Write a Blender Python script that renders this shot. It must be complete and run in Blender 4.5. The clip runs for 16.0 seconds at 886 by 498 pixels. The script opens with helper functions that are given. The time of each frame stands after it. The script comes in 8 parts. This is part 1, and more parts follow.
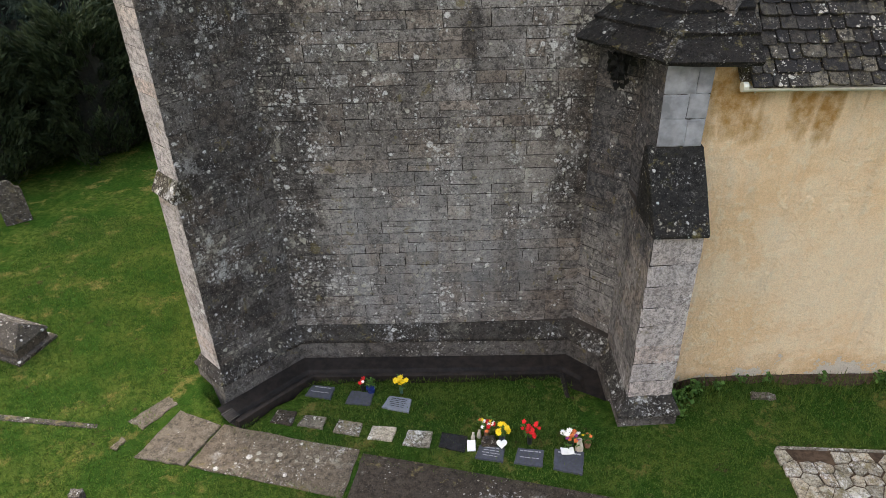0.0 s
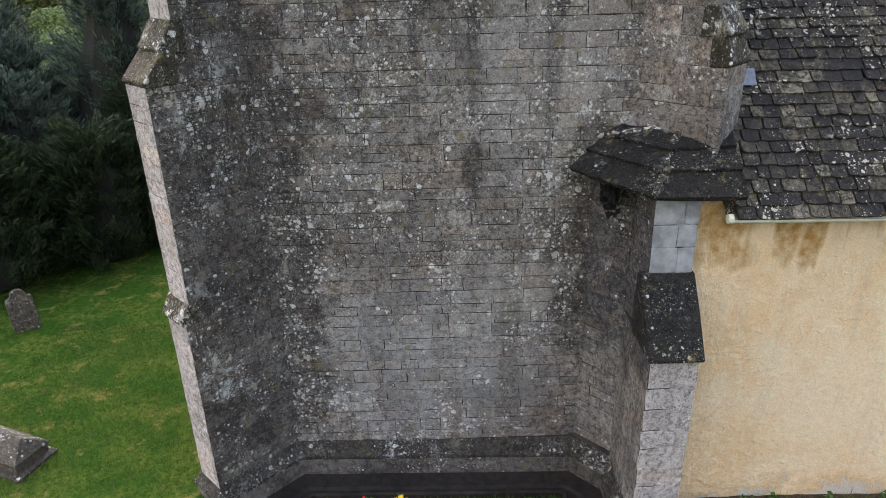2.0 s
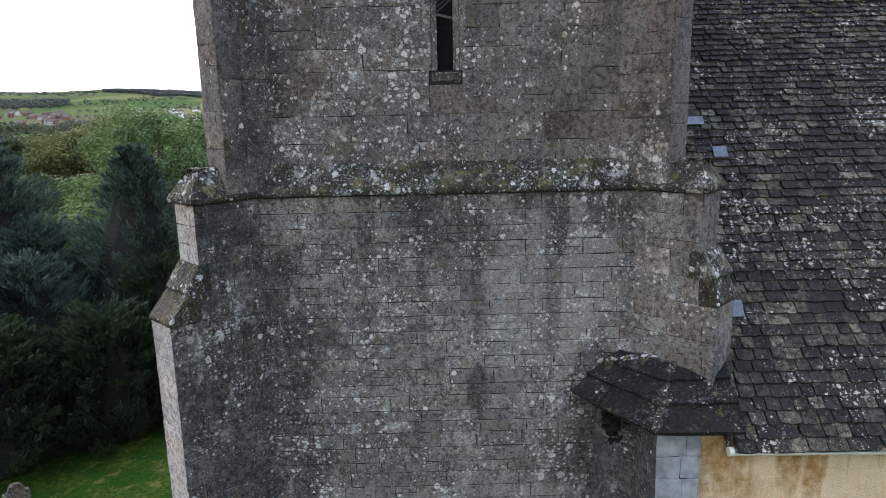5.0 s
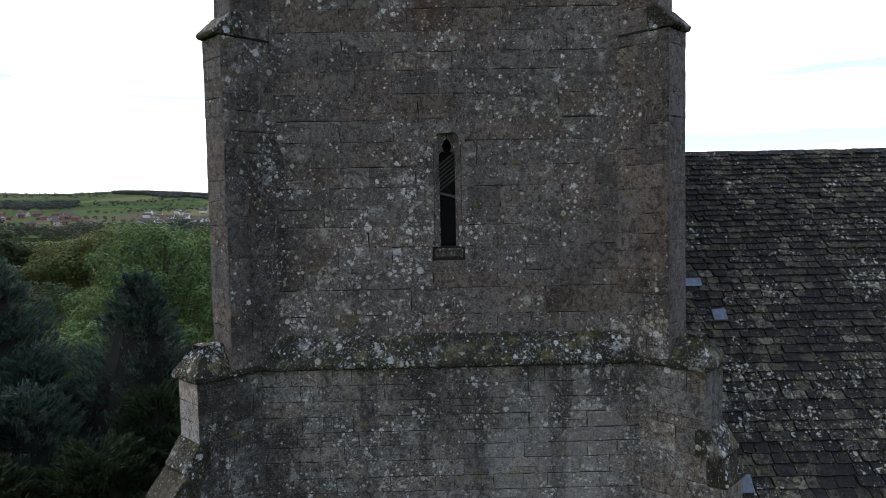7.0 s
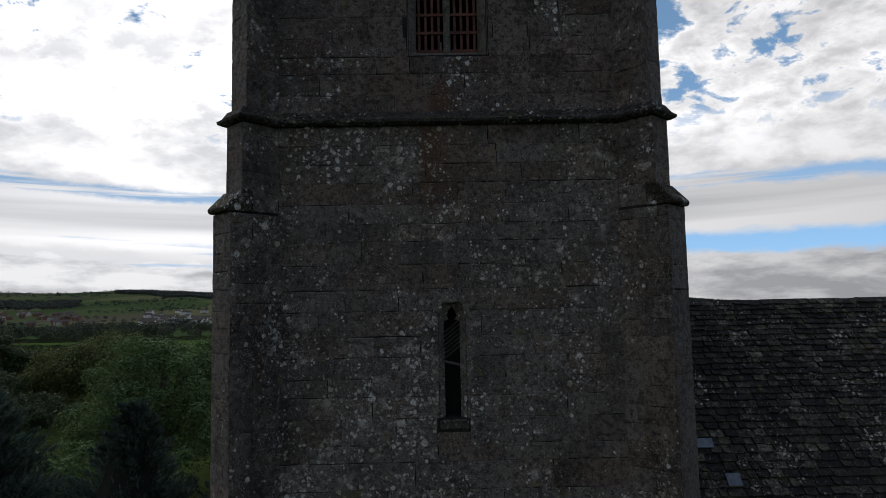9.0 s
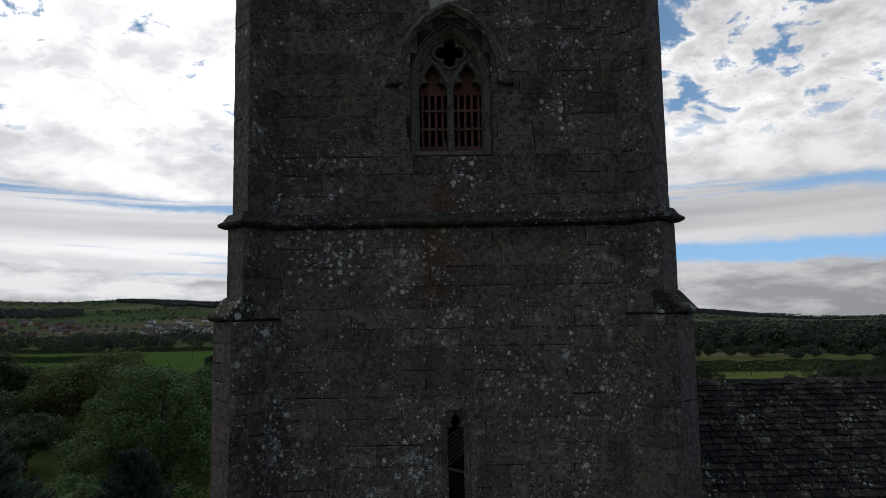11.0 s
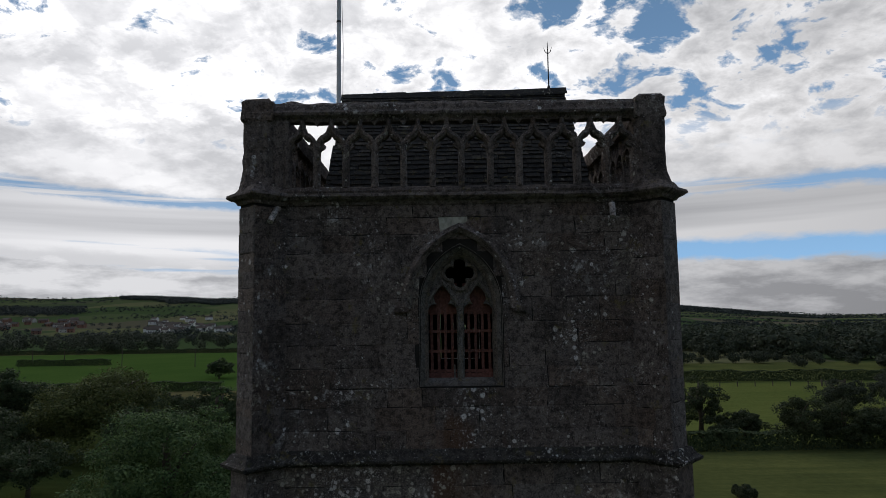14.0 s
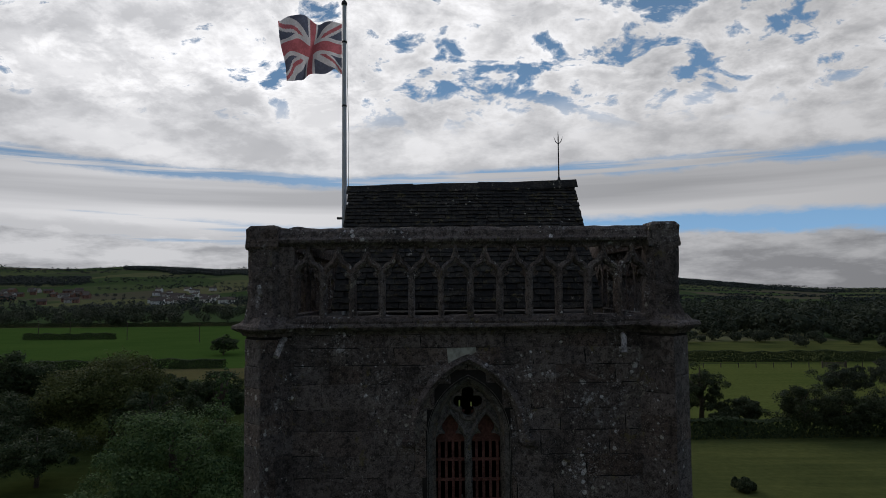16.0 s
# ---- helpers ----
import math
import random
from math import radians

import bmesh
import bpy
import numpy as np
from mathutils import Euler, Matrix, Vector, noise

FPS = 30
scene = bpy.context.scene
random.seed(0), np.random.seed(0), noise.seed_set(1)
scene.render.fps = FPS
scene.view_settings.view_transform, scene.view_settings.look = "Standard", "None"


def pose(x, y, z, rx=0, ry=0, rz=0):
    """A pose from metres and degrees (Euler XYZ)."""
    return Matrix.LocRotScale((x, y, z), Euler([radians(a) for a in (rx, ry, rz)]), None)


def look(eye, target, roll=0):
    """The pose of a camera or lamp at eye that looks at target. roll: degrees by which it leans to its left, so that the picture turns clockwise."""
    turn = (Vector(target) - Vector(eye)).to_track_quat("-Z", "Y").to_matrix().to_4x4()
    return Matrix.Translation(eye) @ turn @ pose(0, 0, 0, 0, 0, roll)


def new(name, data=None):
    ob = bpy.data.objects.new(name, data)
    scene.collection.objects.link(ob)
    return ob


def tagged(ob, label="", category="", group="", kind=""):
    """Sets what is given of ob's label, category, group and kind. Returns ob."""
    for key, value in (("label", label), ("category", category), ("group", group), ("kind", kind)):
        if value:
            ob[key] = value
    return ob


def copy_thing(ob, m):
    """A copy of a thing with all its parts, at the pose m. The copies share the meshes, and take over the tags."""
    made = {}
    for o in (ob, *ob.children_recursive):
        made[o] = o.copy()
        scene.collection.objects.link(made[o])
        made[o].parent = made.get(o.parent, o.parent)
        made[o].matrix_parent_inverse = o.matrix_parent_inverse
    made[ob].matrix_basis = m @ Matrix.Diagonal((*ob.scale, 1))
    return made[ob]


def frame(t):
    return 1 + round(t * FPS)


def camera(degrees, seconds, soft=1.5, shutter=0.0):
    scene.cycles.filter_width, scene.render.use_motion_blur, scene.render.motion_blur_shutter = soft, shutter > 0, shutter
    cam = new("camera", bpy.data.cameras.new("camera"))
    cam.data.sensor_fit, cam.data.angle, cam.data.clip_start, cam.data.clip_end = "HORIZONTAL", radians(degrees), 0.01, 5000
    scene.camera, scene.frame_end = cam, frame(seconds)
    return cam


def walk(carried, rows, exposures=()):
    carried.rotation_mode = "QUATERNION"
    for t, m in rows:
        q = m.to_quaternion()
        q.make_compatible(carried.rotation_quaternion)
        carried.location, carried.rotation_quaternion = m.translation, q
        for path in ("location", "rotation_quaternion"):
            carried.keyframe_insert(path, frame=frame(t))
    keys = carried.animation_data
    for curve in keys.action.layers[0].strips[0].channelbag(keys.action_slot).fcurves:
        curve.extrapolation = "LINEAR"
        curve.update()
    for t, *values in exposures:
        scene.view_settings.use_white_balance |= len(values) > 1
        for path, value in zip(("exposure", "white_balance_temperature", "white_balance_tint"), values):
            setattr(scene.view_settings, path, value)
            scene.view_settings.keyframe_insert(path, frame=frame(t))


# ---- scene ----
cam = camera(67.5, 16.0, 0.8)
PATH = [
    (0, (0.0000, 0.0000, 7.9000), (0.1140, 8.5262, 2.6760), -1.41),
    (0.5, (0.0096, -0.0076, 7.9912), (0.1255, 8.6869, 3.0524), -1.41),
    (1, (0.0152, -0.0165, 8.1274), (0.1290, 8.8369, 3.4794), -1.40),
    (1.5, (0.0176, -0.0342, 8.2961), (0.1312, 8.9666, 3.9404), -1.38),
    (2, (0.0346, -0.0428, 8.4959), (0.1481, 9.0992, 4.4449), -1.36),
    (2.5, (0.0554, -0.0396, 8.7018), (0.1757, 9.2322, 4.9576), -1.34),
    (3, (0.0632, -0.0579, 8.9071), (0.1815, 9.3363, 5.4815), -1.32),
    (3.5, (0.0516, -0.0836, 9.1257), (0.1718, 9.4265, 6.0364), -1.32),
    (4, (0.0360, -0.0928, 9.3348), (0.1533, 9.5255, 6.6008), -1.32),
    (6.5, (0.0227, -0.0493, 10.7002), (0.1477, 9.9034, 9.7371), -1.18),
    (7, (0.0251, -0.0538, 10.9464), (0.1531, 9.9295, 10.3834), -1.18),
    (7.5, (0.0384, -0.0676, 11.1843), (0.1664, 9.9304, 11.0284), -1.17),
    (8, (0.0213, -0.0656, 11.4360), (0.1583, 9.9305, 11.6781), -1.19),
    (8.5, (0.0148, -0.0638, 11.7103), (0.1478, 9.9156, 12.3384), -1.18),
    (9, (-0.0032, -0.0581, 11.9844), (0.1298, 9.8976, 12.9155), -1.15),
    (11.5, (-0.0076, -0.0311, 13.9030), (0.0954, 9.9107, 14.9750), -1.00),
    (12, (-0.0041, -0.0336, 14.4566), (0.0949, 9.9094, 15.5186), -0.99),
    (12.5, (0.0014, -0.0482, 15.0625), (0.0934, 9.8958, 16.1154), -0.96),
    (13, (-0.0200, -0.0567, 15.6937), (0.0680, 9.8882, 16.7386), -0.90),
    (13.5, (-0.0437, -0.0661, 16.3232), (0.0313, 9.8795, 17.3621), -0.90),
    (14, (-0.0570, -0.0673, 16.9387), (0.0090, 9.8801, 17.9605), -0.85),
    (14.5, (-0.0616, -0.0714, 17.5327), (-0.0056, 9.8809, 18.5065), -0.79),
    (15, (-0.0827, -0.0974, 18.1320), (-0.0387, 9.8644, 19.0038), -0.71),
    (15.5, (-0.1164, -0.0886, 18.7360), (-0.0854, 9.8837, 19.4788), -0.63),
    (16, (-0.1125, -0.0833, 19.3224), (-0.0945, 9.8992, 19.9143), -0.54),
]
walk(cam, [(t, look(eye, target, roll)) for t, eye, target, roll in PATH],
     exposures=[(0.0, 3.22, 7800, 17.2), (2.0, 3.35, 7300, 17.5), (3.5, 3.75, 6850, 17.5), (4.2, 3.55, 6700, 16), (6.5, 2.42, 6600, 13), (7.0, 2.18, 6550, 12.5), (7.5, 1.7, 6500, 11), (8.0, 1.4, 6500, 11), (9.0, 0.66, 6500, 11), (11.5, 0.56, 6500, 11), (13.0, 0.56, 6500, 11), (14.5, 0.30, 6450, 11), (16.0, 0.14, 6450, 11)])

# ---- world and sun ----
SUN_DIR = Vector((-0.42, 0.80, 0.52)).normalized()   # towards the veiled sun, ahead and to the left


def build_world():
    w = bpy.data.worlds.new("overcast_sky")
    w.use_nodes = True
    scene.world = w
    nt = w.node_tree
    nt.nodes.clear()
    N = Nodes(nt)
    gen = N("ShaderNodeTexCoord").outputs["Generated"]
    sep = N("ShaderNodeSeparateXYZ", Vector=gen)
    z = sep.outputs["Z"]
    sky = N("ShaderNodeTexSky")
    sky.sky_type = "NISHITA"
    sky.sun_disc = False
    sky.sun_elevation = math.asin(SUN_DIR.z)
    sky.sun_rotation = math.atan2(SUN_DIR.x, SUN_DIR.y)
    sky.air_density, sky.dust_density, sky.ozone_density = 1.0, 0.2, 1.2
    N.put(sky.inputs["Vector"], N("ShaderNodeVectorMath", operation="ADD", _0=gen, _1=(0.2, -1.3, 0.35)).outputs[0])
    zc = N.math("MAXIMUM", z, 0.0)
    zp = N.math("ADD", zc, 0.30)
    px = N.math("DIVIDE", sep.outputs["X"], zp)
    py = N.math("DIVIDE", sep.outputs["Y"], zp)
    plane = N("ShaderNodeCombineXYZ", X=px, Y=py, Z=0.0).outputs[0]
    # warped height: the low layers undulate
    az_in = N("ShaderNodeCombineXYZ", X=N.math("MULTIPLY", sep.outputs["X"], 2.2), Y=N.math("MULTIPLY", sep.outputs["Y"], 2.2), Z=N.math("MULTIPLY", z, 6.0)).outputs[0]
    wav = N.noise(az_in, 0.8, 3.0, 0.5, off=3.3)
    fin = N.noise(az_in, 4.5, 8.0, 0.64, off=1.4)
    zz = N.math("ADD", z, N.math("ADD", N.math("MULTIPLY", N.math("SUBTRACT", wav, 0.5), 0.060), N.math("MULTIPLY", N.math("SUBTRACT", fin, 0.5), 0.032)))
    layer = N.ramp(zz, [(0.070, 1.0), (0.077, 0.0), (0.094, 0.0), (0.104, 1.0), (0.158, 1.0), (0.163, 0.15), (0.172, 0.1), (0.180, 1.0)])
    stre = N("ShaderNodeCombineXYZ", X=sep.outputs["X"], Y=sep.outputs["Y"], Z=N.math("MULTIPLY", z, 30.0)).outputs[0]
    veil = N.ramp(N.noise(stre, 0.9, 7.0, 0.55, off=2.2), [(0.52, 0.0), (0.58, 1.0)])
    layer = N.math("MAXIMUM", layer, veil)
    # small ragged blue holes higher up, in clusters, more of them towards the east
    clus = N.ramp(N.noise(plane, 1.15, 3.0, 0.5, off=6.2), [(0.40, 0.0), (0.58, 1.0)])
    east = N.ramp(N.math("ADD", N.math("MULTIPLY", sep.outputs["X"], 0.5), 0.5), [(0.28, 0.0), (0.52, 1.0)])
    puff = N.noise(plane, 7.6, 10.0, 0.60, distort=0.35, off=0.7)
    fleck = N.noise(plane, 17.0, 8.0, 0.62, distort=0.2, off=5.1)
    mixed = N.math("ADD", N.math("MULTIPLY", puff, 0.74), N.math("MULTIPLY", fleck, 0.26))
    lean = N.math("ADD", N.math("MULTIPLY", clus, 0.045), N.math("ADD", N.math("SUBTRACT", N.math("MULTIPLY", east, 0.070), 0.026), N.ramp(z, [(0.46, 0.0), (0.62, 0.08)])))
    hole = N.ramp(N.math("ADD", mixed, lean), [(0.575, 0.0), (0.600, 0.6), (0.63, 1.0)])
    hole = N.math("MULTIPLY", hole, N.ramp(z, [(0.225, 0.0), (0.285, 1.0)]))
    cloud = N.math("MULTIPLY", layer, N.math("SUBTRACT", 1.0, hole))
    # brightness: lit from the sun's side, darker bellies
    dot = N("ShaderNodeVectorMath", operation="DOT_PRODUCT", _0=gen, _1=tuple(SUN_DIR)).outputs["Value"]
    side = N.ramp(N.math("ADD", N.math("MULTIPLY", dot, 0.5), 0.5), [(0.0, 0.16), (0.45, 0.24), (0.70, 0.45), (0.84, 0.57), (0.95, 0.72), (1.0, 0.84)])
    rim = N.ramp(N.math("ADD", mixed, lean), [(0.46, 0.0), (0.56, 1.0)])            # thin bright edges round the holes
    belly = N.math("MULTIPLY", N.ramp(N.noise(plane, 1.3, 5.0, 0.55, off=7.3), [(0.40, 1.06), (0.62, 0.84)]), N.ramp(N.noise(plane, 4.5, 10.0, 0.60, off=0.9), [(0.40, 1.10), (0.60, 0.75)]))
    belly = N.math("MULTIPLY", belly, N.mixf(N.math("MULTIPLY", rim, N.ramp(z, [(0.2, 0.0), (0.28, 1.0)])), 0.93, 1.22))
    bank_in = N("ShaderNodeCombineXYZ", X=N.math("MULTIPLY", sep.outputs["X"], 4.0), Y=N.math("MULTIPLY", sep.outputs["Y"], 4.0), Z=N.math("MULTIPLY", z, 15.0)).outputs[0]
    bellb = N.ramp(N.noise(bank_in, 1.4, 8.0, 0.62, off=3.1), [(0.42, 0.80), (0.58, 0.46)])
    bellb = N.math("MAXIMUM", bellb, N.ramp(zz, [(0.060, 0.0), (0.069, 0.70)]))
    bells = N.ramp(N.noise(stre, 0.45, 5.0, 0.5, off=9.0), [(0.42, 0.90), (0.58, 0.56)])
    shade = N.mixf(N.ramp(zz, [(0.165, 1.0), (0.185, 0.0)]), belly, bells)
    shade = N.mixf(N.ramp(zz, [(0.080, 1.0), (0.090, 0.0)]), shade, bellb)
    val = N.math("MULTIPLY", N.math("MULTIPLY", side, 0.98), shade)
    ccol = N.mixc(shade, (0.90, 0.93, 1.0, 1), (0.99, 0.99, 1.0, 1))
    cl = N("ShaderNodeVectorMath", operation="SCALE", _0=ccol, Scale=val).outputs[0]
    skyc = N("ShaderNodeVectorMath", operation="MULTIPLY", _0=sky.outputs[0], _1=(0.140, 0.156, 0.146)).outputs[0]
    out = N.mixc(cloud, skyc, cl)
    bg = N("ShaderNodeBackground", Color=out, Strength=1.0)
    N("ShaderNodeOutputWorld", Surface=bg.outputs[0])


class Nodes:
    """Short hand for node trees."""

    def __init__(self, nt):
        self.nt = nt

    def put(self, sock, v):
        if hasattr(v, "is_linked") or hasattr(v, "links"):
            self.nt.links.new(v, sock)
        elif hasattr(v, "outputs"):
            self.nt.links.new(v.outputs[0], sock)
        else:
            if sock.type == "RGBA" and not isinstance(v, (tuple, list)):
                v = (v, v, v, 1)
            elif sock.type == "RGBA" and len(v) == 3:
                v = (*v, 1)
            sock.default_value = v

    def __call__(self, kind, **kw):
        n = self.nt.nodes.new(kind)
        if "operation" in kw:
            n.operation = kw.pop("operation")
        for k, v in kw.items():
            if k[0] == "_":
                self.put(n.inputs[int(k[1:])], v)
            else:
                self.put(n.inputs[k.replace("_", " ")], v)
        return n

    def math(self, op, a, b=0.0, clamp=False):
        n = self("ShaderNodeMath", operation=op, _0=a, _1=b)
        n.use_clamp = clamp
        return n.outputs[0]

    def noise(self, vec, scale, detail=4.0, rough=0.5, off=0.0, distort=0.0):
        if off:
            vec = self("ShaderNodeVectorMath", operation="ADD", _0=vec, _1=(off, off * 1.7, -off)).outputs[0]
        return self("ShaderNodeTexNoise", Vector=vec, Scale=scale, Detail=detail, Roughness=rough, Distortion=distort).outputs["Fac"]

    def voronoi(self, vec, scale, feature="F1", rnd=1.0):
        n = self("ShaderNodeTexVoronoi", Vector=vec, Scale=scale, Randomness=rnd)
        n.feature = feature
        return n

    def ramp(self, fac, stops):
        n = self("ShaderNodeValToRGB", Fac=fac)
        e = n.color_ramp.elements
        while len(e) > len(stops):
            e.remove(e[-1])
        while len(e) < len(stops):
            e.new(0.5)
        for el, (p, c) in zip(e, stops):
            el.position = min(max(p, 0.0), 1.0)
            el.color = (c, c, c, 1) if not isinstance(c, (tuple, list)) else (*c[:3], 1)
        return n.outputs[0]

    def mixc(self, fac, a, b, blend="MIX"):
        n = self.nt.nodes.new("ShaderNodeMix")
        n.data_type, n.blend_type = "RGBA", blend
        self.put(n.inputs[0], fac)
        self.put(n.inputs[6], a)
        self.put(n.inputs[7], b)
        return n.outputs[2]

    def mixf(self, fac, a, b):
        n = self.nt.nodes.new("ShaderNodeMix")
        n.data_type = "FLOAT"
        self.put(n.inputs[0], fac)
        self.put(n.inputs[2], a)
        self.put(n.inputs[3], b)
        return n.outputs[0]


build_world()
sun_data = bpy.data.lights.new("sun", "SUN")
sun_data.energy, sun_data.angle, sun_data.color = 0.5, radians(25), (1.0, 0.95, 0.88)
sun = new("sun", sun_data)
sun.matrix_world = look(SUN_DIR * 200, (0, 0, 0))

# ---- materials ----


def material(name):
    m = bpy.data.materials.new(name)
    m.use_nodes = True
    m.node_tree.nodes.clear()
    return m, Nodes(m.node_tree)


def finish(N, color, rough=0.85, bump=None, strength=0.4, dist=0.02, metal=0.0, spec=0.3):
    p = N("ShaderNodeBsdfPrincipled", Base_Color=color, Roughness=rough, Metallic=metal)
    p.inputs["Specular IOR Level"].default_value = spec
    if bump is not None:
        b = N("ShaderNodeBump", Height=bump, Strength=strength, Distance=dist)
        N.put(p.inputs["Normal"], b.outputs[0])
    N("ShaderNodeOutputMaterial", Surface=p.outputs[0])
    return p


def piece_random(N):
    a = N("ShaderNodeObjectInfo").outputs["Random"]
    b = N("ShaderNodeNewGeometry").outputs["Random Per Island"]
    return N.math("FRACT", N.math("ADD", a, b))


def soft_spot(N, pos, cx, cz, rx, rz):
    """One round a centre in x and z, falling to nought at the radii."""
    sep = N("ShaderNodeSeparateXYZ", Vector=pos)
    a = N.math("POWER", N.math("ABSOLUTE", N.math("DIVIDE", N.math("SUBTRACT", sep.outputs["X"], cx), rx)), 2.0)
    b = N.math("POWER", N.math("ABSOLUTE", N.math("DIVIDE", N.math("SUBTRACT", sep.outputs["Z"], cz), rz)), 2.0)
    return N.math("MAXIMUM", N.math("SUBTRACT", 1.0, N.math("ADD", a, b)), 0.0)


def simple(name, color, rough=0.7, var=0.25, scale=18.0, bump=0.2, metal=0.0, spec=0.3, dist=0.01):
    m, N = material(name)
    pos = N("ShaderNodeNewGeometry").outputs["Position"]
    n = N.noise(pos, scale, 5.0, 0.6)
    b = N.noise(pos, scale * 0.12, 4.0, 0.6)
    k = N.math("ADD", N.math("MULTIPLY", n, 0.6), N.math("MULTIPLY", b, 0.4))
    col = N.mixc(N.ramp(k, [(0.42, 0.0), (0.58, 1.0)]), tuple(c * (1 - var) for c in color), tuple(min(1, c * (1 + var)) for c in color))
    finish(N, col, rough, n, bump, dist, metal, spec)
    return m


def stone_material(name, dark, light, lichen=0.5, stain=0.6, ochre=0.15, moss=0.0, seed=0.0, streak=0.5, crust_col=(0.026, 0.022, 0.020), white=(0.72, 0.71, 0.68), zones=(), rust=(), drip=None, pale=(), thick=()):
    """Weathered limestone: tone per block, grain, black crust, streaks, pale and ochre lichen rosettes."""
    m, N = material(name)
    pos = N("ShaderNodeNewGeometry").outputs["Position"]
    rnd = piece_random(N)
    grain = N.noise(pos, 70.0, 5.0, 0.75, off=seed + 0.1)
    mott = N.noise(pos, 12.0, 8.0, 0.74, off=seed + 2.0)
    wide = N.noise(pos, 0.42, 4.0, 0.6, off=seed + 1.0)
    tone = N.math("ADD", N.math("MULTIPLY", rnd, 0.56), N.math("MULTIPLY", N.ramp(wide, [(0.40, 0.0), (0.60, 1.0)]), 0.26))
    tone = N.math("ADD", tone, N.math("MULTIPLY", N.ramp(mott, [(0.38, 0.0), (0.62, 1.0)]), 0.18))
    base = N.mixc(tone, dark, light)
    # a few blocks of browner or bluer stone
    hue = N.math("FRACT", N.math("MULTIPLY", rnd, 13.7))
    base = N.mixc(N.ramp(hue, [(0.70, 0.0), (0.76, 0.35), (1.0, 0.55)]), base, N.mixc(1.0, base, (1.10, 0.92, 0.78), "MULTIPLY"))
    base = N.mixc(N.ramp(hue, [(0.0, 0.6), (0.16, 0.5), (0.20, 0.0)]), base, N.mixc(1.0, base, (0.95, 0.98, 1.01), "MULTIPLY"))
    base = N.mixc(N.ramp(mott, [(0.40, 0.78), (0.53, 0.0)]), base, tuple(c * 0.42 for c in dark[:3]))
    base = N.mixc(0.80, base, N.ramp(grain, [(0.38, 0.46), (0.58, 1.22)]), "MULTIPLY")
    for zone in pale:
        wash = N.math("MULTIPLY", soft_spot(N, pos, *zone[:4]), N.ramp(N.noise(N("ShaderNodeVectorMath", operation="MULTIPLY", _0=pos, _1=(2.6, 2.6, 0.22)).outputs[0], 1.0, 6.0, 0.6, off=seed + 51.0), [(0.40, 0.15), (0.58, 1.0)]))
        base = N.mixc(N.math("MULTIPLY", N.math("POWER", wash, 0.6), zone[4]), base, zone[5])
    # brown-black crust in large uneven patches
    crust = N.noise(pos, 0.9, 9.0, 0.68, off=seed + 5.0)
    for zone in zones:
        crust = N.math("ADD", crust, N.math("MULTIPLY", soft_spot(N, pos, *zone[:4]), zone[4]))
    cr = N.ramp(crust, [(0.60 - 0.20 * stain, 0.0), (0.74 - 0.17 * stain, 0.9)])
    cr = N.math("MULTIPLY", cr, N.ramp(mott, [(0.38, 1.0), (0.62, 0.55)]))
    base = N.mixc(cr, base, crust_col)
    # rain streaks
    st_v = N("ShaderNodeVectorMath", operation="MULTIPLY", _0=pos, _1=(2.4, 2.4, 0.16)).outputs[0]
    sv = N.noise(st_v, 1.0, 6.0, 0.62, off=seed + 9.0)
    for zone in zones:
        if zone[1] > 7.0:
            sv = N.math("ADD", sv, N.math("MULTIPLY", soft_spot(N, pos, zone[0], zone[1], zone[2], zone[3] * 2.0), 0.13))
    sk = N.ramp(sv, [(0.50, 0.0), (0.63, 0.80 * streak)])
    base = N.mixc(N.math("MULTIPLY", sk, N.ramp(grain, [(0.36, 1.0), (0.64, 0.45)])), base, (0.026, 0.026, 0.028))
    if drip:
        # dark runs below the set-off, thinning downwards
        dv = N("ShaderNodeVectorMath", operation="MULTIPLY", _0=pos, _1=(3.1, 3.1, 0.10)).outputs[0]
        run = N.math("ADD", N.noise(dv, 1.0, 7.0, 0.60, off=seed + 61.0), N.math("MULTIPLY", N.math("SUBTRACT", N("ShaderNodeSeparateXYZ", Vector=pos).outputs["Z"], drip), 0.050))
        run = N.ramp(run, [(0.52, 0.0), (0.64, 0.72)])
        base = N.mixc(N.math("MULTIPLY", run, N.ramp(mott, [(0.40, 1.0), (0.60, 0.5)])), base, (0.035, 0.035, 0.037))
    for zone in rust:
        rs = N.math("ADD", N.math("MULTIPLY", sv, 0.8), N.math("MULTIPLY", soft_spot(N, pos, *zone[:4]), 0.30))
        base = N.mixc(N.ramp(rs, [(0.52, 0.0), (0.66, 0.75)]), base, (0.115, 0.060, 0.036))
    # lichen: rosettes at two sizes, ragged crusts and fine specks, thick on some blocks and bare on others
    warp = N("ShaderNodeTexNoise", Vector=pos, Scale=26.0, Detail=5.0, Roughness=0.75).outputs["Color"]
    pw = N("ShaderNodeVectorMath", operation="ADD", _0=pos, _1=N("ShaderNodeVectorMath", operation="SCALE", _0=warp, Scale=0.085).outputs[0]).outputs[0]
    gate = N.ramp(N.math("ADD", N.math("MULTIPLY", N.noise(pos, 0.55, 3.0, 0.6, off=seed + 14.0), 0.6), N.math("MULTIPLY", N.noise(pos, 2.1, 4.0, 0.6, off=seed + 15.0), 0.4)), [(0.42, 0.0), (0.60, 1.0)])
    gate = N.math("ADD", N.math("MULTIPLY", gate, 0.72), N.math("MULTIPLY", N.math("FRACT", N.math("MULTIPLY", rnd, 7.3)), 0.28))
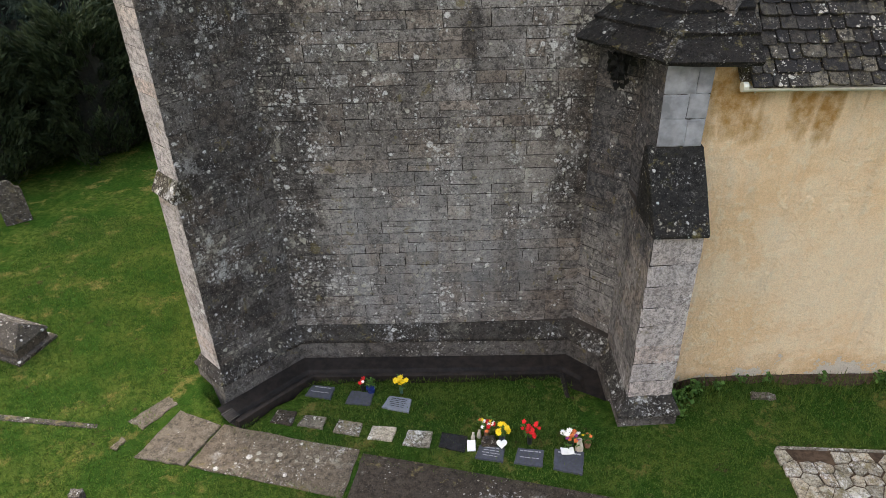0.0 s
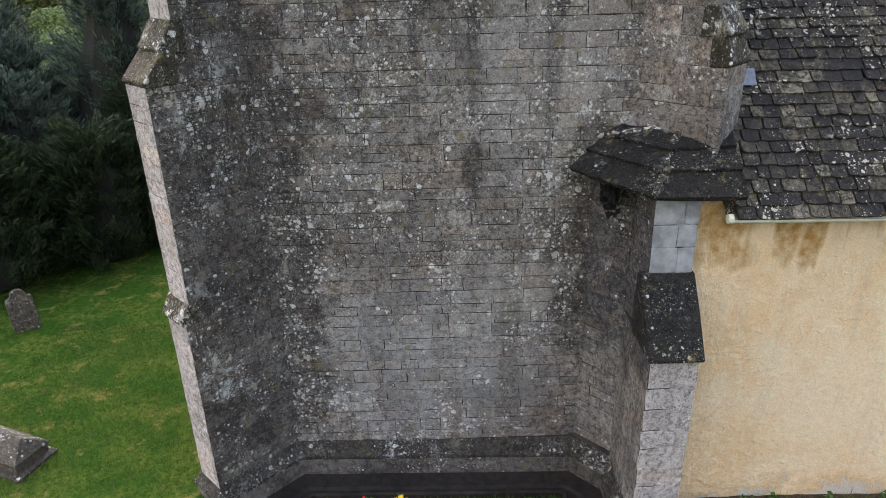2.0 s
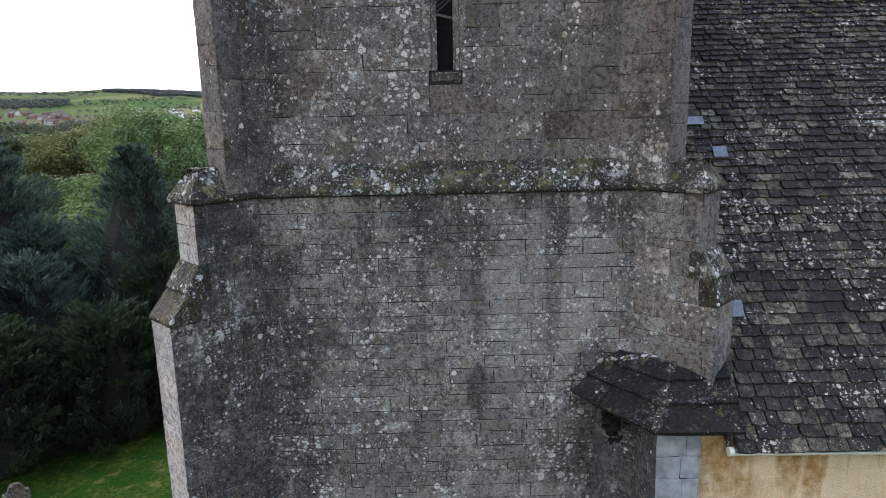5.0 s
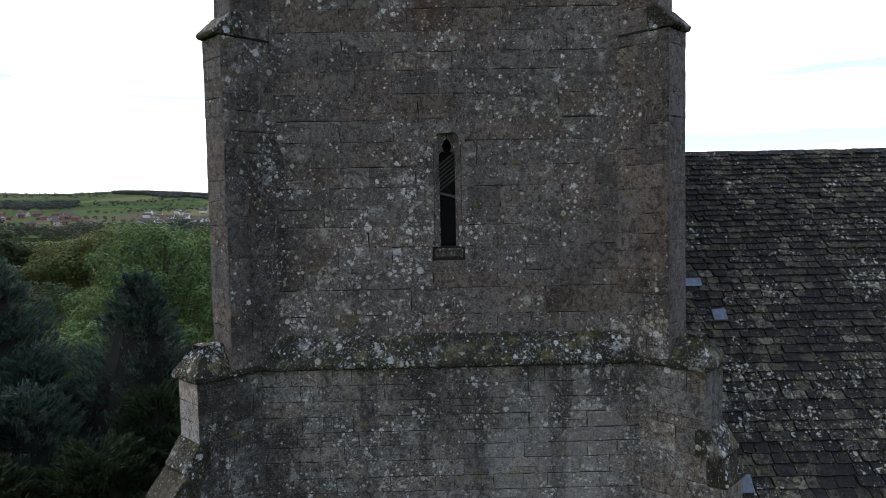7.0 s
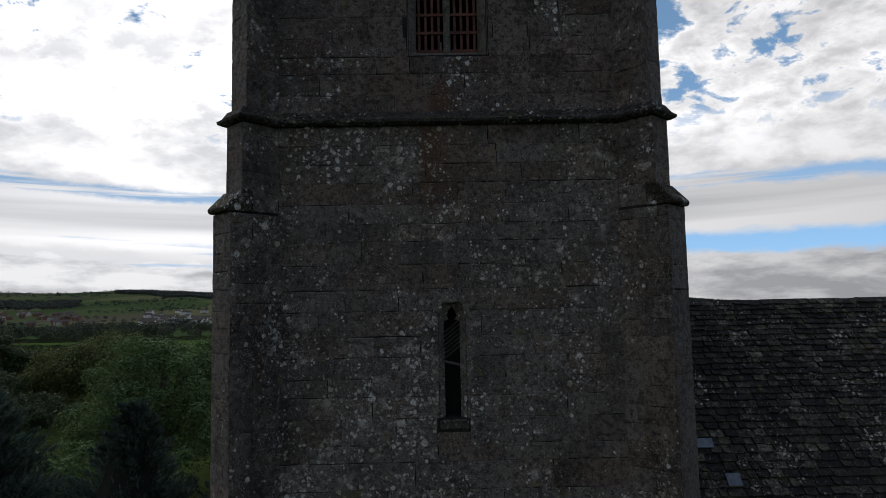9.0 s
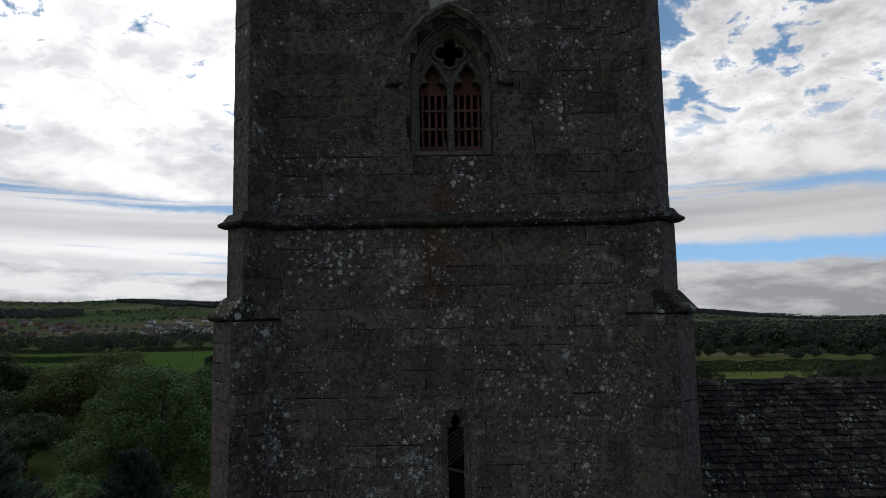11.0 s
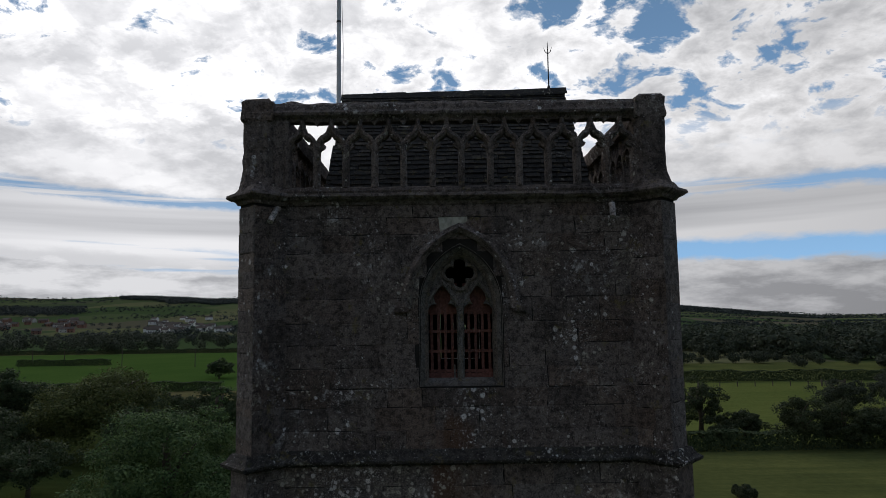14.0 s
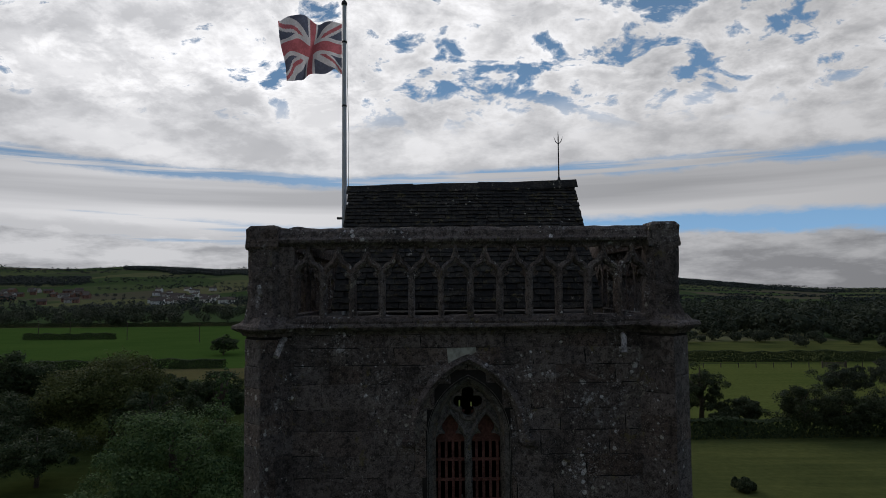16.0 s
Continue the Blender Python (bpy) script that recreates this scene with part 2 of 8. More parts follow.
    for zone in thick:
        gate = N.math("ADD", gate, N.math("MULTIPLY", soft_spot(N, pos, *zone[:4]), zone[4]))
    need = 1.27 - 0.62 * lichen
    pr = N("ShaderNodeVectorMath", operation="ADD", _0=pos, _1=N("ShaderNodeVectorMath", operation="SCALE", _0=warp, Scale=0.060).outputs[0]).outputs[0]
    big = N.voronoi(pr, 6.5)
    sel = N("ShaderNodeSeparateColor", Color=big.outputs["Color"]).outputs[0]
    rad = N.math("MULTIPLY", N.math("SUBTRACT", N.math("ADD", sel, N.math("MULTIPLY", gate, 0.60)), need), 0.60)
    l1 = N.ramp(N.math("SUBTRACT", rad, big.outputs["Distance"]), [(0.0, 0.0), (0.06, 0.95)])
    small = N.voronoi(pw, 17.0)
    ssel = N("ShaderNodeSeparateColor", Color=small.outputs["Color"]).outputs[1]
    rad2 = N.math("MULTIPLY", N.math("SUBTRACT", N.math("ADD", ssel, N.math("MULTIPLY", gate, 0.55)), need + 0.03), 0.95)
    l2 = N.ramp(N.math("SUBTRACT", rad2, small.outputs["Distance"]), [(0.0, 0.0), (0.10, 0.85)])
    tiny = N.voronoi(pw, 52.0)
    tsel = N("ShaderNodeSeparateColor", Color=tiny.outputs["Color"]).outputs[2]
    rad3 = N.math("MULTIPLY", N.math("SUBTRACT", N.math("ADD", tsel, N.math("MULTIPLY", gate, 0.35)), need - 0.08), 1.2)
    l2 = N.math("MAXIMUM", l2, N.ramp(N.math("SUBTRACT", rad3, tiny.outputs["Distance"]), [(0.0, 0.0), (0.16, 0.62)]))
    rag = N.ramp(N.noise(pos, 3.6, 10.0, 0.80, off=seed + 17.0), [(0.640 - 0.13 * lichen, 0.0), (0.715 - 0.13 * lichen, 0.75)])
    rag = N.math("MULTIPLY", rag, N.ramp(gate, [(0.25, 0.05), (0.8, 1.0)]))
    lich = N.math("MAXIMUM", N.math("MAXIMUM", l1, l2), rag)
    lich = N.math("MULTIPLY", lich, N.ramp(grain, [(0.36, 0.35), (0.50, 1.0)]))
    lcol = N.mixc(N.ramp(N.noise(pos, 2.2, 2.0, 0.5, off=4.0), [(0.48, 0.0), (0.58, 1.0)]), white, tuple(a * b for a, b in zip(white, (0.66, 0.63, 0.54))))
    base = N.mixc(lich, base, lcol)
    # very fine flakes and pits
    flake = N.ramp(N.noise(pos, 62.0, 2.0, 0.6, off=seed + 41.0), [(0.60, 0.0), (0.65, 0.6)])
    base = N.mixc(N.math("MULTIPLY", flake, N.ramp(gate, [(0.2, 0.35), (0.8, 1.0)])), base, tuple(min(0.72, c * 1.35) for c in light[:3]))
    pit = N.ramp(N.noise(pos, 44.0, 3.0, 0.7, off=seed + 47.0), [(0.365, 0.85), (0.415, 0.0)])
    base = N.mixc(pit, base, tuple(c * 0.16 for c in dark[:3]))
    if ochre > 0:
        oc = N.ramp(N.noise(pos, 3.3, 7.0, 0.75, off=seed + 21.0), [(0.62 - 0.14 * ochre, 0.0), (0.67 - 0.14 * ochre, 0.75)])
        base = N.mixc(N.math("MULTIPLY", oc, N.ramp(grain, [(0.40, 0.3), (0.55, 1.0)])), base, (0.19, 0.155, 0.065))
    if moss > 0:
        ms = N.ramp(N.noise(pos, 5.6, 8.0, 0.78, off=seed + 31.0), [(0.62 - 0.16 * moss, 0.0), (0.70 - 0.16 * moss, 0.85)])
        base = N.mixc(N.math("MULTIPLY", ms, N.math("SUBTRACT", 1.0, N.math("MULTIPLY", lich, 0.7))), base, (0.046, 0.044, 0.014))
    h = N.math("ADD", N.math("MULTIPLY", grain, 0.45), N.math("MULTIPLY", mott, 1.0))
    h = N.math("ADD", h, N.math("MULTIPLY", lich, 0.15))
    finish(N, base, 0.92, h, 1.0, 0.045, spec=0.15)
    return m


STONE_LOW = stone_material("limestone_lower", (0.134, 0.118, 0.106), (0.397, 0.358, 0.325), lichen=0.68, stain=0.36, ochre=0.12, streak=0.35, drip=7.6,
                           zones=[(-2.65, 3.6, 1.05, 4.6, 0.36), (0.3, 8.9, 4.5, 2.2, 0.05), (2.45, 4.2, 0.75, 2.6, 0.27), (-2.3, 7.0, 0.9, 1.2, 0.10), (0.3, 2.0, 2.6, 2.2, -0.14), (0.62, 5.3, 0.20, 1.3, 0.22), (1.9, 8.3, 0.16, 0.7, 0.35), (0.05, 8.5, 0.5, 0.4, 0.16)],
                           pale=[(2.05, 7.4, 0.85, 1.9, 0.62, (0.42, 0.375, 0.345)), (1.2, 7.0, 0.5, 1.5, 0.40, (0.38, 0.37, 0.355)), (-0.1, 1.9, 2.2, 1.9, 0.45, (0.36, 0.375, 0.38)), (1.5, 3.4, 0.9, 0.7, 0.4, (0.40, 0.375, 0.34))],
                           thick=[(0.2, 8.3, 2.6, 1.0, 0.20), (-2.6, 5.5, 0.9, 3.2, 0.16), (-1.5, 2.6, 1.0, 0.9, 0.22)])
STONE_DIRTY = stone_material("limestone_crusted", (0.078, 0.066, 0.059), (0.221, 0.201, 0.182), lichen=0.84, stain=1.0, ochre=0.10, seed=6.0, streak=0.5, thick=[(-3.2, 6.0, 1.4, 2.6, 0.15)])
STONE_SLATY = stone_material("limestone_stained", (0.135, 0.128, 0.124), (0.35, 0.325, 0.30), lichen=0.60, stain=0.58, ochre=0.16, seed=4.0, streak=0.75, crust_col=(0.026, 0.028, 0.034),
                             zones=[(2.72, 4.3, 0.6, 2.2, 0.36), (2.85, 1.2, 1.5, 1.7, -0.16)])
STONE_WASHED = simple("limestone_washed", (0.235, 0.238, 0.248), 0.85, 0.30, 4.0, 0.3)
STONE_MID = stone_material("limestone_middle", (0.113, 0.094, 0.084), (0.283, 0.240, 0.215), lichen=0.74, stain=0.42, ochre=0.16, seed=3.0, streak=0.45, white=(0.84, 0.79, 0.75), rust=[(0.15, 14.6, 0.55, 1.7)],
                           thick=[(-1.2, 10.8, 1.3, 2.4, 0.12), (0.3, 9.3, 3.0, 0.5, 0.26), (1.9, 11.0, 1.4, 3.0, -0.25), (-0.6, 13.2, 1.2, 0.8, 0.12)], zones=[(-2.4, 11.2, 0.5, 2.6, 0.12), (0.3, 12.6, 0.4, 0.5, -0.1)])
STONE_TOP = stone_material("limestone_upper", (0.103, 0.081, 0.073), (0.270, 0.221, 0.198), lichen=0.62, stain=0.42, ochre=0.16, seed=8.0, streak=0.55, white=(0.80, 0.77, 0.75),
                           thick=[(0.8, 15.4, 1.2, 0.5, 0.30), (-1.6, 15.6, 0.7, 0.9, 0.26), (2.0, 16.2, 0.6, 0.7, 0.20)], rust=[(0.1, 15.2, 0.4, 0.5)])
# buttress end faces: side light put into the colour, with less lichen and crust
STONE_QUOIN_LIT = stone_material("limestone_quoins_lit", (0.15, 0.127, 0.116), (0.28, 0.240, 0.222), lichen=0.36, stain=0.18, ochre=0.08, seed=21.0, streak=0.35)
STONE_CAP = stone_material("limestone_weathering", (0.036, 0.033, 0.025), (0.088, 0.080, 0.062), lichen=0.84, stain=0.6, ochre=0.45, moss=0.55, seed=11.0, streak=0.0, white=(0.84, 0.83, 0.80))
STONE_STRING = stone_material("limestone_string", (0.050, 0.044, 0.040), (0.120, 0.108, 0.098), lichen=0.84, stain=0.4, ochre=0.2, moss=0.25, seed=14.0, streak=0.0)
STONE_PLINTH = stone_material("limestone_plinth", (0.035, 0.032, 0.028), (0.105, 0.095, 0.083), lichen=0.80, stain=0.85, ochre=0.15, seed=12.0, streak=0.0, white=(0.68, 0.68, 0.66))
STONE_BAND = stone_material("limestone_plinth_band", (0.13, 0.118, 0.105), (0.29, 0.264, 0.238), lichen=0.72, stain=0.75, ochre=0.1, seed=13.0, streak=0.6)
STONE_PALE = stone_material("limestone_pale", (0.435, 0.384, 0.361), (0.666, 0.595, 0.557), lichen=0.50, stain=0.26, ochre=0.10, seed=15.0, streak=0.45)
STONE_BLACK = stone_material("limestone_sooty", (0.012, 0.012, 0.012), (0.036, 0.034, 0.031), lichen=0.62, stain=0.3, ochre=0.22, moss=0.26, seed=17.0, streak=0.2, white=(0.62, 0.62, 0.58))
STONE_TRACERY = stone_material("limestone_tracery", (0.17, 0.152, 0.138), (0.26, 0.235, 0.21), lichen=0.25, stain=0.25, ochre=0.2, seed=19.0, streak=0.4)


def mortar_material(name, c):
    m, N = material(name)
    pos = N("ShaderNodeNewGeometry").outputs["Position"]
    n = N.noise(pos, 22.0, 5.0, 0.6)
    b = N.noise(pos, 1.4, 5.0, 0.6)
    col = N.mixc(N.ramp(b, [(0.35, 0.0), (0.65, 1.0)]), tuple(v * 0.4 for v in c), c)
    finish(N, N.mixc(0.6, col, N.ramp(n, [(0.3, 0.5), (0.7, 1.0)]), "MULTIPLY"), 0.95, n, 0.5, 0.01, spec=0.1)
    return m


MORTAR_LOW = mortar_material("mortar_lower", (0.070, 0.060, 0.054))
MORTAR_TOP = mortar_material("mortar_upper", (0.042, 0.037, 0.034))


def slate_material(name, cols, lichen=0.6, seed=0.0):
    m, N = material(name)
    pos = N("ShaderNodeNewGeometry").outputs["Position"]
    rnd = piece_random(N)
    grain = N.noise(pos, 60.0, 4.0, 0.75)
    mott = N.noise(pos, 13.0, 6.0, 0.72, off=seed + 1.0)
    base = N.ramp(rnd, cols)
    base = N.mixc(N.ramp(mott, [(0.42, 0.9), (0.56, 0.0)]), base, (0.014, 0.013, 0.013))
    base = N.mixc(0.8, base, N.ramp(grain, [(0.38, 0.5), (0.60, 1.2)]), "MULTIPLY")
    big = N.noise(pos, 1.1, 6.0, 0.7, off=seed)
    base = N.mixc(N.ramp(big, [(0.46, 0.0), (0.56, 0.6)]), base, (0.018, 0.017, 0.017))
    warp = N("ShaderNodeTexNoise", Vector=pos, Scale=16.0, Detail=3.0, Roughness=0.6).outputs["Color"]
    pw = N("ShaderNodeVectorMath", operation="ADD", _0=pos, _1=N("ShaderNodeVectorMath", operation="SCALE", _0=warp, Scale=0.08).outputs[0]).outputs[0]
    gate = N.ramp(N.noise(pos, 1.2, 4.0, 0.6, off=seed + 6.0), [(0.38, 0.0), (0.62, 1.0)])
    vo = N.voronoi(pw, 13.0)
    sel = N("ShaderNodeSeparateColor", Color=vo.outputs["Color"]).outputs[0]
    rad = N.math("MULTIPLY", N.math("SUBTRACT", N.math("ADD", sel, N.math("MULTIPLY", gate, 0.6)), 1.42 - 0.55 * lichen), 0.9)
    li = N.ramp(N.math("SUBTRACT", rad, vo.outputs["Distance"]), [(0.0, 0.0), (0.08, 1.0)])
    rag = N.math("MULTIPLY", N.ramp(N.noise(pos, 3.4, 9.0, 0.78, off=seed + 8.0), [(0.60, 0.0), (0.63, 0.8)]), gate)
    li = N.math("MULTIPLY", N.math("MAXIMUM", li, rag), N.ramp(grain, [(0.38, 0.3), (0.52, 1.0)]))
    dots = N.voronoi(pw, 34.0)
    dsel = N("ShaderNodeSeparateColor", Color=dots.outputs["Color"]).outputs[1]
    speck = N.ramp(N.math("SUBTRACT", N.math("MULTIPLY", N.math("SUBTRACT", N.math("ADD", dsel, N.math("MULTIPLY", gate, 0.3)), 1.24 - 0.55 * lichen), 1.1), dots.outputs["Distance"]), [(0.0, 0.0), (0.15, 0.8)])
    li = N.math("MAXIMUM", li, speck)
    base = N.mixc(li, base, (0.50, 0.46, 0.39))
    oc = N.ramp(N.noise(pos, 5.4, 8.0, 0.78, off=seed + 2.6), [(0.56, 0.0), (0.63, 0.65)])
    base = N.mixc(N.math("MULTIPLY", oc, N.ramp(grain, [(0.42, 0.25), (0.56, 1.0)])), base, (0.17, 0.14, 0.062))
    h = N.math("ADD", N.math("MULTIPLY", grain, 0.5), mott)
    finish(N, base, 0.88, h, 0.9, 0.03, spec=0.2)
    return m


SLATE = slate_material("stone_slate", [(0.0, (0.024, 0.021, 0.020)), (0.42, (0.043, 0.037, 0.033)), (0.62, (0.074, 0.064, 0.050)), (0.80, (0.110, 0.095, 0.070)), (0.93, (0.155, 0.134, 0.100)), (1.0, (0.25, 0.22, 0.165))], 0.88)
SLATE_TOWER = slate_material("stone_slate_tower", [(0.0, (0.026, 0.023, 0.020)), (0.5, (0.044, 0.040, 0.034)), (1.0, (0.078, 0.068, 0.056))], 0.35, 3.0)


def render_material():
    """Lime-washed render with ochre weeping, damp and flaked patches."""
    m, N = material("cream_render")
    pos = N("ShaderNodeNewGeometry").outputs["Position"]
    sep = N("ShaderNodeSeparateXYZ", Vector=pos)
    fine = N.noise(pos, 42.0, 5.0, 0.7)
    lump = N.noise(pos, 6.0, 7.0, 0.68)
    big = N.noise(pos, 0.8, 5.0, 0.6, off=2.0)
    base = N.mixc(N.ramp(big, [(0.42, 0.0), (0.58, 1.0)]), (0.87, 0.605, 0.35), (0.92, 0.715, 0.475))
    base = N.mixc(N.ramp(lump, [(0.50, 0.0), (0.64, 0.6)]), base, (0.90, 0.75, 0.53))
    st = N("ShaderNodeVectorMath", operation="MULTIPLY", _0=pos, _1=(2.2, 2.2, 0.30)).outputs[0]
    weep = N.math("ADD", N.noise(st, 1.0, 7.0, 0.66, off=3.7), N.math("MULTIPLY", N.math("SUBTRACT", sep.outputs["Z"], 4.85), 0.20))
    for cx, cz, rx, rz, k in ((5.02, 4.85, 0.22, 0.75, 0.34), (5.42, 4.75, 0.20, 0.85, 0.34), (4.05, 4.95, 0.40, 0.42, 0.28), (4.25, 4.42, 0.75, 0.30, 0.20), (5.2, 4.1, 0.16, 0.9, 0.16), (3.85, 2.9, 0.25, 1.6, 0.12)):
        weep = N.math("ADD", weep, N.math("MULTIPLY", soft_spot(N, pos, cx, cz, rx, rz), k))
    w1 = N.ramp(weep, [(0.47, 0.0), (0.54, 0.45), (0.68, 0.95)])
    base = N.mixc(N.math("MULTIPLY", w1, N.ramp(lump, [(0.40, 1.0), (0.62, 0.45)])), base, (0.46, 0.235, 0.062))
    gr = N.ramp(N.noise(st, 1.9, 6.0, 0.66, off=8.0), [(0.56, 0.0), (0.66, 0.22)])
    base = N.mixc(gr, base, (0.60, 0.50, 0.36))
    foot = N.math("ADD", N.noise(pos, 1.8, 7.0, 0.68, off=5.0), N.math("MULTIPLY", sep.outputs["Z"], -0.42))
    base = N.mixc(N.ramp(foot, [(0.40, 0.0), (0.58, 0.75)]), base, (0.66, 0.41, 0.19))
    base = N.mixc(N.ramp(foot, [(0.535, 0.0), (0.55, 0.95)]), base, (0.68, 0.60, 0.50))
    base = N.mixc(0.5, base, N.ramp(fine, [(0.38, 0.78), (0.58, 1.10)]), "MULTIPLY")
    h = N.math("ADD", N.math("MULTIPLY", lump, 1.4), N.math("MULTIPLY", fine, 0.5))
    finish(N, base, 0.9, h, 1.0, 0.085, spec=0.12)
    return m


CREAM = render_material()
PLASTIC = simple("cream_plastic", (0.55, 0.53, 0.44), 0.45, 0.12, 9.0, 0.05)
LEAD = simple("weathered_lead", (0.125, 0.135, 0.16), 0.5, 0.2, 14.0, 0.2, 0.3)
WOOD_RED = simple("red_brown_boards", (0.15, 0.062, 0.048), 0.75, 0.35, 30.0, 0.3)
WOOD_GREY = simple("grey_batten", (0.12, 0.11, 0.10), 0.8, 0.3, 30.0, 0.3)
DARK = simple("dark_interior", (0.012, 0.011, 0.011), 0.9, 0.3)
NETTING = simple("black_wire", (0.02, 0.02, 0.02), 0.6, 0.2)
IRON = simple("black_iron", (0.03, 0.03, 0.032), 0.5, 0.2, 20.0, 0.1, 0.6)
POLE_WHITE = simple("painted_pole", (0.55, 0.56, 0.58), 0.4, 0.1, 8.0, 0.05)
CONCRETE_WET = simple("wet_concrete", (0.016, 0.012, 0.010), 0.7, 0.45, 7.0, 0.4, 0, 0.25)
KERB = simple("old_kerb", (0.20, 0.175, 0.145), 0.85, 0.3, 14.0, 0.4)
SLATE_PLAQUE = simple("grey_slate_tablet", (0.050, 0.054, 0.066), 0.45, 0.18, 20.0, 0.1)
SLATE_LIGHT = simple("pale_slate_tablet", (0.155, 0.17, 0.195), 0.45, 0.12, 20.0, 0.1)
GRANITE = simple("black_granite", (0.016, 0.016, 0.018), 0.25, 0.3, 60.0, 0.03, 0, 0.5)
LETTER_DARK = simple("dark_lettering", (0.015, 0.015, 0.017), 0.6, 0.1)
LETTER_PALE = simple("pale_lettering", (0.32, 0.32, 0.33), 0.6, 0.1)
WHITE = simple("white_marble", (0.72, 0.71, 0.68), 0.4, 0.08, 12.0, 0.05)
BLUE_POT = simple("blue_glaze", (0.012, 0.025, 0.11), 0.25, 0.15, 10.0, 0.02, 0, 0.5)
TERRACOTTA = simple("terracotta", (0.30, 0.14, 0.085), 0.8, 0.2)
BLACK_PLASTIC = simple("black_vase", (0.018, 0.018, 0.018), 0.4, 0.1)
GREEN_VASE = simple("green_vase", (0.03, 0.07, 0.05), 0.4, 0.1)
BISQUE = simple("weathered_figurine", (0.42, 0.37, 0.29), 0.8, 0.2)


def petal(name, c):
    return simple(name, c, 0.6, 0.2, 40.0, 0.05)


RED, YELLOW, WHITE_P, ORANGE, PURPLE, BROWN = (petal("red_petal", (0.55, 0.012, 0.015)), petal("yellow_petal", (0.75, 0.50, 0.015)), petal("white_petal", (0.75, 0.73, 0.66)),
                                              petal("orange_petal", (0.70, 0.17, 0.05)), petal("purple_petal", (0.22, 0.03, 0.16)), petal("brown_disc", (0.05, 0.025, 0.01)))


def leaf_material(name, dark, light, trans=0.25):
    m, N = material(name)
    pos = N("ShaderNodeNewGeometry").outputs["Position"]
    r = N("ShaderNodeNewGeometry").outputs["Random Per Island"]
    n = N.noise(pos, 0.8, 4.0, 0.6)
    k = N.math("ADD", N.math("MULTIPLY", r, 0.55), N.math("MULTIPLY", n, 0.55))
    col = N.ramp(k, [(0.25, dark), (0.82, light)])
    d = N("ShaderNodeBsdfPrincipled", Base_Color=col, Roughness=0.75)
    d.inputs["Specular IOR Level"].default_value = 0.15
    t = N("ShaderNodeBsdfTranslucent", Color=col)
    mx = N("ShaderNodeMixShader", _0=trans, _1=d.outputs[0], _2=t.outputs[0])
    N("ShaderNodeOutputMaterial", Surface=mx.outputs[0])
    return m


LEAF_CONIFER = leaf_material("cypress_foliage", (0.019, 0.034, 0.026), (0.082, 0.117, 0.091))
LEAF_YEW = leaf_material("yew_foliage", (0.010, 0.018, 0.009), (0.036, 0.053, 0.024))
LEAF_ASH = leaf_material("broad_foliage", (0.034, 0.067, 0.024), (0.121, 0.179, 0.062))
LEAF_WILLOW = leaf_material("willow_foliage", (0.037, 0.051, 0.015), (0.123, 0.138, 0.043))
LEAF_DARK = leaf_material("dark_foliage", (0.022, 0.037, 0.015), (0.068, 0.089, 0.039))
LEAF_FAR = leaf_material("far_foliage", (0.022, 0.031, 0.020), (0.060, 0.071, 0.043), 0.25)
# blue-grey leaves for the far woods: aerial haze put into the colour
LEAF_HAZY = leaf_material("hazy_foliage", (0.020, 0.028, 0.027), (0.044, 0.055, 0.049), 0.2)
LEAF_PLANT = leaf_material("weed_leaves", (0.035, 0.085, 0.018), (0.10, 0.20, 0.045))
BARK = simple("bark", (0.085, 0.070, 0.055), 0.9, 0.35, 12.0, 0.8, 0, 0.2, 0.03)


def field_colour(N, pos, a, b):
    """Two close greens in drifts and mowing lines, with a fine grain."""
    big = N.noise(pos, 0.035, 5.0, 0.6)
    fine = N.noise(pos, 1.1, 5.0, 0.7)
    st = N.noise(N("ShaderNodeVectorMath", operation="MULTIPLY", _0=pos, _1=(0.05, 0.6, 1.0)).outputs[0], 1.0, 4.0, 0.6)
    col = N.mixc(N.ramp(N.math("ADD", N.math("MULTIPLY", big, 0.6), N.math("MULTIPLY", st, 0.4)), [(0.35, 0.0), (0.65, 1.0)]), a, b)
    return N.mixc(0.5, col, N.ramp(fine, [(0.3, 0.55), (0.7, 1.1)]), "MULTIPLY")


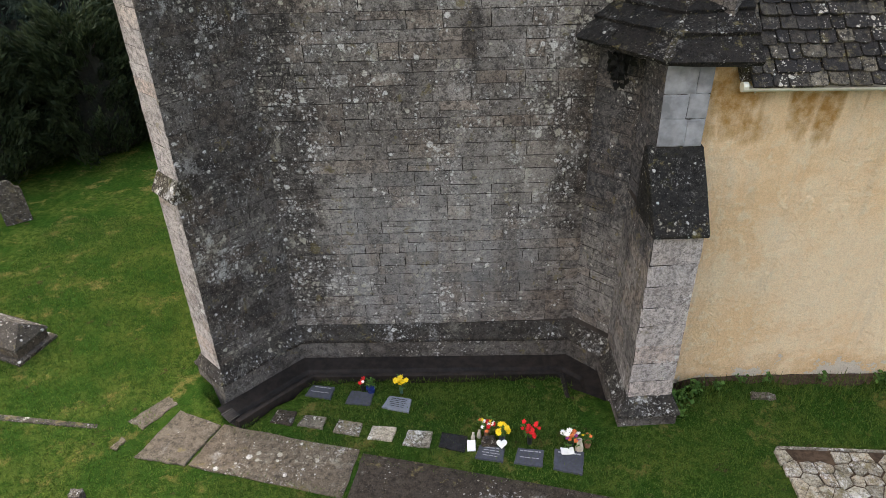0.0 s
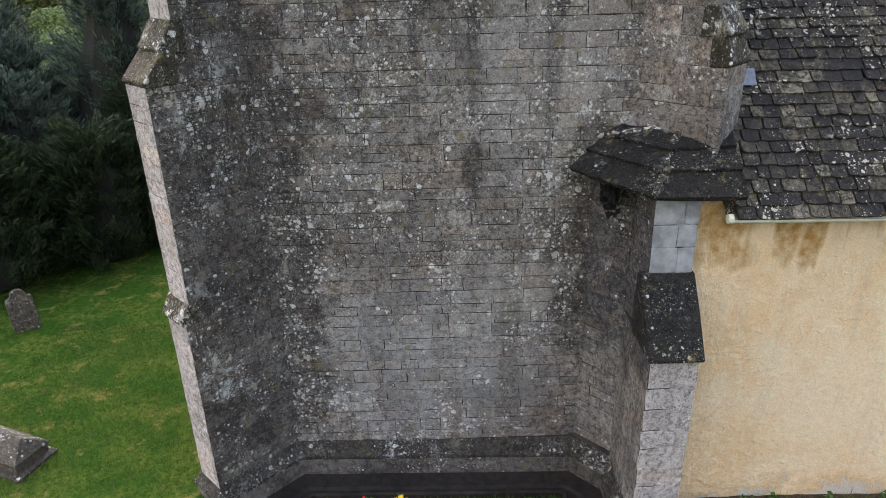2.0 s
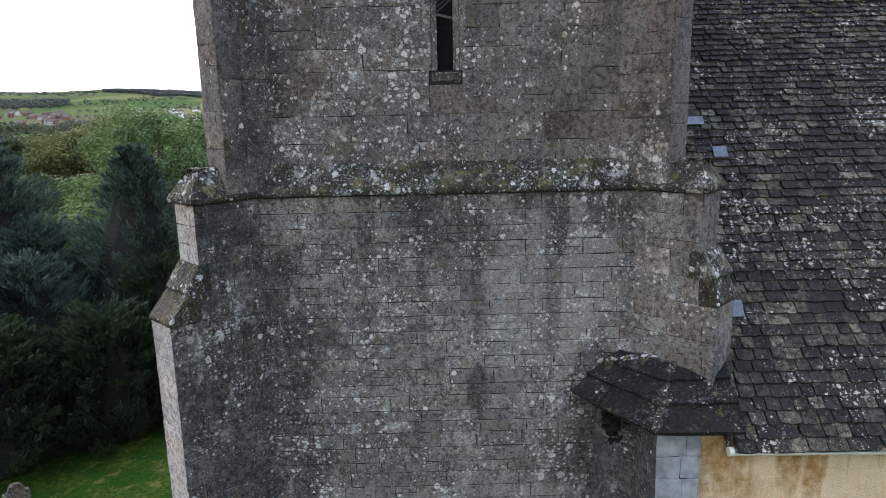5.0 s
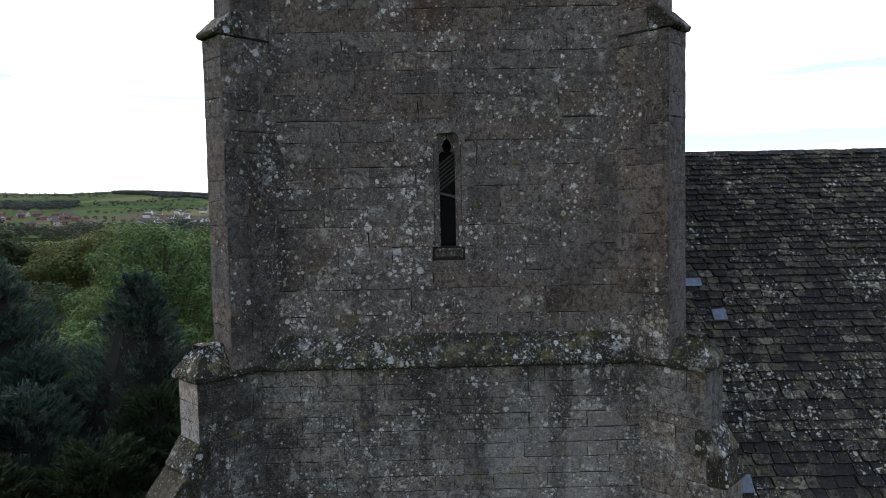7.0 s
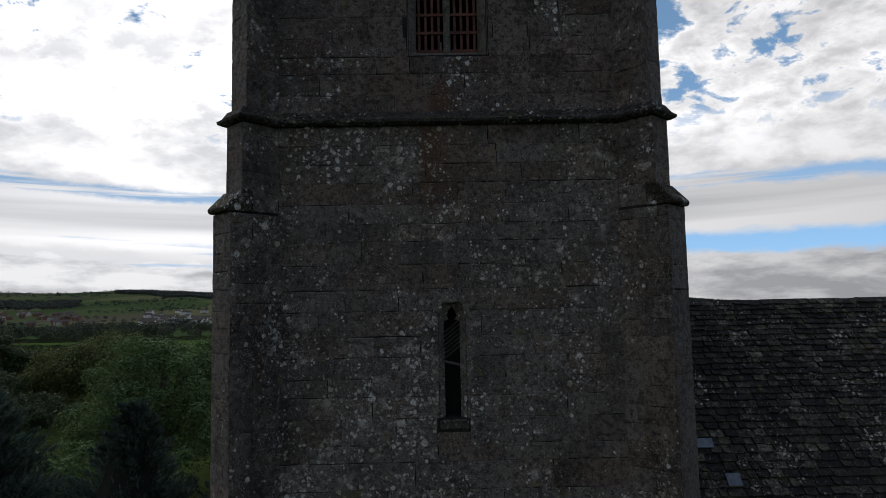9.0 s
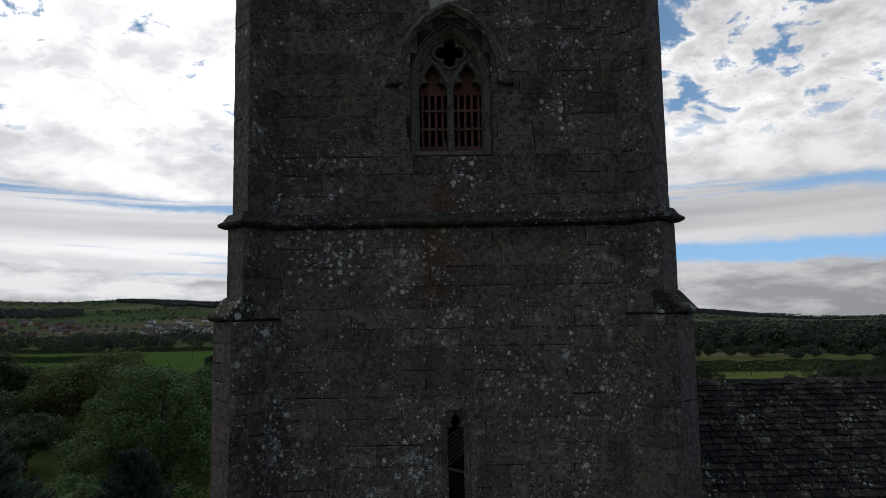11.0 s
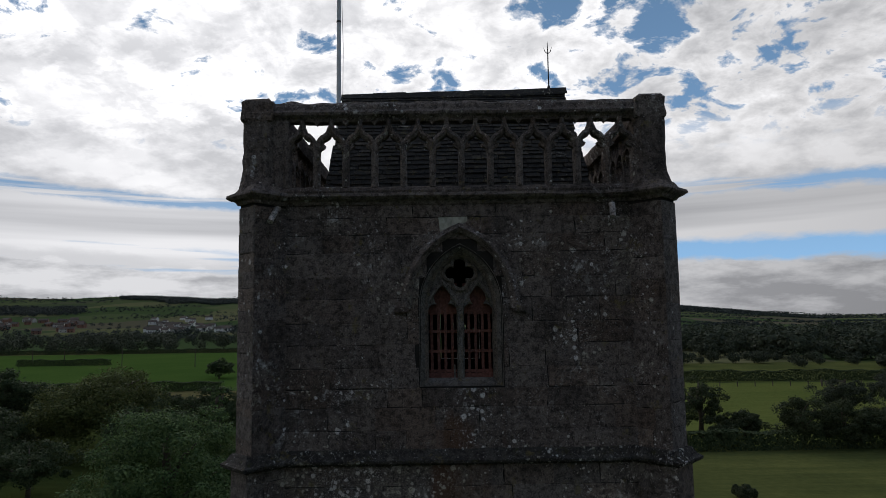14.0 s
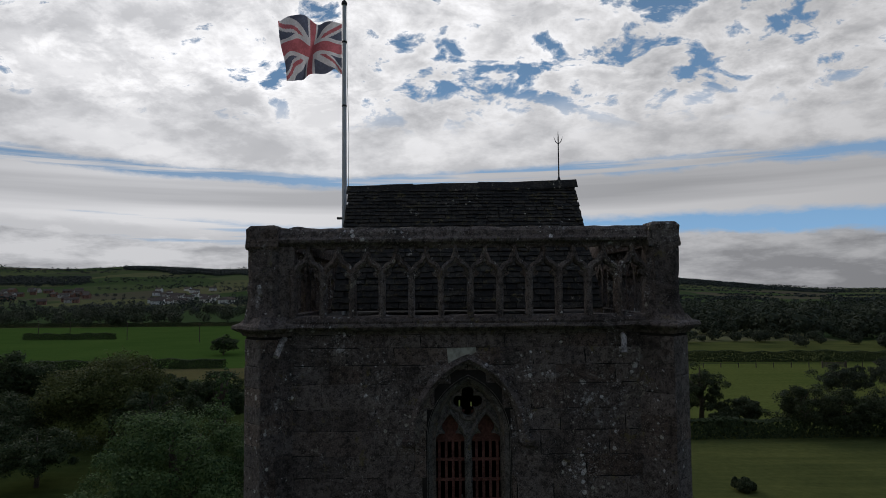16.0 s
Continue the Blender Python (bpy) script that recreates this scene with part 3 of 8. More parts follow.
def turf_material():
    """Mown churchyard turf near by, pasture and ploughland in patches far off."""
    m, N = material("turf")
    pos = N("ShaderNodeNewGeometry").outputs["Position"]
    sep = N("ShaderNodeSeparateXYZ", Vector=pos)
    fine = N.noise(pos, 60.0, 4.0, 0.7)
    clump = N.noise(pos, 9.0, 5.0, 0.65)
    mid = N.noise(pos, 1.1, 5.0, 0.6)
    near = N.mixc(N.ramp(mid, [(0.42, 0.0), (0.60, 1.0)]), (0.028, 0.066, 0.012), (0.064, 0.092, 0.019))
    near = N.mixc(N.ramp(clump, [(0.42, 0.8), (0.56, 0.0)]), near, (0.018, 0.048, 0.008))
    near = N.mixc(N.ramp(N.noise(pos, 1.7, 7.0, 0.75, off=6.0), [(0.56, 0.0), (0.64, 0.75)]), near, (0.155, 0.130, 0.042))
    near = N.mixc(N.ramp(N.noise(pos, 3.1, 7.0, 0.75, off=16.0), [(0.62, 0.0), (0.66, 0.8)]), near, (0.055, 0.042, 0.022))
    near = N.mixc(0.9, near, N.ramp(fine, [(0.38, 0.40), (0.62, 1.35)]), "MULTIPLY")
    # far fields
    fx = N("ShaderNodeVectorMath", operation="MULTIPLY", _0=pos, _1=(0.0062, 0.0036, 0.0)).outputs[0]
    wv = N("ShaderNodeVectorMath", operation="ADD", _0=fx, _1=N("ShaderNodeVectorMath", operation="SCALE", _0=N("ShaderNodeTexNoise", Vector=fx, Scale=2.0, Detail=2.0).outputs["Color"], Scale=0.25).outputs[0]).outputs[0]
    vo = N.voronoi(wv, 1.0)
    cell = N("ShaderNodeSeparateColor", Color=vo.outputs["Color"]).outputs[1]
    far = N.ramp(cell, [(0.0, (0.044, 0.066, 0.030)), (0.30, (0.058, 0.078, 0.036)), (0.42, (0.128, 0.118, 0.066)), (0.52, (0.070, 0.088, 0.042)), (0.62, (0.100, 0.080, 0.064)), (0.75, (0.044, 0.064, 0.031)), (1.0, (0.112, 0.110, 0.056))])
    far = N.mixc(N.ramp(N.noise(pos, 0.06, 5.0, 0.6), [(0.35, 0.35), (0.65, 0.0)]), far, (0.04, 0.07, 0.018))
    dist = N("ShaderNodeVectorMath", operation="LENGTH", _0=N("ShaderNodeCombineXYZ", X=sep.outputs["X"], Y=sep.outputs["Y"], Z=0.0).outputs[0]).outputs["Value"]
    col = N.mixc(N.ramp(N.math("DIVIDE", dist, 1000.0), [(0.045, 0.0), (0.11, 1.0)]), near, far)
    # the fields round the churchyard, strip behind strip to the north
    wob = N.math("MULTIPLY", N.math("SUBTRACT", N.noise(pos, 0.05, 4.0, 0.6, off=3.0), 0.5), 5.0)
    y = N.math("ADD", sep.outputs["Y"], wob)

    def strips(first, *rest):
        c = first
        for edge, nxt in rest:
            c = N.mixc(N.math("GREATER_THAN", y, edge), c, nxt)
        return c
    meadow = field_colour(N, pos, (0.052, 0.065, 0.023), (0.112, 0.120, 0.039))
    # near western meadow: a darker copy with the shade put into its greens
    shaded = field_colour(N, pos, (0.029, 0.044, 0.013), (0.055, 0.066, 0.020))
    pasture = field_colour(N, pos, (0.043, 0.084, 0.019), (0.063, 0.105, 0.025))
    olive = field_colour(N, pos, (0.082, 0.106, 0.028), (0.116, 0.132, 0.038))
    stubble = field_colour(N, pos, (0.092, 0.085, 0.036), (0.127, 0.113, 0.051))
    west = strips(shaded, (150.0, meadow), (165.0, stubble), (188.0, pasture), (408.0, stubble), (452.0, far))
    east = strips(meadow, (100.0, olive), (192.0, meadow), (262.0, far))
    fields = N.mixc(N.math("GREATER_THAN", sep.outputs["X"], 0.0), west, east)
    out_there = N.math("MULTIPLY", N.ramp(N.math("DIVIDE", dist, 100.0), [(0.27, 0.0), (0.36, 1.0)]), N.ramp(N.math("DIVIDE", y, 100.0), [(0.22, 0.0), (0.34, 1.0)]))
    col = N.mixc(out_there, col, fields)
    h = N.math("ADD", N.math("MULTIPLY", fine, 0.8), clump)
    finish(N, col, 1.0, h, 0.8, 0.04, spec=0.0)
    return m


TURF = turf_material()

# ---- building helpers ----
from mathutils.geometry import tessellate_polygon


def link_mesh(name, verts, faces, mats, smooth=False, idx=None):
    me = bpy.data.meshes.new(name)
    me.from_pydata([tuple(v) for v in verts], [], faces)
    for m in mats if isinstance(mats, (list, tuple)) else [mats]:
        me.materials.append(m)
    if idx is not None:
        me.polygons.foreach_set("material_index", idx)
    if smooth:
        me.polygons.foreach_set("use_smooth", [True] * len(me.polygons))
    me.update()
    return new(name, me)


def thing(name, label, category, group="", kind="", at=(0, 0, 0)):
    ob = new(name)
    ob.location = at
    ob.empty_display_size = 0.1
    return tagged(ob, label, category, group, kind)


def under(ob, parent, label=""):
    """Parent ob to parent, leaving it where it is."""
    ob.parent = parent
    m = Matrix.Translation(parent.location)
    if parent.parent:
        m = Matrix.Translation(parent.parent.location) @ m
    ob.matrix_parent_inverse = m.inverted()
    if label:
        ob["label"] = label
    return ob


class Mesh:
    """Collects verts and faces, recalculates normals when linked."""

    def __init__(self):
        self.v, self.f = [], []

    def add(self, verts, faces):
        o = len(self.v)
        self.v += [tuple(p) for p in verts]
        self.f += [tuple(i + o for i in f) for f in faces]
        return self

    def box(self, x0, x1, y0, y1, z0, z1, m=None):
        v = [Vector(p) for p in ((x0, y0, z0), (x1, y0, z0), (x1, y1, z0), (x0, y1, z0), (x0, y0, z1), (x1, y0, z1), (x1, y1, z1), (x0, y1, z1))]
        if m is not None:
            v = [m @ p for p in v]
        return self.add(v, [(0, 3, 2, 1), (4, 5, 6, 7), (0, 1, 5, 4), (1, 2, 6, 5), (2, 3, 7, 6), (3, 0, 4, 7)])

    def loft(self, loops, close=True, caps=True):
        n = len(loops[0])
        o = len(self.v)
        for lp in loops:
            self.v += [tuple(p) for p in lp]
        for k in range(len(loops) - 1):
            for i in range(n if close else n - 1):
                j = (i + 1) % n
                self.f.append((o + k * n + i, o + k * n + j, o + (k + 1) * n + j, o + (k + 1) * n + i))
        if caps:
            self.f.append(tuple(o + i for i in reversed(range(n))))
            self.f.append(tuple(o + (len(loops) - 1) * n + i for i in range(n)))
        return self

    def lathe(self, profile, at, seg=12):
        """profile: (radius, height)."""
        loops = [[(at[0] + r * math.cos(2 * math.pi * i / seg), at[1] + r * math.sin(2 * math.pi * i / seg), at[2] + h) for i in range(seg)] for r, h in profile]
        return self.loft(loops)

    def tube(self, pts, radius, seg=6):
        loops = []
        pts = [Vector(p) for p in pts]
        for i, p in enumerate(pts):
            d = (pts[min(i + 1, len(pts) - 1)] - pts[max(i - 1, 0)]).normalized()
            a = d.cross(Vector((0, 1, 0.01))).normalized()
            b = d.cross(a)
            r = radius[i] if isinstance(radius, (list, tuple)) else radius
            loops.append([p + a * (r * math.cos(2 * math.pi * k / seg)) + b * (r * math.sin(2 * math.pi * k / seg)) for k in range(seg)])
        return self.loft(loops)

    def link(self, name, mat, parent=None, label="", bevel=0.0, smooth=False, rough=0.0):
        bm = bmesh.new()
        vs = [bm.verts.new(p) for p in self.v]
        for f in self.f:
            try:
                bm.faces.new([vs[i] for i in f])
            except ValueError:
                pass
        bmesh.ops.recalc_face_normals(bm, faces=bm.faces)
        if bevel:
            bmesh.ops.bevel(bm, geom=[e for e in bm.edges if e.calc_face_angle(0) > 0.6], offset=bevel, segments=1, affect="EDGES")
        if rough:
            for v in bm.verts:
                v.co += Vector((noise.noise(v.co * 5), noise.noise(v.co * 5 + Vector((9, 1, 3))), noise.noise(v.co * 5 + Vector((2, 8, 5))))) * rough
        me = bpy.data.meshes.new(name)
        bm.to_mesh(me)
        bm.free()
        for m in mat if isinstance(mat, (list, tuple)) else [mat]:
            me.materials.append(m)
        if smooth:
            me.polygons.foreach_set("use_smooth", [True] * len(me.polygons))
        ob = new(name, me)
        if parent is not None:
            under(ob, parent, label)
        elif label:
            ob["label"] = label
        return ob


def part(name, bm, mat, parent, label=""):
    return bm.link(name, mat, parent, label)


def plate(outer, holes, y0, y1):
    """A slab in the xz plane between y0 and y1, with holes through it."""
    m = Mesh()
    loops = [outer] + holes
    flat = [p for lp in loops for p in lp]
    tris = tessellate_polygon([[Vector((x, z, 0)) for x, z in lp] for lp in loops])
    n = len(flat)
    m.v = [(x, y0, z) for x, z in flat] + [(x, y1, z) for x, z in flat]
    m.f = [tuple(t) for t in tris] + [tuple(i + n for i in reversed(t)) for t in tris]
    o = 0
    for lp in loops:
        k = len(lp)
        for i in range(k):
            j = (i + 1) % k
            m.f.append((o + i, o + j, o + j + n, o + i + n))
        o += k
    return m


def pointed(cx, half, z0, spring, apex, seg=8):
    """Outline of a pointed-arch opening, from the sill upwards."""
    pts = [(cx - half, z0), (cx + half, z0), (cx + half, spring)]
    h = apex - spring
    r = (half * half + h * h) / (2 * half)
    a1 = math.atan2(h, r - half) if r > half else math.pi / 2
    a1 = math.acos((r - half) / r)
    for i in range(1, seg + 1):
        a = a1 * i / seg
        pts.append((cx + half - r + r * math.cos(a), spring + r * math.sin(a)))
    for i in range(seg - 1, -1, -1):
        a = a1 * i / seg
        pts.append((cx - half + r - r * math.cos(a), spring + r * math.sin(a)))
    return pts


def arch_line(cx, half, spring, apex, seg=10):
    return pointed(cx, half, spring - 0.001, spring, apex, seg)[2:]


# ---- ashlar ----
class Ashlar:
    """Coursed blocks on a wall face. p0: foot of the face, u: along it, n: outwards."""

    def __init__(self, seed):
        self.rng = random.Random(seed)
        self.blocks = []

    def face(self, p0, u, n, width, z0, z1, course, length, holes=(), left=None, right=None, proud=(0.003, 0.012), fine=False):
        r = self.rng
        if fine:
            proud = (0.003, 0.012)
        p0, u, n = Vector(p0), Vector(u).normalized(), Vector(n).normalized()
        z = z0
        while z < z1 - 0.02:
            h = r.uniform(*course)
            if z + h > z1 - course[0] * 0.6:
                h = z1 - z
            a0 = left(z + h / 2) if left else 0.0
            a1 = right(z + h / 2) if right else width
            x = a0
            while x < a1 - 0.02:
                w = r.uniform(*length) * (0.75 + 0.5 * h / course[1])
                if x + w > a1 - length[0] * 0.5:
                    w = a1 - x
                clear = [(x, x + w)]
                for (hx0, hx1, hz0, hz1) in holes:
                    if z + h > hz0 + 0.01 and z < hz1 - 0.01:
                        lo, hi = max(x, hx0), min(x + w, hx1)
                        if hi - lo > 0.06:
                            for za, zb in ((z, hz0), (hz1, z + h)):
                                if zb - za > 0.05 and not any(o[0] < (lo + hi) / 2 < o[1] and o[2] < (za + zb) / 2 < o[3] for o in holes):
                                    self.blocks.append((p0 + u * ((lo + hi) / 2) + Vector((0, 0, (za + zb) / 2 - p0.z)), u, n, hi - lo - 0.01, zb - za - 0.01, r.uniform(*proud), r.randrange(12)))
                        nxt = []
                        for a, b in clear:
                            if b <= hx0 or a >= hx1:
                                nxt.append((a, b))
                            else:
                                if hx0 - a > 0.06:
                                    nxt.append((a, hx0))
                                if b - hx1 > 0.06:
                                    nxt.append((hx1, b))
                        clear = nxt
                for a, b in clear:
                    g = r.choice((0.002, 0.003, 0.004)) if fine else r.choice((0.003, 0.004, 0.005, 0.007))
                    if h > 0.20 and r.random() < 0.05 and not fine:
                        hs = h * r.uniform(0.4, 0.6)
                        for za, hh in ((z, hs), (z + hs, h - hs)):
                            self.blocks.append((p0 + u * ((a + b) / 2) + Vector((0, 0, za + hh / 2 - p0.z)), u, n, b - a - 2 * g, hh - 2 * g, r.uniform(*proud), r.randrange(12)))
                        continue
                    self.blocks.append((p0 + u * ((a + b) / 2) + Vector((0, 0, z + h / 2 - p0.z)), u, n, b - a - 2 * g, h - 2 * g, r.uniform(*proud), r.randrange(12)))
                x += w
            z += h
        return self


def unit_blocks(name, mat):
    """Twelve worn block shapes one unit wide and high, standing one unit proud."""
    out = []
    for k in range(12):
        r = random.Random(40 + k)
        j = lambda s: r.uniform(-s, s)
        b = [(-0.5, -0.5), (-0.2, -0.5), (0.15, -0.5), (0.5, -0.5), (0.5, 0.0), (0.5, 0.5), (0.2, 0.5), (-0.15, 0.5), (-0.5, 0.5), (-0.5, 0.0)]
        q = len(b)
        outer = [(x + j(0.014), z + j(0.022), -0.6) for x, z in b]
        rim = [(x + j(0.022), z + j(0.032), 0.35 + j(0.35)) for x, z in b]
        top = [(x * 0.955 + j(0.012), z * 0.91 + j(0.024), 1.0 + j(0.25)) for x, z in b]
        v = [(x, -d, z) for x, z, d in outer + rim + top] + [(0, -1.1, 0)]
        f = []
        for ring in (0, q):
            for i in range(q):
                i2 = (i + 1) % q
                f.append((ring + i, ring + i2, ring + q + i2, ring + q + i))
        for i in range(q):
            f.append((2 * q + i, 2 * q + (i + 1) % q, 3 * q))
        me = bpy.data.meshes.new(name)
        me.from_pydata(v, [], f)
        me.materials.append(mat)
        out.append((me, np.array(v), f))
    return out


def lay_blocks(blocks, mat, parent, name, limit, keep=None):
    """The first blocks as parts of their own, the rest joined."""
    units = unit_blocks(name, mat)
    if keep:
        blocks = sorted(blocks, key=keep)
    inv = Matrix.Translation(parent.location).inverted()
    V, F, off = [], [], 0
    for i, (c, u, n, w, h, d, k) in enumerate(blocks):
        m = Matrix(((u.x, -n.x, 0, c.x), (u.y, -n.y, 0, c.y), (0, 0, 1, c.z), (0, 0, 0, 1))) @ Matrix.Diagonal((w, d, h, 1))
        if i < limit:
            ob = bpy.data.objects.new(name, units[k][0])
            scene.collection.objects.link(ob)
            ob.parent = parent
            ob.matrix_parent_inverse = inv
            ob.matrix_basis = m
        else:
            a = units[k][1]
            M = np.array(m)
            V.append(a @ M[:3, :3].T + M[:3, 3])
            F += [tuple(q + off for q in f) for f in units[k][2]]
            off += len(a)
    if V:
        ob = link_mesh("stonework", np.concatenate(V), F, mat)
        tagged(ob, kind="stuff")
        under(ob, parent)


# ---- ground ----
FOOT = [(-3.86, 8.35), (-2.556, 9.66), (2.44, 9.66), (3.00, 9.12)]    # foot of the tower front


def foot_distance(x, y):
    """How far a place lies from the foot of the tower front."""
    best = 99.0
    for (ax, ay), (bx, by) in zip(FOOT, FOOT[1:]):
        t = max(0.0, min(1.0, ((x - ax) * (bx - ax) + (y - ay) * (by - ay)) / ((bx - ax) ** 2 + (by - ay) ** 2)))
        best = min(best, math.hypot(x - ax - t * (bx - ax), y - ay - t * (by - ay)))
    return best


def gz(x, y):
    """Height of the ground, sunk where the channel runs."""
    near = -0.15 - 0.02 * max(-14.0, min(9.0, x))
    if x > 4.0 and y < 8.6:
        near += 0.16 * max(0.0, 1 - abs(y - 8.5) / 1.4) * min(1.0, (x - 4.0) / 0.5)
    d = math.hypot(x, y)
    k = min(1.0, max(0.0, (d - 25.0) / 60.0))
    z = near * (1 - k) - 2.6 * k
    if d > 900:
        az = math.degrees(math.atan2(x, y))
        lift = min(1.0, (d - 900) / 2300.0)
        lift = lift * lift * (3 - 2 * lift)
        ridge = 118.0 if az < -16 else max(0.0, 118 - (az + 16) * 3.4)
        ridge = ridge * (1 + 0.04 * math.sin(az * 0.5 + 1.0))
        if 8 < az < 60:
            ridge += 62 * max(0.0, 1 - abs(az - 18.5) / 11.0)
        z += lift * (ridge + 5 * noise.noise(Vector((x * 0.0016, y * 0.0016, 0.3))))
        z += min(1.0, (d - 900) / 600.0) * 4.0 * noise.noise(Vector((x * 0.004, y * 0.004, 1.3)))
    if d < 13 and abs(x) < 5 and y > 6.5 and x + y > 4.45 and x - y > -12.45:
        z -= 0.40 * min(1.0, max(0.0, (0.90 - foot_distance(x, y)) / 0.18))
    return z + 0.03 * noise.noise(Vector((x * 0.35, y * 0.35, 0)))


def build_ground():
    rings = [0.0]
    r = 1.0
    while r < 4600:
        rings.append(r)
        r += 0.16 if 2.5 < r < 8 else max(0.4, r * 0.045) if r < 30 else r * 0.06
    seg = 240
    v, f = [(0, 4, gz(0, 4))], []
    for r in rings[1:]:
        for i in range(seg):
            a = 2 * math.pi * i / seg
            x, y = r * math.cos(a), 4 + r * math.sin(a)
            v.append((x, y, gz(x, y)))
    for i in range(seg):
        f.append((0, 1 + i, 1 + (i + 1) % seg))
    for k in range(len(rings) - 2):
        o = 1 + k * seg
        for i in range(seg):
            j = (i + 1) % seg
            f.append((o + i, o + seg + i, o + seg + j, o + j))
    ob = link_mesh("ground", v, f, [TURF], True)
    tagged(ob, "green churchyard turf running out to pasture and far hills", "ground", kind="structure")


build_ground()

# ---- tower plan ----
X0 = 0.24                      # axis of the tower
Y_LOW, Y_MID, Y_TOP = 9.66, 9.85, 9.86
HALF_LOW, HALF_MID, HALF_TOP = 3.22, 2.91, 2.90
Z_S1, Z_S1T, Z_S2, Z_S3 = 8.70, 9.12, 14.86, 18.76
BACK = 15.6
DIAG_L, DIAG_R = Vector((-1, -1, 0)).normalized(), Vector((1, -1, 0)).normalized()


def plan_rect(half, y0, y1, x0=X0):
    return [(x0 - half, y0), (x0 + half, y0), (x0 + half, y1), (x0 - half, y1)]


wall_lower = Mesh().loft([[(x, y, z) for x, y in plan_rect(HALF_LOW, Y_LOW, BACK + 0.2)] for z in (-0.6, Z_S1)]).link("wall_lower", MORTAR_LOW)
tagged(wall_lower, "grey coursed limestone lower stage of the church tower", "wall", kind="structure")

# belfry window and slit
BW, SLIT = 0.26, 0.24
slit_outer = pointed(SLIT, 0.20, 10.42, 11.86, 12.22, 6)
wall_middle = plate([(X0 - HALF_MID, Z_S1 - 0.02), (X0 + HALF_MID, Z_S1 - 0.02), (X0 + HALF_MID, Z_S2), (X0 - HALF_MID, Z_S2)], [slit_outer], Y_MID, Y_MID + 0.8)
wall_middle.box(X0 - HALF_MID, X0 - HALF_MID + 0.8, Y_MID + 0.8, BACK, Z_S1 - 0.02, Z_S2)
wall_middle.box(X0 + HALF_MID - 0.8, X0 + HALF_MID, Y_MID + 0.8, BACK, Z_S1 - 0.02, Z_S2)
wall_middle.box(X0 - HALF_MID + 0.8, X0 + HALF_MID - 0.8, BACK - 0.8, BACK, Z_S1 - 0.02, Z_S2)
wall_middle = wall_middle.link("wall_middle", MORTAR_TOP)
tagged(wall_middle, "dark lichen-spotted limestone middle stage of the tower", "wall", kind="structure")

bw_outer = pointed(BW, 0.60, 15.92, 17.12, 18.00, 8)
wall_belfry = plate([(X0 - HALF_TOP, Z_S2), (X0 + HALF_TOP, Z_S2), (X0 + HALF_TOP, Z_S3), (X0 - HALF_TOP, Z_S3)], [bw_outer], Y_TOP, Y_TOP + 0.7)
wall_belfry.box(X0 - HALF_TOP, X0 - HALF_TOP + 0.7, Y_TOP + 0.7, BACK - 0.1, Z_S2, Z_S3)
wall_belfry.box(X0 + HALF_TOP - 0.7, X0 + HALF_TOP, Y_TOP + 0.7, BACK - 0.1, Z_S2, Z_S3)
for x0, x1, z0, z1 in ((X0 - HALF_TOP + 0.7, -0.04, Z_S2, Z_S3), (0.84, X0 + HALF_TOP - 0.7, Z_S2, Z_S3), (-0.04, 0.84, Z_S2, 16.0), (-0.04, 0.84, 17.4, Z_S3)):
    wall_belfry.box(x0, x1, BACK - 0.8, BACK - 0.1, z0, z1)
wall_belfry.box(X0 - HALF_TOP + 0.02, X0 + HALF_TOP - 0.02, Y_TOP + 0.05, BACK - 0.15, Z_S3 - 0.25, Z_S3 + 0.02)
wall_belfry = wall_belfry.link("wall_belfry", MORTAR_TOP)
tagged(wall_belfry, "blackened limestone belfry stage of the church tower", "wall", kind="structure")


# ---- buttresses ----
def butt_loop(corner, axis, d, w, z, back=0.5):
    c = Vector((corner[0], corner[1], 0))
    s = Vector((-axis.y, axis.x, 0))
    return [tuple(c + axis * a + s * b + Vector((0, 0, z))) for a, b in ((-back, -w / 2), (d, -w / 2), (d, w / 2), (-back, w / 2))]


def offset_cap(ob, corner, axis, d0, d1, w, z0, z1, over=0.06):
    """Sloping weathering stone of a buttress, with a drip."""
    c = Vector((corner[0], corner[1], 0))
    s = Vector((-axis.y, axis.x, 0))
    prof = [(d1 - 0.15, z0), (d0 + over - 0.03, z0), (d0 + over, z0 + 0.03), (d0 + over, z0 + 0.07), (d1 + 0.01, z1), (d1 - 0.15, z1)]
    m = Mesh()
    loops = []
    for b in (-w / 2 - 0.035, -w / 6, w / 6, w / 2 + 0.035):
        loops.append([c + axis * a + s * b + Vector((0, 0, z)) for a, z in prof])
    m.loft(loops)
    return m.link("weathering", STONE_CAP, ob, "lichen-crusted sloping weathering stone", bevel=0.012, rough=0.015)


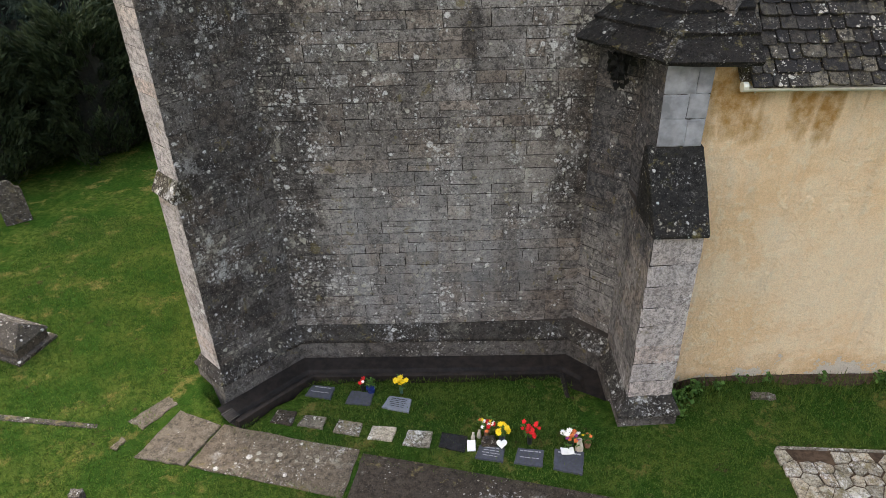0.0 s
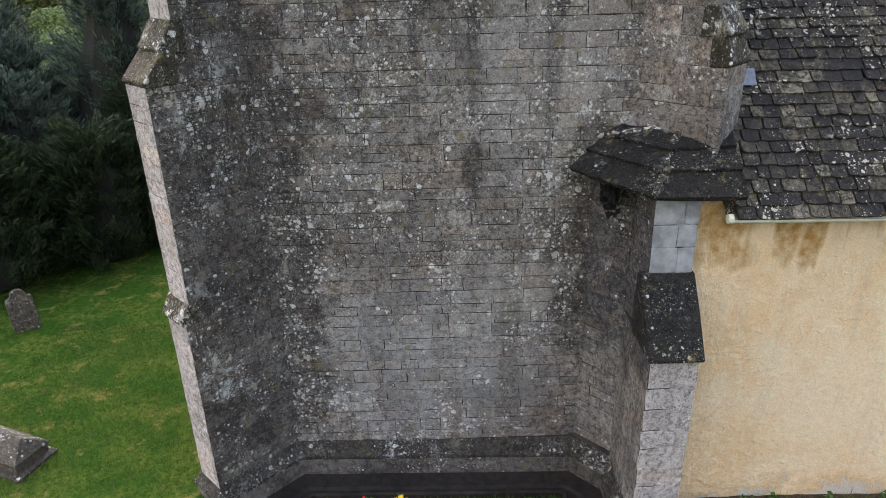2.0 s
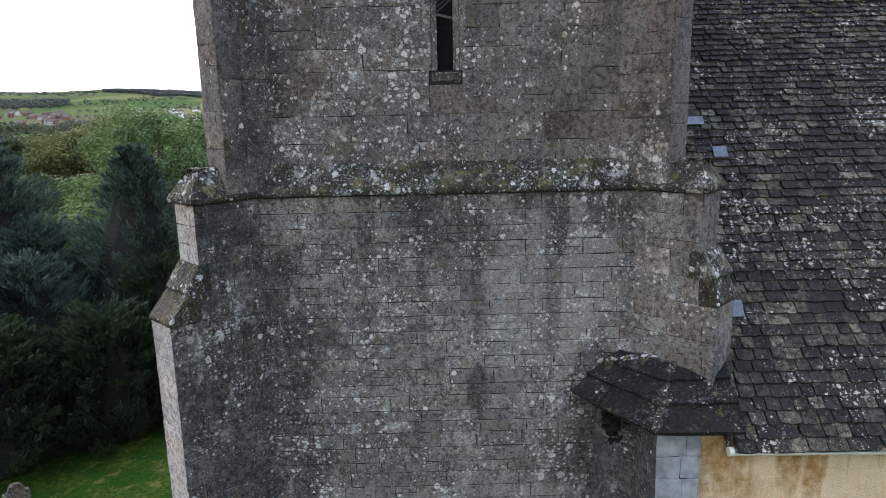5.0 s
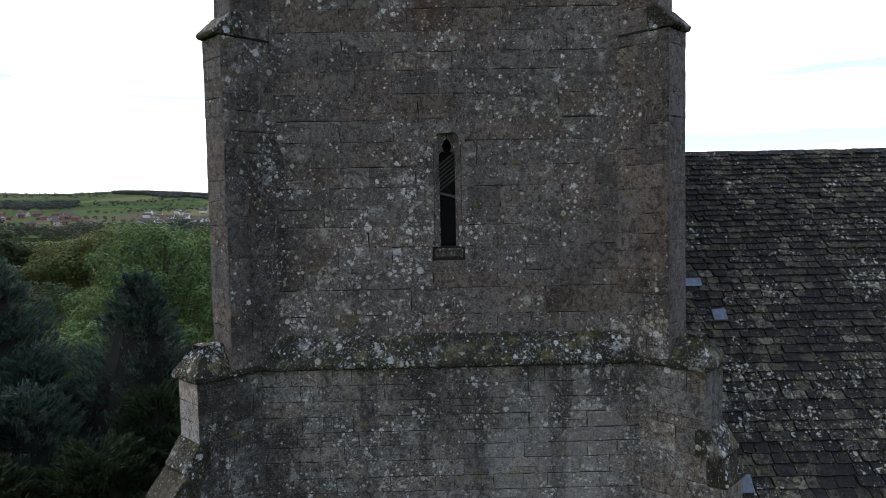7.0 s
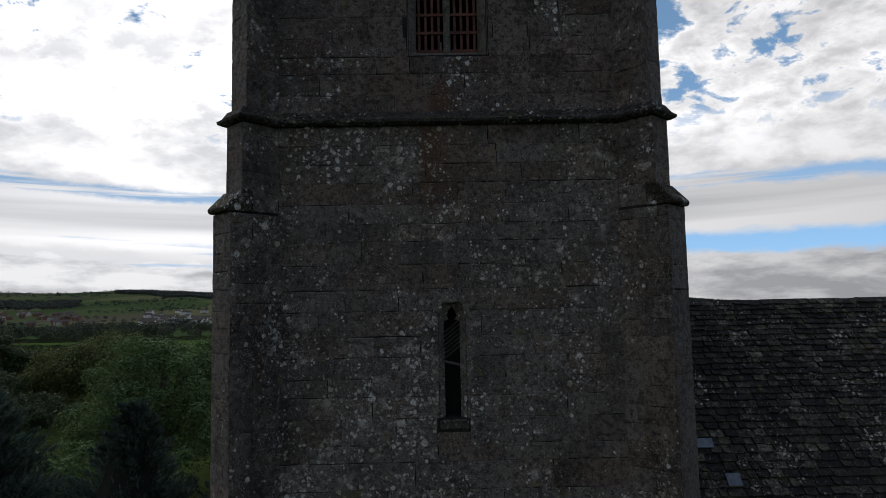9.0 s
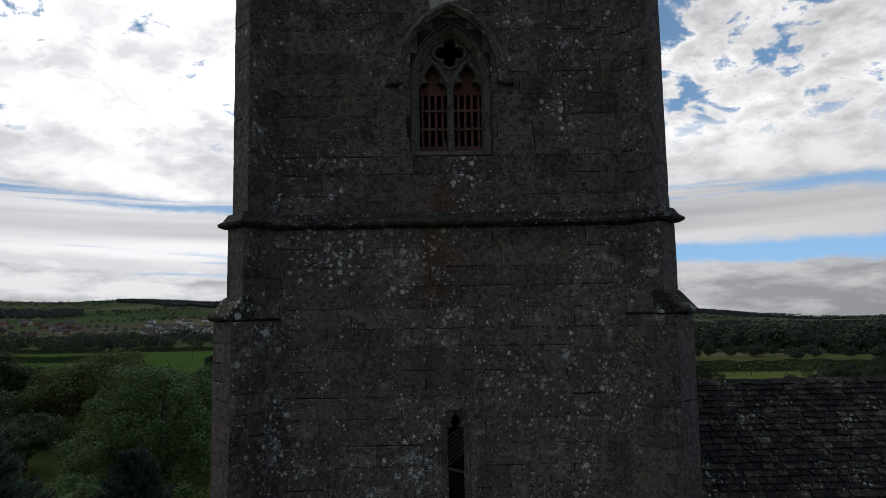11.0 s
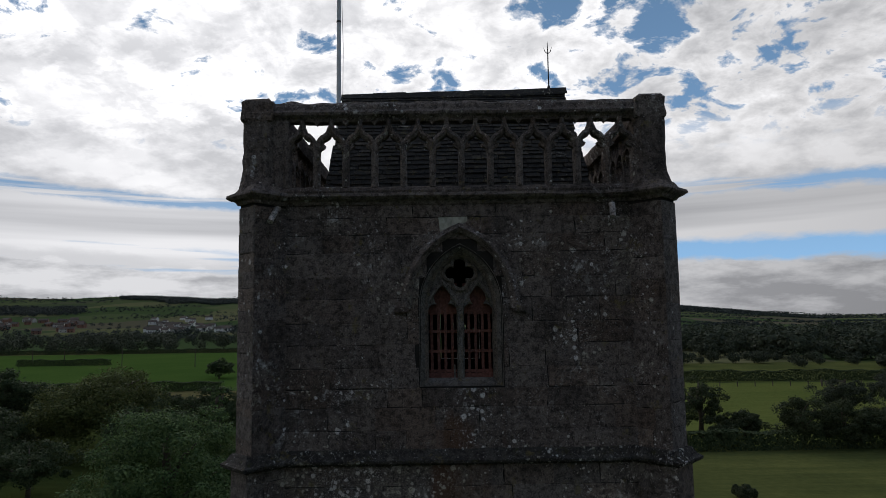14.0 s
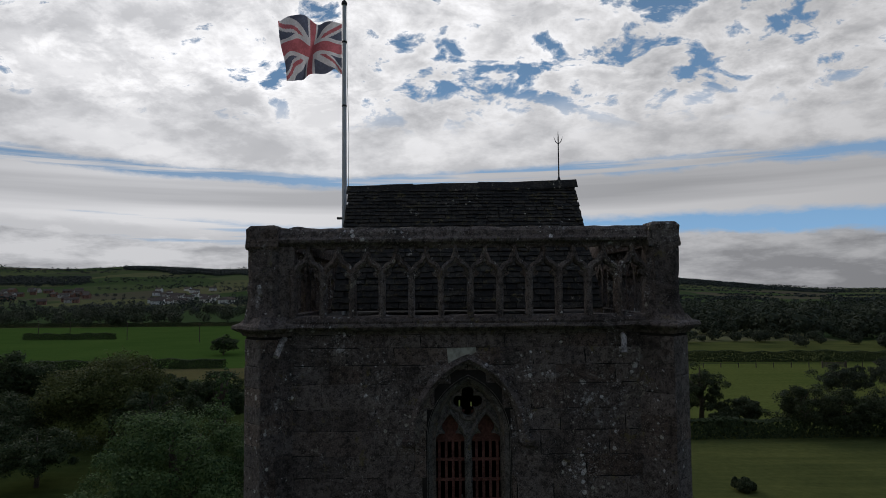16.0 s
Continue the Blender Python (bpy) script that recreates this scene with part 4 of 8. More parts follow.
def upper_buttress(side):
    """Diagonal buttress above the first string course, in two offsets, and its belfry continuation."""
    axis = DIAG_L if side < 0 else DIAG_R
    cm = (X0 + side * HALF_MID, Y_MID)
    ct = (X0 + side * HALF_TOP, Y_TOP)
    ob = thing("buttress", "slender dark limestone diagonal buttress of the upper tower", "buttress", "diagonal buttresses", at=(cm[0], cm[1], Z_S1))
    body = Mesh().loft([butt_loop(cm, axis, d, w, z) for z, d, w in ((Z_S1, 0.535, 0.50), (13.49, 0.525, 0.485), (13.50, 0.35, 0.445), (Z_S2, 0.345, 0.445))])
    body.link("shaft", MORTAR_TOP, ob)
    Mesh().loft([butt_loop(ct, axis, d, w, z) for z, d, w in ((Z_S2, 0.30, 0.43), (Z_S3, 0.295, 0.43))]).link("belfry_shaft", MORTAR_TOP, ob)
    offset_cap(ob, cm, axis, 0.53, 0.36, 0.50, 13.46, 13.80, 0.10)
    s = Vector((-axis.y, axis.x, 0))
    for nm, z0, z1, corner, d, w in (("lower", Z_S1 + 0.05, 13.45, cm, 0.545, 0.515), ("mid", 13.46, 14.80, cm, 0.36, 0.46), ("top", 15.0, 18.60, ct, 0.31, 0.445)):
        c = Vector((corner[0], corner[1], 0))
        ash = Ashlar(int(z0 * 10) + side)
        ash.face(c + axis * d - s * (w / 2) + Vector((0, 0, z0)), s, axis, w, z0, z1, (0.24, 0.36), (0.3, 0.6), fine=True)
        lay_blocks(ash.blocks, STONE_QUOIN_LIT, ob, "stone", 40)
        ash.blocks = []
        inner = s if s.x * -side > 0 else -s
        ash.face(c + axis * -0.30 + inner * (w / 2) + Vector((0, 0, z0)), axis, inner, d + 0.30, z0, z1, (0.24, 0.36), (0.25, 0.5), fine=True)
        outer = -inner
        ash.face(c + axis * -0.30 + outer * (w / 2) + Vector((0, 0, z0)), axis, outer, d + 0.30, z0, z1, (0.24, 0.36), (0.25, 0.5), fine=True)
        lay_blocks(ash.blocks, STONE_MID if nm != "top" else STONE_TOP, ob, "stone", 60)
    return ob


def lower_buttress_left():
    axis = DIAG_L
    c = (X0 - HALF_LOW, Y_LOW)
    ob = thing("buttress", "tall stepped limestone diagonal buttress with lichened weatherings", "buttress", "diagonal buttresses", at=(c[0], c[1], -0.4))
    Mesh().loft([butt_loop(c, axis, d, w, z) for z, d, w in ((-0.5, 1.28, 0.59), (3.60, 1.28, 0.59), (3.61, 1.18, 0.58), (7.06, 1.18, 0.58), (7.07, 0.85, 0.575), (7.42, 0.85, 0.575), (7.43, 0.69, 0.56), (Z_S1, 0.685, 0.56))]).link("shaft", MORTAR_LOW, ob)
    offset_cap(ob, c, axis, 1.29, 1.20, 0.60, 3.56, 3.88, 0.07)
    offset_cap(ob, c, axis, 1.17, 0.88, 0.59, 7.02, 7.46, 0.05)
    offset_cap(ob, c, axis, 0.90, 0.70, 0.58, 7.40, 7.82, 0.03)
    cv = Vector((c[0], c[1], 0))
    s = Vector((-axis.y, axis.x, 0))
    inner = s if s.x > 0 else -s
    ash = Ashlar(71)
    for z0, z1, d, w in ((0.42, 3.56, 1.29, 0.60), (3.56, 3.86, 1.19, 0.60), (3.86, 7.02, 1.19, 0.59), (7.02, 7.42, 0.86, 0.585), (7.42, 7.80, 0.70, 0.58), (7.80, 8.64, 0.695, 0.57)):
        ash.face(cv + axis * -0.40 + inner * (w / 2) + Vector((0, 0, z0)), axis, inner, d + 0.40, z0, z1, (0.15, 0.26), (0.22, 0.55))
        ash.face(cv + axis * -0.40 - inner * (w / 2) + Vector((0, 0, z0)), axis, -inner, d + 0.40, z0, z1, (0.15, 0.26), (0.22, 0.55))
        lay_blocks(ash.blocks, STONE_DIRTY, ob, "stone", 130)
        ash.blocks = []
        # end face in pale stone: light from the left put into its colour
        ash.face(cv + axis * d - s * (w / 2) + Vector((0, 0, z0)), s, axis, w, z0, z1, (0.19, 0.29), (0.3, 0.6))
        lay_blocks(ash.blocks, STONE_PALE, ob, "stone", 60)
        ash.blocks = []
    return ob


def lower_buttress_right():
    """Diagonal stub, then a straight pier brought forward against the aisle, under a stone-slated cap."""
    axis = DIAG_R
    c = (X0 + HALF_LOW, Y_LOW)
    ob = thing("buttress", "limestone buttress pier with black sloping offset beside the cream wall", "buttress", "diagonal buttresses", at=(3.4, 8.4, -0.4))
    Mesh().loft([butt_loop(c, axis, d, w, z) for z, d, w in ((5.0, 0.97, 0.58), (7.06, 0.97, 0.58), (7.07, 0.85, 0.575), (7.44, 0.85, 0.575), (7.45, 0.69, 0.56), (Z_S1, 0.685, 0.56))]).link("shaft", MORTAR_LOW, ob)
    offset_cap(ob, c, axis, 0.97, 0.86, 0.59, 7.06, 7.46, 0.04)
    offset_cap(ob, c, axis, 0.90, 0.70, 0.58, 7.44, 7.84, 0.03)
    cv = Vector((c[0], c[1], 0))
    s = Vector((-axis.y, axis.x, 0))
    inner = s if s.x < 0 else -s
    ash = Ashlar(91)
    for z0, z1, d, w in ((5.75, 7.06, 0.98, 0.59), (7.06, 7.44, 0.86, 0.585), (7.44, 7.82, 0.70, 0.58), (7.82, 8.64, 0.695, 0.57)):
        ash.face(cv + axis * -0.40 + inner * (w / 2) + Vector((0, 0, z0)), axis, inner, d + 0.40, z0, z1, (0.22, 0.31), (0.3, 0.6))
        ash.face(cv + axis * d - s * (w / 2) + Vector((0, 0, z0)), s, axis, w, z0, z1, (0.3, 0.4), (0.5, 0.6))
    # pier: foot, black offset, upper face
    K0, K, F, G, F2, G2 = (2.44, 9.70), (3.00, 9.12), (2.97, 7.68), (3.68, 7.72), (3.06, 8.40), (3.68, 8.40)
    Mesh().loft([[(*p, z) for p in (K0, K, F, G, (3.75, 9.9), (2.44, 9.9))] for z in (-0.5, 3.34)]).link("pier", MORTAR_LOW, ob)
    m = Mesh()
    m.loft([[(*p, z) for p in (K0, K, F2, G2, (3.70, 9.9), (2.44, 9.9))] for z in (3.30, 5.50)])
    m.link("upper_pier", MORTAR_LOW, ob)
    w = Mesh()
    loops = []
    for x in (2.945, 3.20, 3.46, 3.715):
        loops.append([(x, 8.5, 3.26), (x, 7.62, 3.26), (x, 7.61, 3.32), (x, 7.66, 3.38), (x, 8.02, 3.82), (x, 8.39, 4.28), (x, 8.5, 4.28)])
    w.loft(loops).link("weathering", STONE_BLACK, ob, "black lichen-spotted sloping offset", bevel=0.012, rough=0.02)
    front, low = Ashlar(92), Ashlar(93)
    front.face((2.97, 7.68, 0.40), (0.71, 0.04, 0), (0.055, -1, 0), 0.71, 0.30, 3.26, (0.28, 0.40), (0.5, 0.75), fine=True)
    low.face((3.00, 9.12, 0.4), (-0.02, -1, 0), (-1, 0.02, 0), 1.44, 0.35, 3.28, (0.16, 0.27), (0.24, 0.55), right=lambda z: 1.44)
    low.face((3.00, 9.12, 3.3), (0.06, -0.72, 0), (-0.72, -0.06, 0), 0.72, 3.28, 5.48, (0.2, 0.3), (0.25, 0.5), right=lambda z: 1.40 - (z - 3.3) * 0.75 if z < 4.25 else 0.72)
    low.face((2.44, 9.70, 0.4), (0.56, -0.58, 0), (-0.72, -0.69, 0), 0.806, 0.45, 5.75, (0.16, 0.27), (0.24, 0.55))
    lay_blocks(front.blocks, STONE_PALE, ob, "stone", 80)
    washed = Ashlar(94)
    washed.face((3.06, 8.40, 4.28), (1, 0, 0), (0, -1, 0), 0.62, 4.28, 5.48, (0.34, 0.44), (0.3, 0.4), fine=True)
    lay_blocks(washed.blocks, STONE_WASHED, ob, "stone", 20)
    lay_blocks(low.blocks, STONE_SLATY, ob, "stone", 150)
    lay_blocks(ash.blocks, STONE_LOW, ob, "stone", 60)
    return ob


lower_buttress_left()
lower_buttress_right()
upper_buttress(-1)
upper_buttress(1)


# ---- string courses and plinth ----
def outline(half, y0, d, w, side_len=2.5):
    """Outline of the front of a stage with its diagonal buttresses, left to right."""
    out = []
    pts = []
    for side, axis in ((-1, DIAG_L), (1, DIAG_R)):
        c = Vector((X0 + side * half, y0, 0))
        s = Vector((-axis.y, axis.x, 0))
        inner = s if s.x * -side > 0 else -s
        k = w / 2
        side_pt = Vector((X0 + side * half, y0 + side_len, 0))
        meet_side = Vector((X0 + side * half, y0 + k * 1.414, 0))
        o_tip = c + axis * d - inner * k
        i_tip = c + axis * d + inner * k
        meet = Vector((c.x - side * k * 1.414, y0, 0))
        pts.append([side_pt, meet_side, o_tip, i_tip, meet])
    return pts[0] + list(reversed(pts[1]))


def sweep(path, profile, name, mat, parent=None, label="", rough=0.01, sub=0.25, zoff=None, bevel=0.0):
    """Profile (out, z) carried along a path in plan; out is to the right hand of the way."""
    fine = []
    for i in range(len(path) - 1):
        a, b = path[i], path[i + 1]
        n = max(1, int((b - a).length / sub))
        for k in range(n):
            fine.append((a.lerp(b, k / n), k == 0, i))
    fine.append((path[-1], True, len(path) - 2))
    loops = []
    for p, corner, i in fine:
        d1 = (path[i + 1] - path[i]).normalized()
        d0 = (path[i] - path[i - 1]).normalized() if corner and i > 0 and p != path[-1] else d1
        n0, n1 = Vector((d0.y, -d0.x, 0)), Vector((d1.y, -d1.x, 0))
        n = (n0 + n1)
        n = n / max(0.35, n.length_squared) * 2 if n.length > 0 else n1
        dz = zoff(p.x) if zoff else 0.0
        loops.append([p + n * o + Vector((0, 0, z + dz)) for o, z in profile])
    m = Mesh().loft(loops)
    return m.link(name, mat, parent, label, rough=rough, bevel=bevel)


s1 = outline(HALF_MID, Y_MID, 0.55, 0.52)
string_1 = sweep(outline(HALF_LOW, Y_LOW, 0.69, 0.57), [(-0.30, -0.04), (0.06, -0.04), (0.075, -0.015), (0.075, 0.03), (-0.03, 0.19), (-0.195, 0.43), (-0.30, 0.43)], "string_course", STONE_CAP, rough=0.022, sub=0.12)
string_1.location.z = Z_S1
tagged(string_1, "sloping set-off course thick with white lichen and moss", "string course", "string courses", "structure")
string_2 = sweep(outline(HALF_MID, Y_MID, 0.36, 0.46), [(-0.2, -0.05), (0.05, -0.05), (0.11, -0.01), (0.12, 0.03), (0.06, 0.07), (0.0, 0.17), (-0.2, 0.17)], "string_course", STONE_STRING, rough=0.014, sub=0.12)
string_2.location.z = Z_S2
tagged(string_2, "moulded dark string course below the belfry", "string course", "string courses", "structure")
string_3 = sweep(outline(HALF_TOP, Y_TOP, 0.31, 0.45), [(-0.25, -0.12), (0.02, -0.12), (0.05, -0.07), (0.11, -0.04), (0.15, 0.0), (0.14, 0.04), (0.05, 0.08), (0.0, 0.16), (-0.25, 0.16)], "string_course", STONE_TOP, rough=0.014, sub=0.12)
string_3.location.z = Z_S3
tagged(string_3, "weathered moulded cornice string under the parapet", "string course", "string courses", "structure")

slope = lambda x: -0.026 * x
plinth_path = outline(HALF_LOW, Y_LOW, 1.25, 0.60)[:5] + [Vector((2.44, Y_LOW, 0)), Vector((3.00, 9.12, 0)), Vector((2.97, 7.68, 0)), Vector((3.68, 7.72, 0)), Vector((3.68, 8.6, 0))]
plinth = sweep(plinth_path, [(-0.3, 0.06), (0.13, 0.06), (0.155, 0.10), (0.155, 0.15), (0.10, 0.21), (0.06, 0.30), (0.0, 0.42), (-0.3, 0.42)], "plinth", STONE_PLINTH, rough=0.014, sub=0.15, zoff=slope)
band = sweep(plinth_path, [(-0.3, -0.7), (0.12, -0.7), (0.12, 0.058), (-0.3, 0.058)], "plinth_band", STONE_BAND, rough=0.008, sub=0.3, zoff=slope)
tagged(band, "upright grey limestone base course under the plinth moulding", "plinth", kind="structure")
tagged(plinth, "moulded limestone plinth with dark damp and white lichen", "plinth", kind="structure")
gut_path = plinth_path[3:7] + [Vector((2.985, 8.22, 0))]
gut_path[0] = gut_path[0] + (gut_path[0] - gut_path[1]).normalized() * 0.30
gutter = sweep(gut_path, [(0.12, -0.62), (0.86, -0.62), (0.86, -0.10), (0.80, -0.09), (0.76, -0.13), (0.72, -0.37), (0.46, -0.38), (0.41, -0.33), (0.16, -0.30), (0.12, -0.29)], "gutter_channel", CONCRETE_WET, rough=0.006, sub=0.3, zoff=slope)
tagged(gutter, "wet dark concrete drainage channel round the tower foot", "drain", kind="structure")

# ---- tower faces ----
low = Ashlar(11)
low.face((X0 - HALF_LOW + 0.40, Y_LOW, 0.42), (1, 0, 0), (0, -1, 0), 5.64, 0.40, 8.64, (0.165, 0.265), (0.22, 0.60))
mid = Ashlar(12)
mid.face((X0 - HALF_MID + 0.335, Y_MID, Z_S1T), (1, 0, 0), (0, -1, 0), 2 * HALF_MID - 0.67, Z_S1T - 0.03, Z_S2 - 0.05, (0.24, 0.40), (0.36, 0.95), fine=True,
         holes=[(SLIT - h - (X0 - HALF_MID + 0.335), SLIT + h - (X0 - HALF_MID + 0.335), a, b) for h, a, b in ((0.24, 10.22, 11.86), (0.15, 11.86, 12.10), (0.06, 12.10, 12.2))])
top = Ashlar(13)
top.face((X0 - HALF_TOP + 0.305, Y_TOP, Z_S2), (1, 0, 0), (0, -1, 0), 2 * HALF_TOP - 0.61, Z_S2 + 0.16, Z_S3 - 0.12, (0.24, 0.38), (0.34, 0.90), fine=True,
         holes=[(BW - h - (X0 - HALF_TOP + 0.305), BW + h - (X0 - HALF_TOP + 0.305), a, b) for h, a, b in ((0.63, 15.92, 17.12), (0.62, 17.12, 17.3), (0.58, 17.3, 17.5), (0.50, 17.5, 17.7), (0.39, 17.7, 17.9), (0.26, 17.9, 18.10))])

# ---- slit window ----
def foil_head(cx, half, z0, spring, apex, lobe=0.42):
    """Light with a cusped trefoil head: two side lobes and a rounded, pointed top lobe."""
    rise = apex - spring
    right = [(1.0, 0.0), (1.04, 0.10), (0.98, 0.22), (0.80, 0.32), (0.56, 0.36), (0.38, 0.35), (0.52, 0.44), (0.60, 0.56), (0.54, 0.70), (0.36, 0.83), (0.16, 0.93)]
    pts = [(cx - half, z0), (cx + half, z0)] + [(cx + half * a, spring + rise * b) for a, b in right] + [(cx, apex)]
    return pts + [(cx - half * a, spring + rise * b) for a, b in reversed(right)]


def build_slit():
    ob = thing("window_1", "narrow trefoil-headed slit window behind black netting", "window", kind="structure", at=(SLIT, Y_MID, 10.4))
    surround = plate(pointed(SLIT, 0.27, 10.30, 11.90, 12.40, 6), [foil_head(SLIT, 0.118, 10.38, 11.74, 12.06)], Y_MID + 0.10, Y_MID + 0.26)
    surround.link("window_frame", STONE_MID, ob)
    rim = Mesh()
    path = [(SLIT - 0.235, 10.42)] + list(reversed(arch_line(SLIT, 0.235, 11.86, 12.30, 6))) + [(SLIT + 0.235, 10.42)]
    loops = []
    for i, (x, z) in enumerate(path):
        k = Vector((SLIT - x, 11.5 - z)).normalized()
        dx = -1 if x < SLIT else (1 if x > SLIT else 0)
        dz = 0.6 if z > 11.9 else 0.0
        loops.append([(x + dx * 0.05, Y_MID - 0.014, z + dz * 0.06), (x - dx * 0.02, Y_MID - 0.014, z - dz * 0.03), (x - dx * 0.11, Y_MID + 0.11, z - dz * 0.10), (x + dx * 0.05, Y_MID + 0.11, z + dz * 0.06)])
    rim.loft(loops)
    rim.link("reveal", STONE_MID, ob, "chamfered stone reveal")
    Mesh().box(SLIT - 0.21, SLIT + 0.21, Y_MID - 0.03, Y_MID + 0.20, 10.25, 10.40).link("window_sill", STONE_STRING, ob, bevel=0.02, rough=0.02)
    Mesh().box(SLIT - 0.16, SLIT + 0.16, Y_MID + 0.40, Y_MID + 0.42, 10.40, 12.16).link("backing", DARK, ob)
    bat = Mesh().box(-0.17, 0.17, -0.012, 0.012, -0.018, 0.018, Matrix.Translation((SLIT, Y_MID + 0.25, 11.20)) @ Matrix.Rotation(radians(14), 4, "Y"))
    bat.link("batten", WOOD_GREY, ob, "pale nailed batten")
    for k in range(7):
        Mesh().box(-0.19, 0.19, -0.006, 0.006, -0.014, 0.014, Matrix.Translation((SLIT, Y_MID + 0.30 + 0.004 * k, 11.36 + 0.065 * k)) @ Matrix.Rotation(radians(-38), 4, "Y")).link("slat", WOOD_GREY, ob)
    net = Mesh()
    for k in range(26):
        z = 10.38 + k * 0.055
        for sgn in (-1, 1):
            a, b = (SLIT - 0.12, z), (SLIT + 0.12, z + 0.24)
            if sgn < 0:
                a, b = (SLIT + 0.12, z), (SLIT - 0.12, z + 0.24)
            net.tube([(a[0], Y_MID + 0.275, a[1]), (b[0], Y_MID + 0.275, b[1])], 0.0025, 3)
    net.link("netting", NETTING, ob)


def quatrefoil(cx, cz, r):
    pts = []
    for q in range(4):
        c0 = math.pi / 2 * q
        for i in range(7):
            a = c0 - math.pi * 0.62 + math.pi * 1.24 * i / 6
            pts.append((cx + r * 0.62 * math.cos(c0) + r * 0.52 * math.cos(a), cz + r * 0.62 * math.sin(c0) + r * 0.52 * math.sin(a)))
    return pts


def build_belfry_window():
    ob = thing("window_2", "two-light traceried belfry window with red-brown louvre boards", "window", kind="structure", at=(BW, Y_TOP, 15.4))
    y = Y_TOP + 0.20
    lights = [foil_head(BW + s * 0.272, 0.215, 16.02, 16.98, 17.42) for s in (-1, 1)]
    plate(pointed(BW, 0.68, 15.88, 17.10, 18.22, 8), lights + [quatrefoil(BW, 17.61, 0.195)], y, y + 0.14).link("tracery", STONE_TRACERY, ob, "grey stone tracery with quatrefoil")
    for nm, line in [("quatrefoil_roll", quatrefoil(BW, 17.61, 0.232))] + [("light_roll", [(BW + s * 0.272 + a * 0.245, 16.98 + b * 0.50) for a, b in ((-1, -0.1), (-1, 0.15), (-0.72, 0.52), (-0.35, 0.78), (0, 1.0), (0.35, 0.78), (0.72, 0.52), (1, 0.15), (1, -0.1))]) for s in (-1, 1)]:
        if nm == "quatrefoil_roll":
            line = line + line[:1]
        Mesh().tube([(a, y - 0.012, b) for a, b in line], 0.028, 6).link(nm, STONE_TRACERY, ob, "slender stone roll moulding")
    Mesh().box(BW - 0.045, BW + 0.045, y - 0.06, y, 16.0, 17.15).link("mullion", STONE_TRACERY, ob, bevel=0.02)
    Mesh().loft([[(BW - 0.60, y, z), (BW + 0.60, y, z), (BW + 0.60, y - d, z), (BW - 0.60, y - d, z)] for z, d in ((15.90, 0.14), (15.96, 0.13), (16.03, 0.005))]).link("window_sill", STONE_TRACERY, ob, rough=0.01)
    for r0, r1, yy, nm in ((0.62, 0.54, Y_TOP + 0.02, "outer_order"), (0.54, 0.49, Y_TOP + 0.11, "inner_order")):
        m = Mesh()
        a = [(BW - r0, 15.92)] + list(reversed(arch_line(BW, r0, 17.12, 18.04 - (0.62 - r0) * 1.3, 10))) + [(BW + r0, 15.92)]
        b = [(BW - r1, 15.92)] + list(reversed(arch_line(BW, r1, 17.12, 18.04 - (0.62 - r1) * 1.3, 10))) + [(BW + r1, 15.92)]
        m.loft([[(p[0], yy - 0.03, p[1]), (q[0], yy + 0.05, q[1]), (q[0], yy + 0.22, q[1]), (p[0], yy + 0.22, p[1])] for p, q in zip(a, b)])
        m.link(nm, STONE_TRACERY, ob, "splayed moulded reveal")
    hood = Mesh()
    a = list(reversed(arch_line(BW, 0.74, 17.12, 18.20, 14)))
    b = list(reversed(arch_line(BW, 0.88, 17.12, 18.35, 14)))
    a = [(a[0][0], 17.06)] + a + [(a[-1][0], 17.06)]
    b = [(b[0][0], 17.06)] + b + [(b[-1][0], 17.06)]
    hood.loft([[(p[0], Y_TOP + 0.02, p[1]), (p[0], Y_TOP - 0.05, p[1]), ((p[0] + q[0]) / 2, Y_TOP - 0.12, (p[1] + q[1]) / 2), (q[0], Y_TOP - 0.06, q[1]), (q[0], Y_TOP + 0.02, q[1])] for p, q in zip(a, b)])
    hood.link("hood_mould", STONE_TOP, ob, "projecting pointed hood mould", rough=0.008)
    for s in (-1, 1):
        Mesh().box(BW + s * 0.88 - 0.10, BW + s * 0.88 + 0.10, Y_TOP - 0.11, Y_TOP + 0.02, 17.0, 17.11).link("label_stop", STONE_TOP, ob, bevel=0.02)
        cx = BW + s * 0.285
        yy = y + 0.10
        Mesh().box(cx - 0.24, cx + 0.24, yy + 0.06, yy + 0.085, 16.98, 17.46).link("head_board", WOOD_RED, ob)
        for k in range(4):
            x = cx - 0.155 + k * 0.105
            Mesh().box(x - 0.021, x + 0.021, yy + 0.05, yy + 0.075, 16.05, 17.0).link("slat", WOOD_RED, ob)
        for z in (16.12, 16.42, 16.72):
            Mesh().box(cx - 0.24, cx + 0.24, yy + 0.03, yy + 0.052, z - 0.022, z + 0.022).link("rail", WOOD_RED, ob)
        Mesh().box(cx - 0.24, cx + 0.24, yy + 0.02, yy + 0.045, 15.98, 16.09).link("bottom_board", WOOD_RED, ob)
    Mesh().box(BW - 0.11, BW - 0.085, y + 0.02, y + 0.06, 16.0, 16.22, None).link("loose_slat", WOOD_GREY, ob, "pale broken slat")


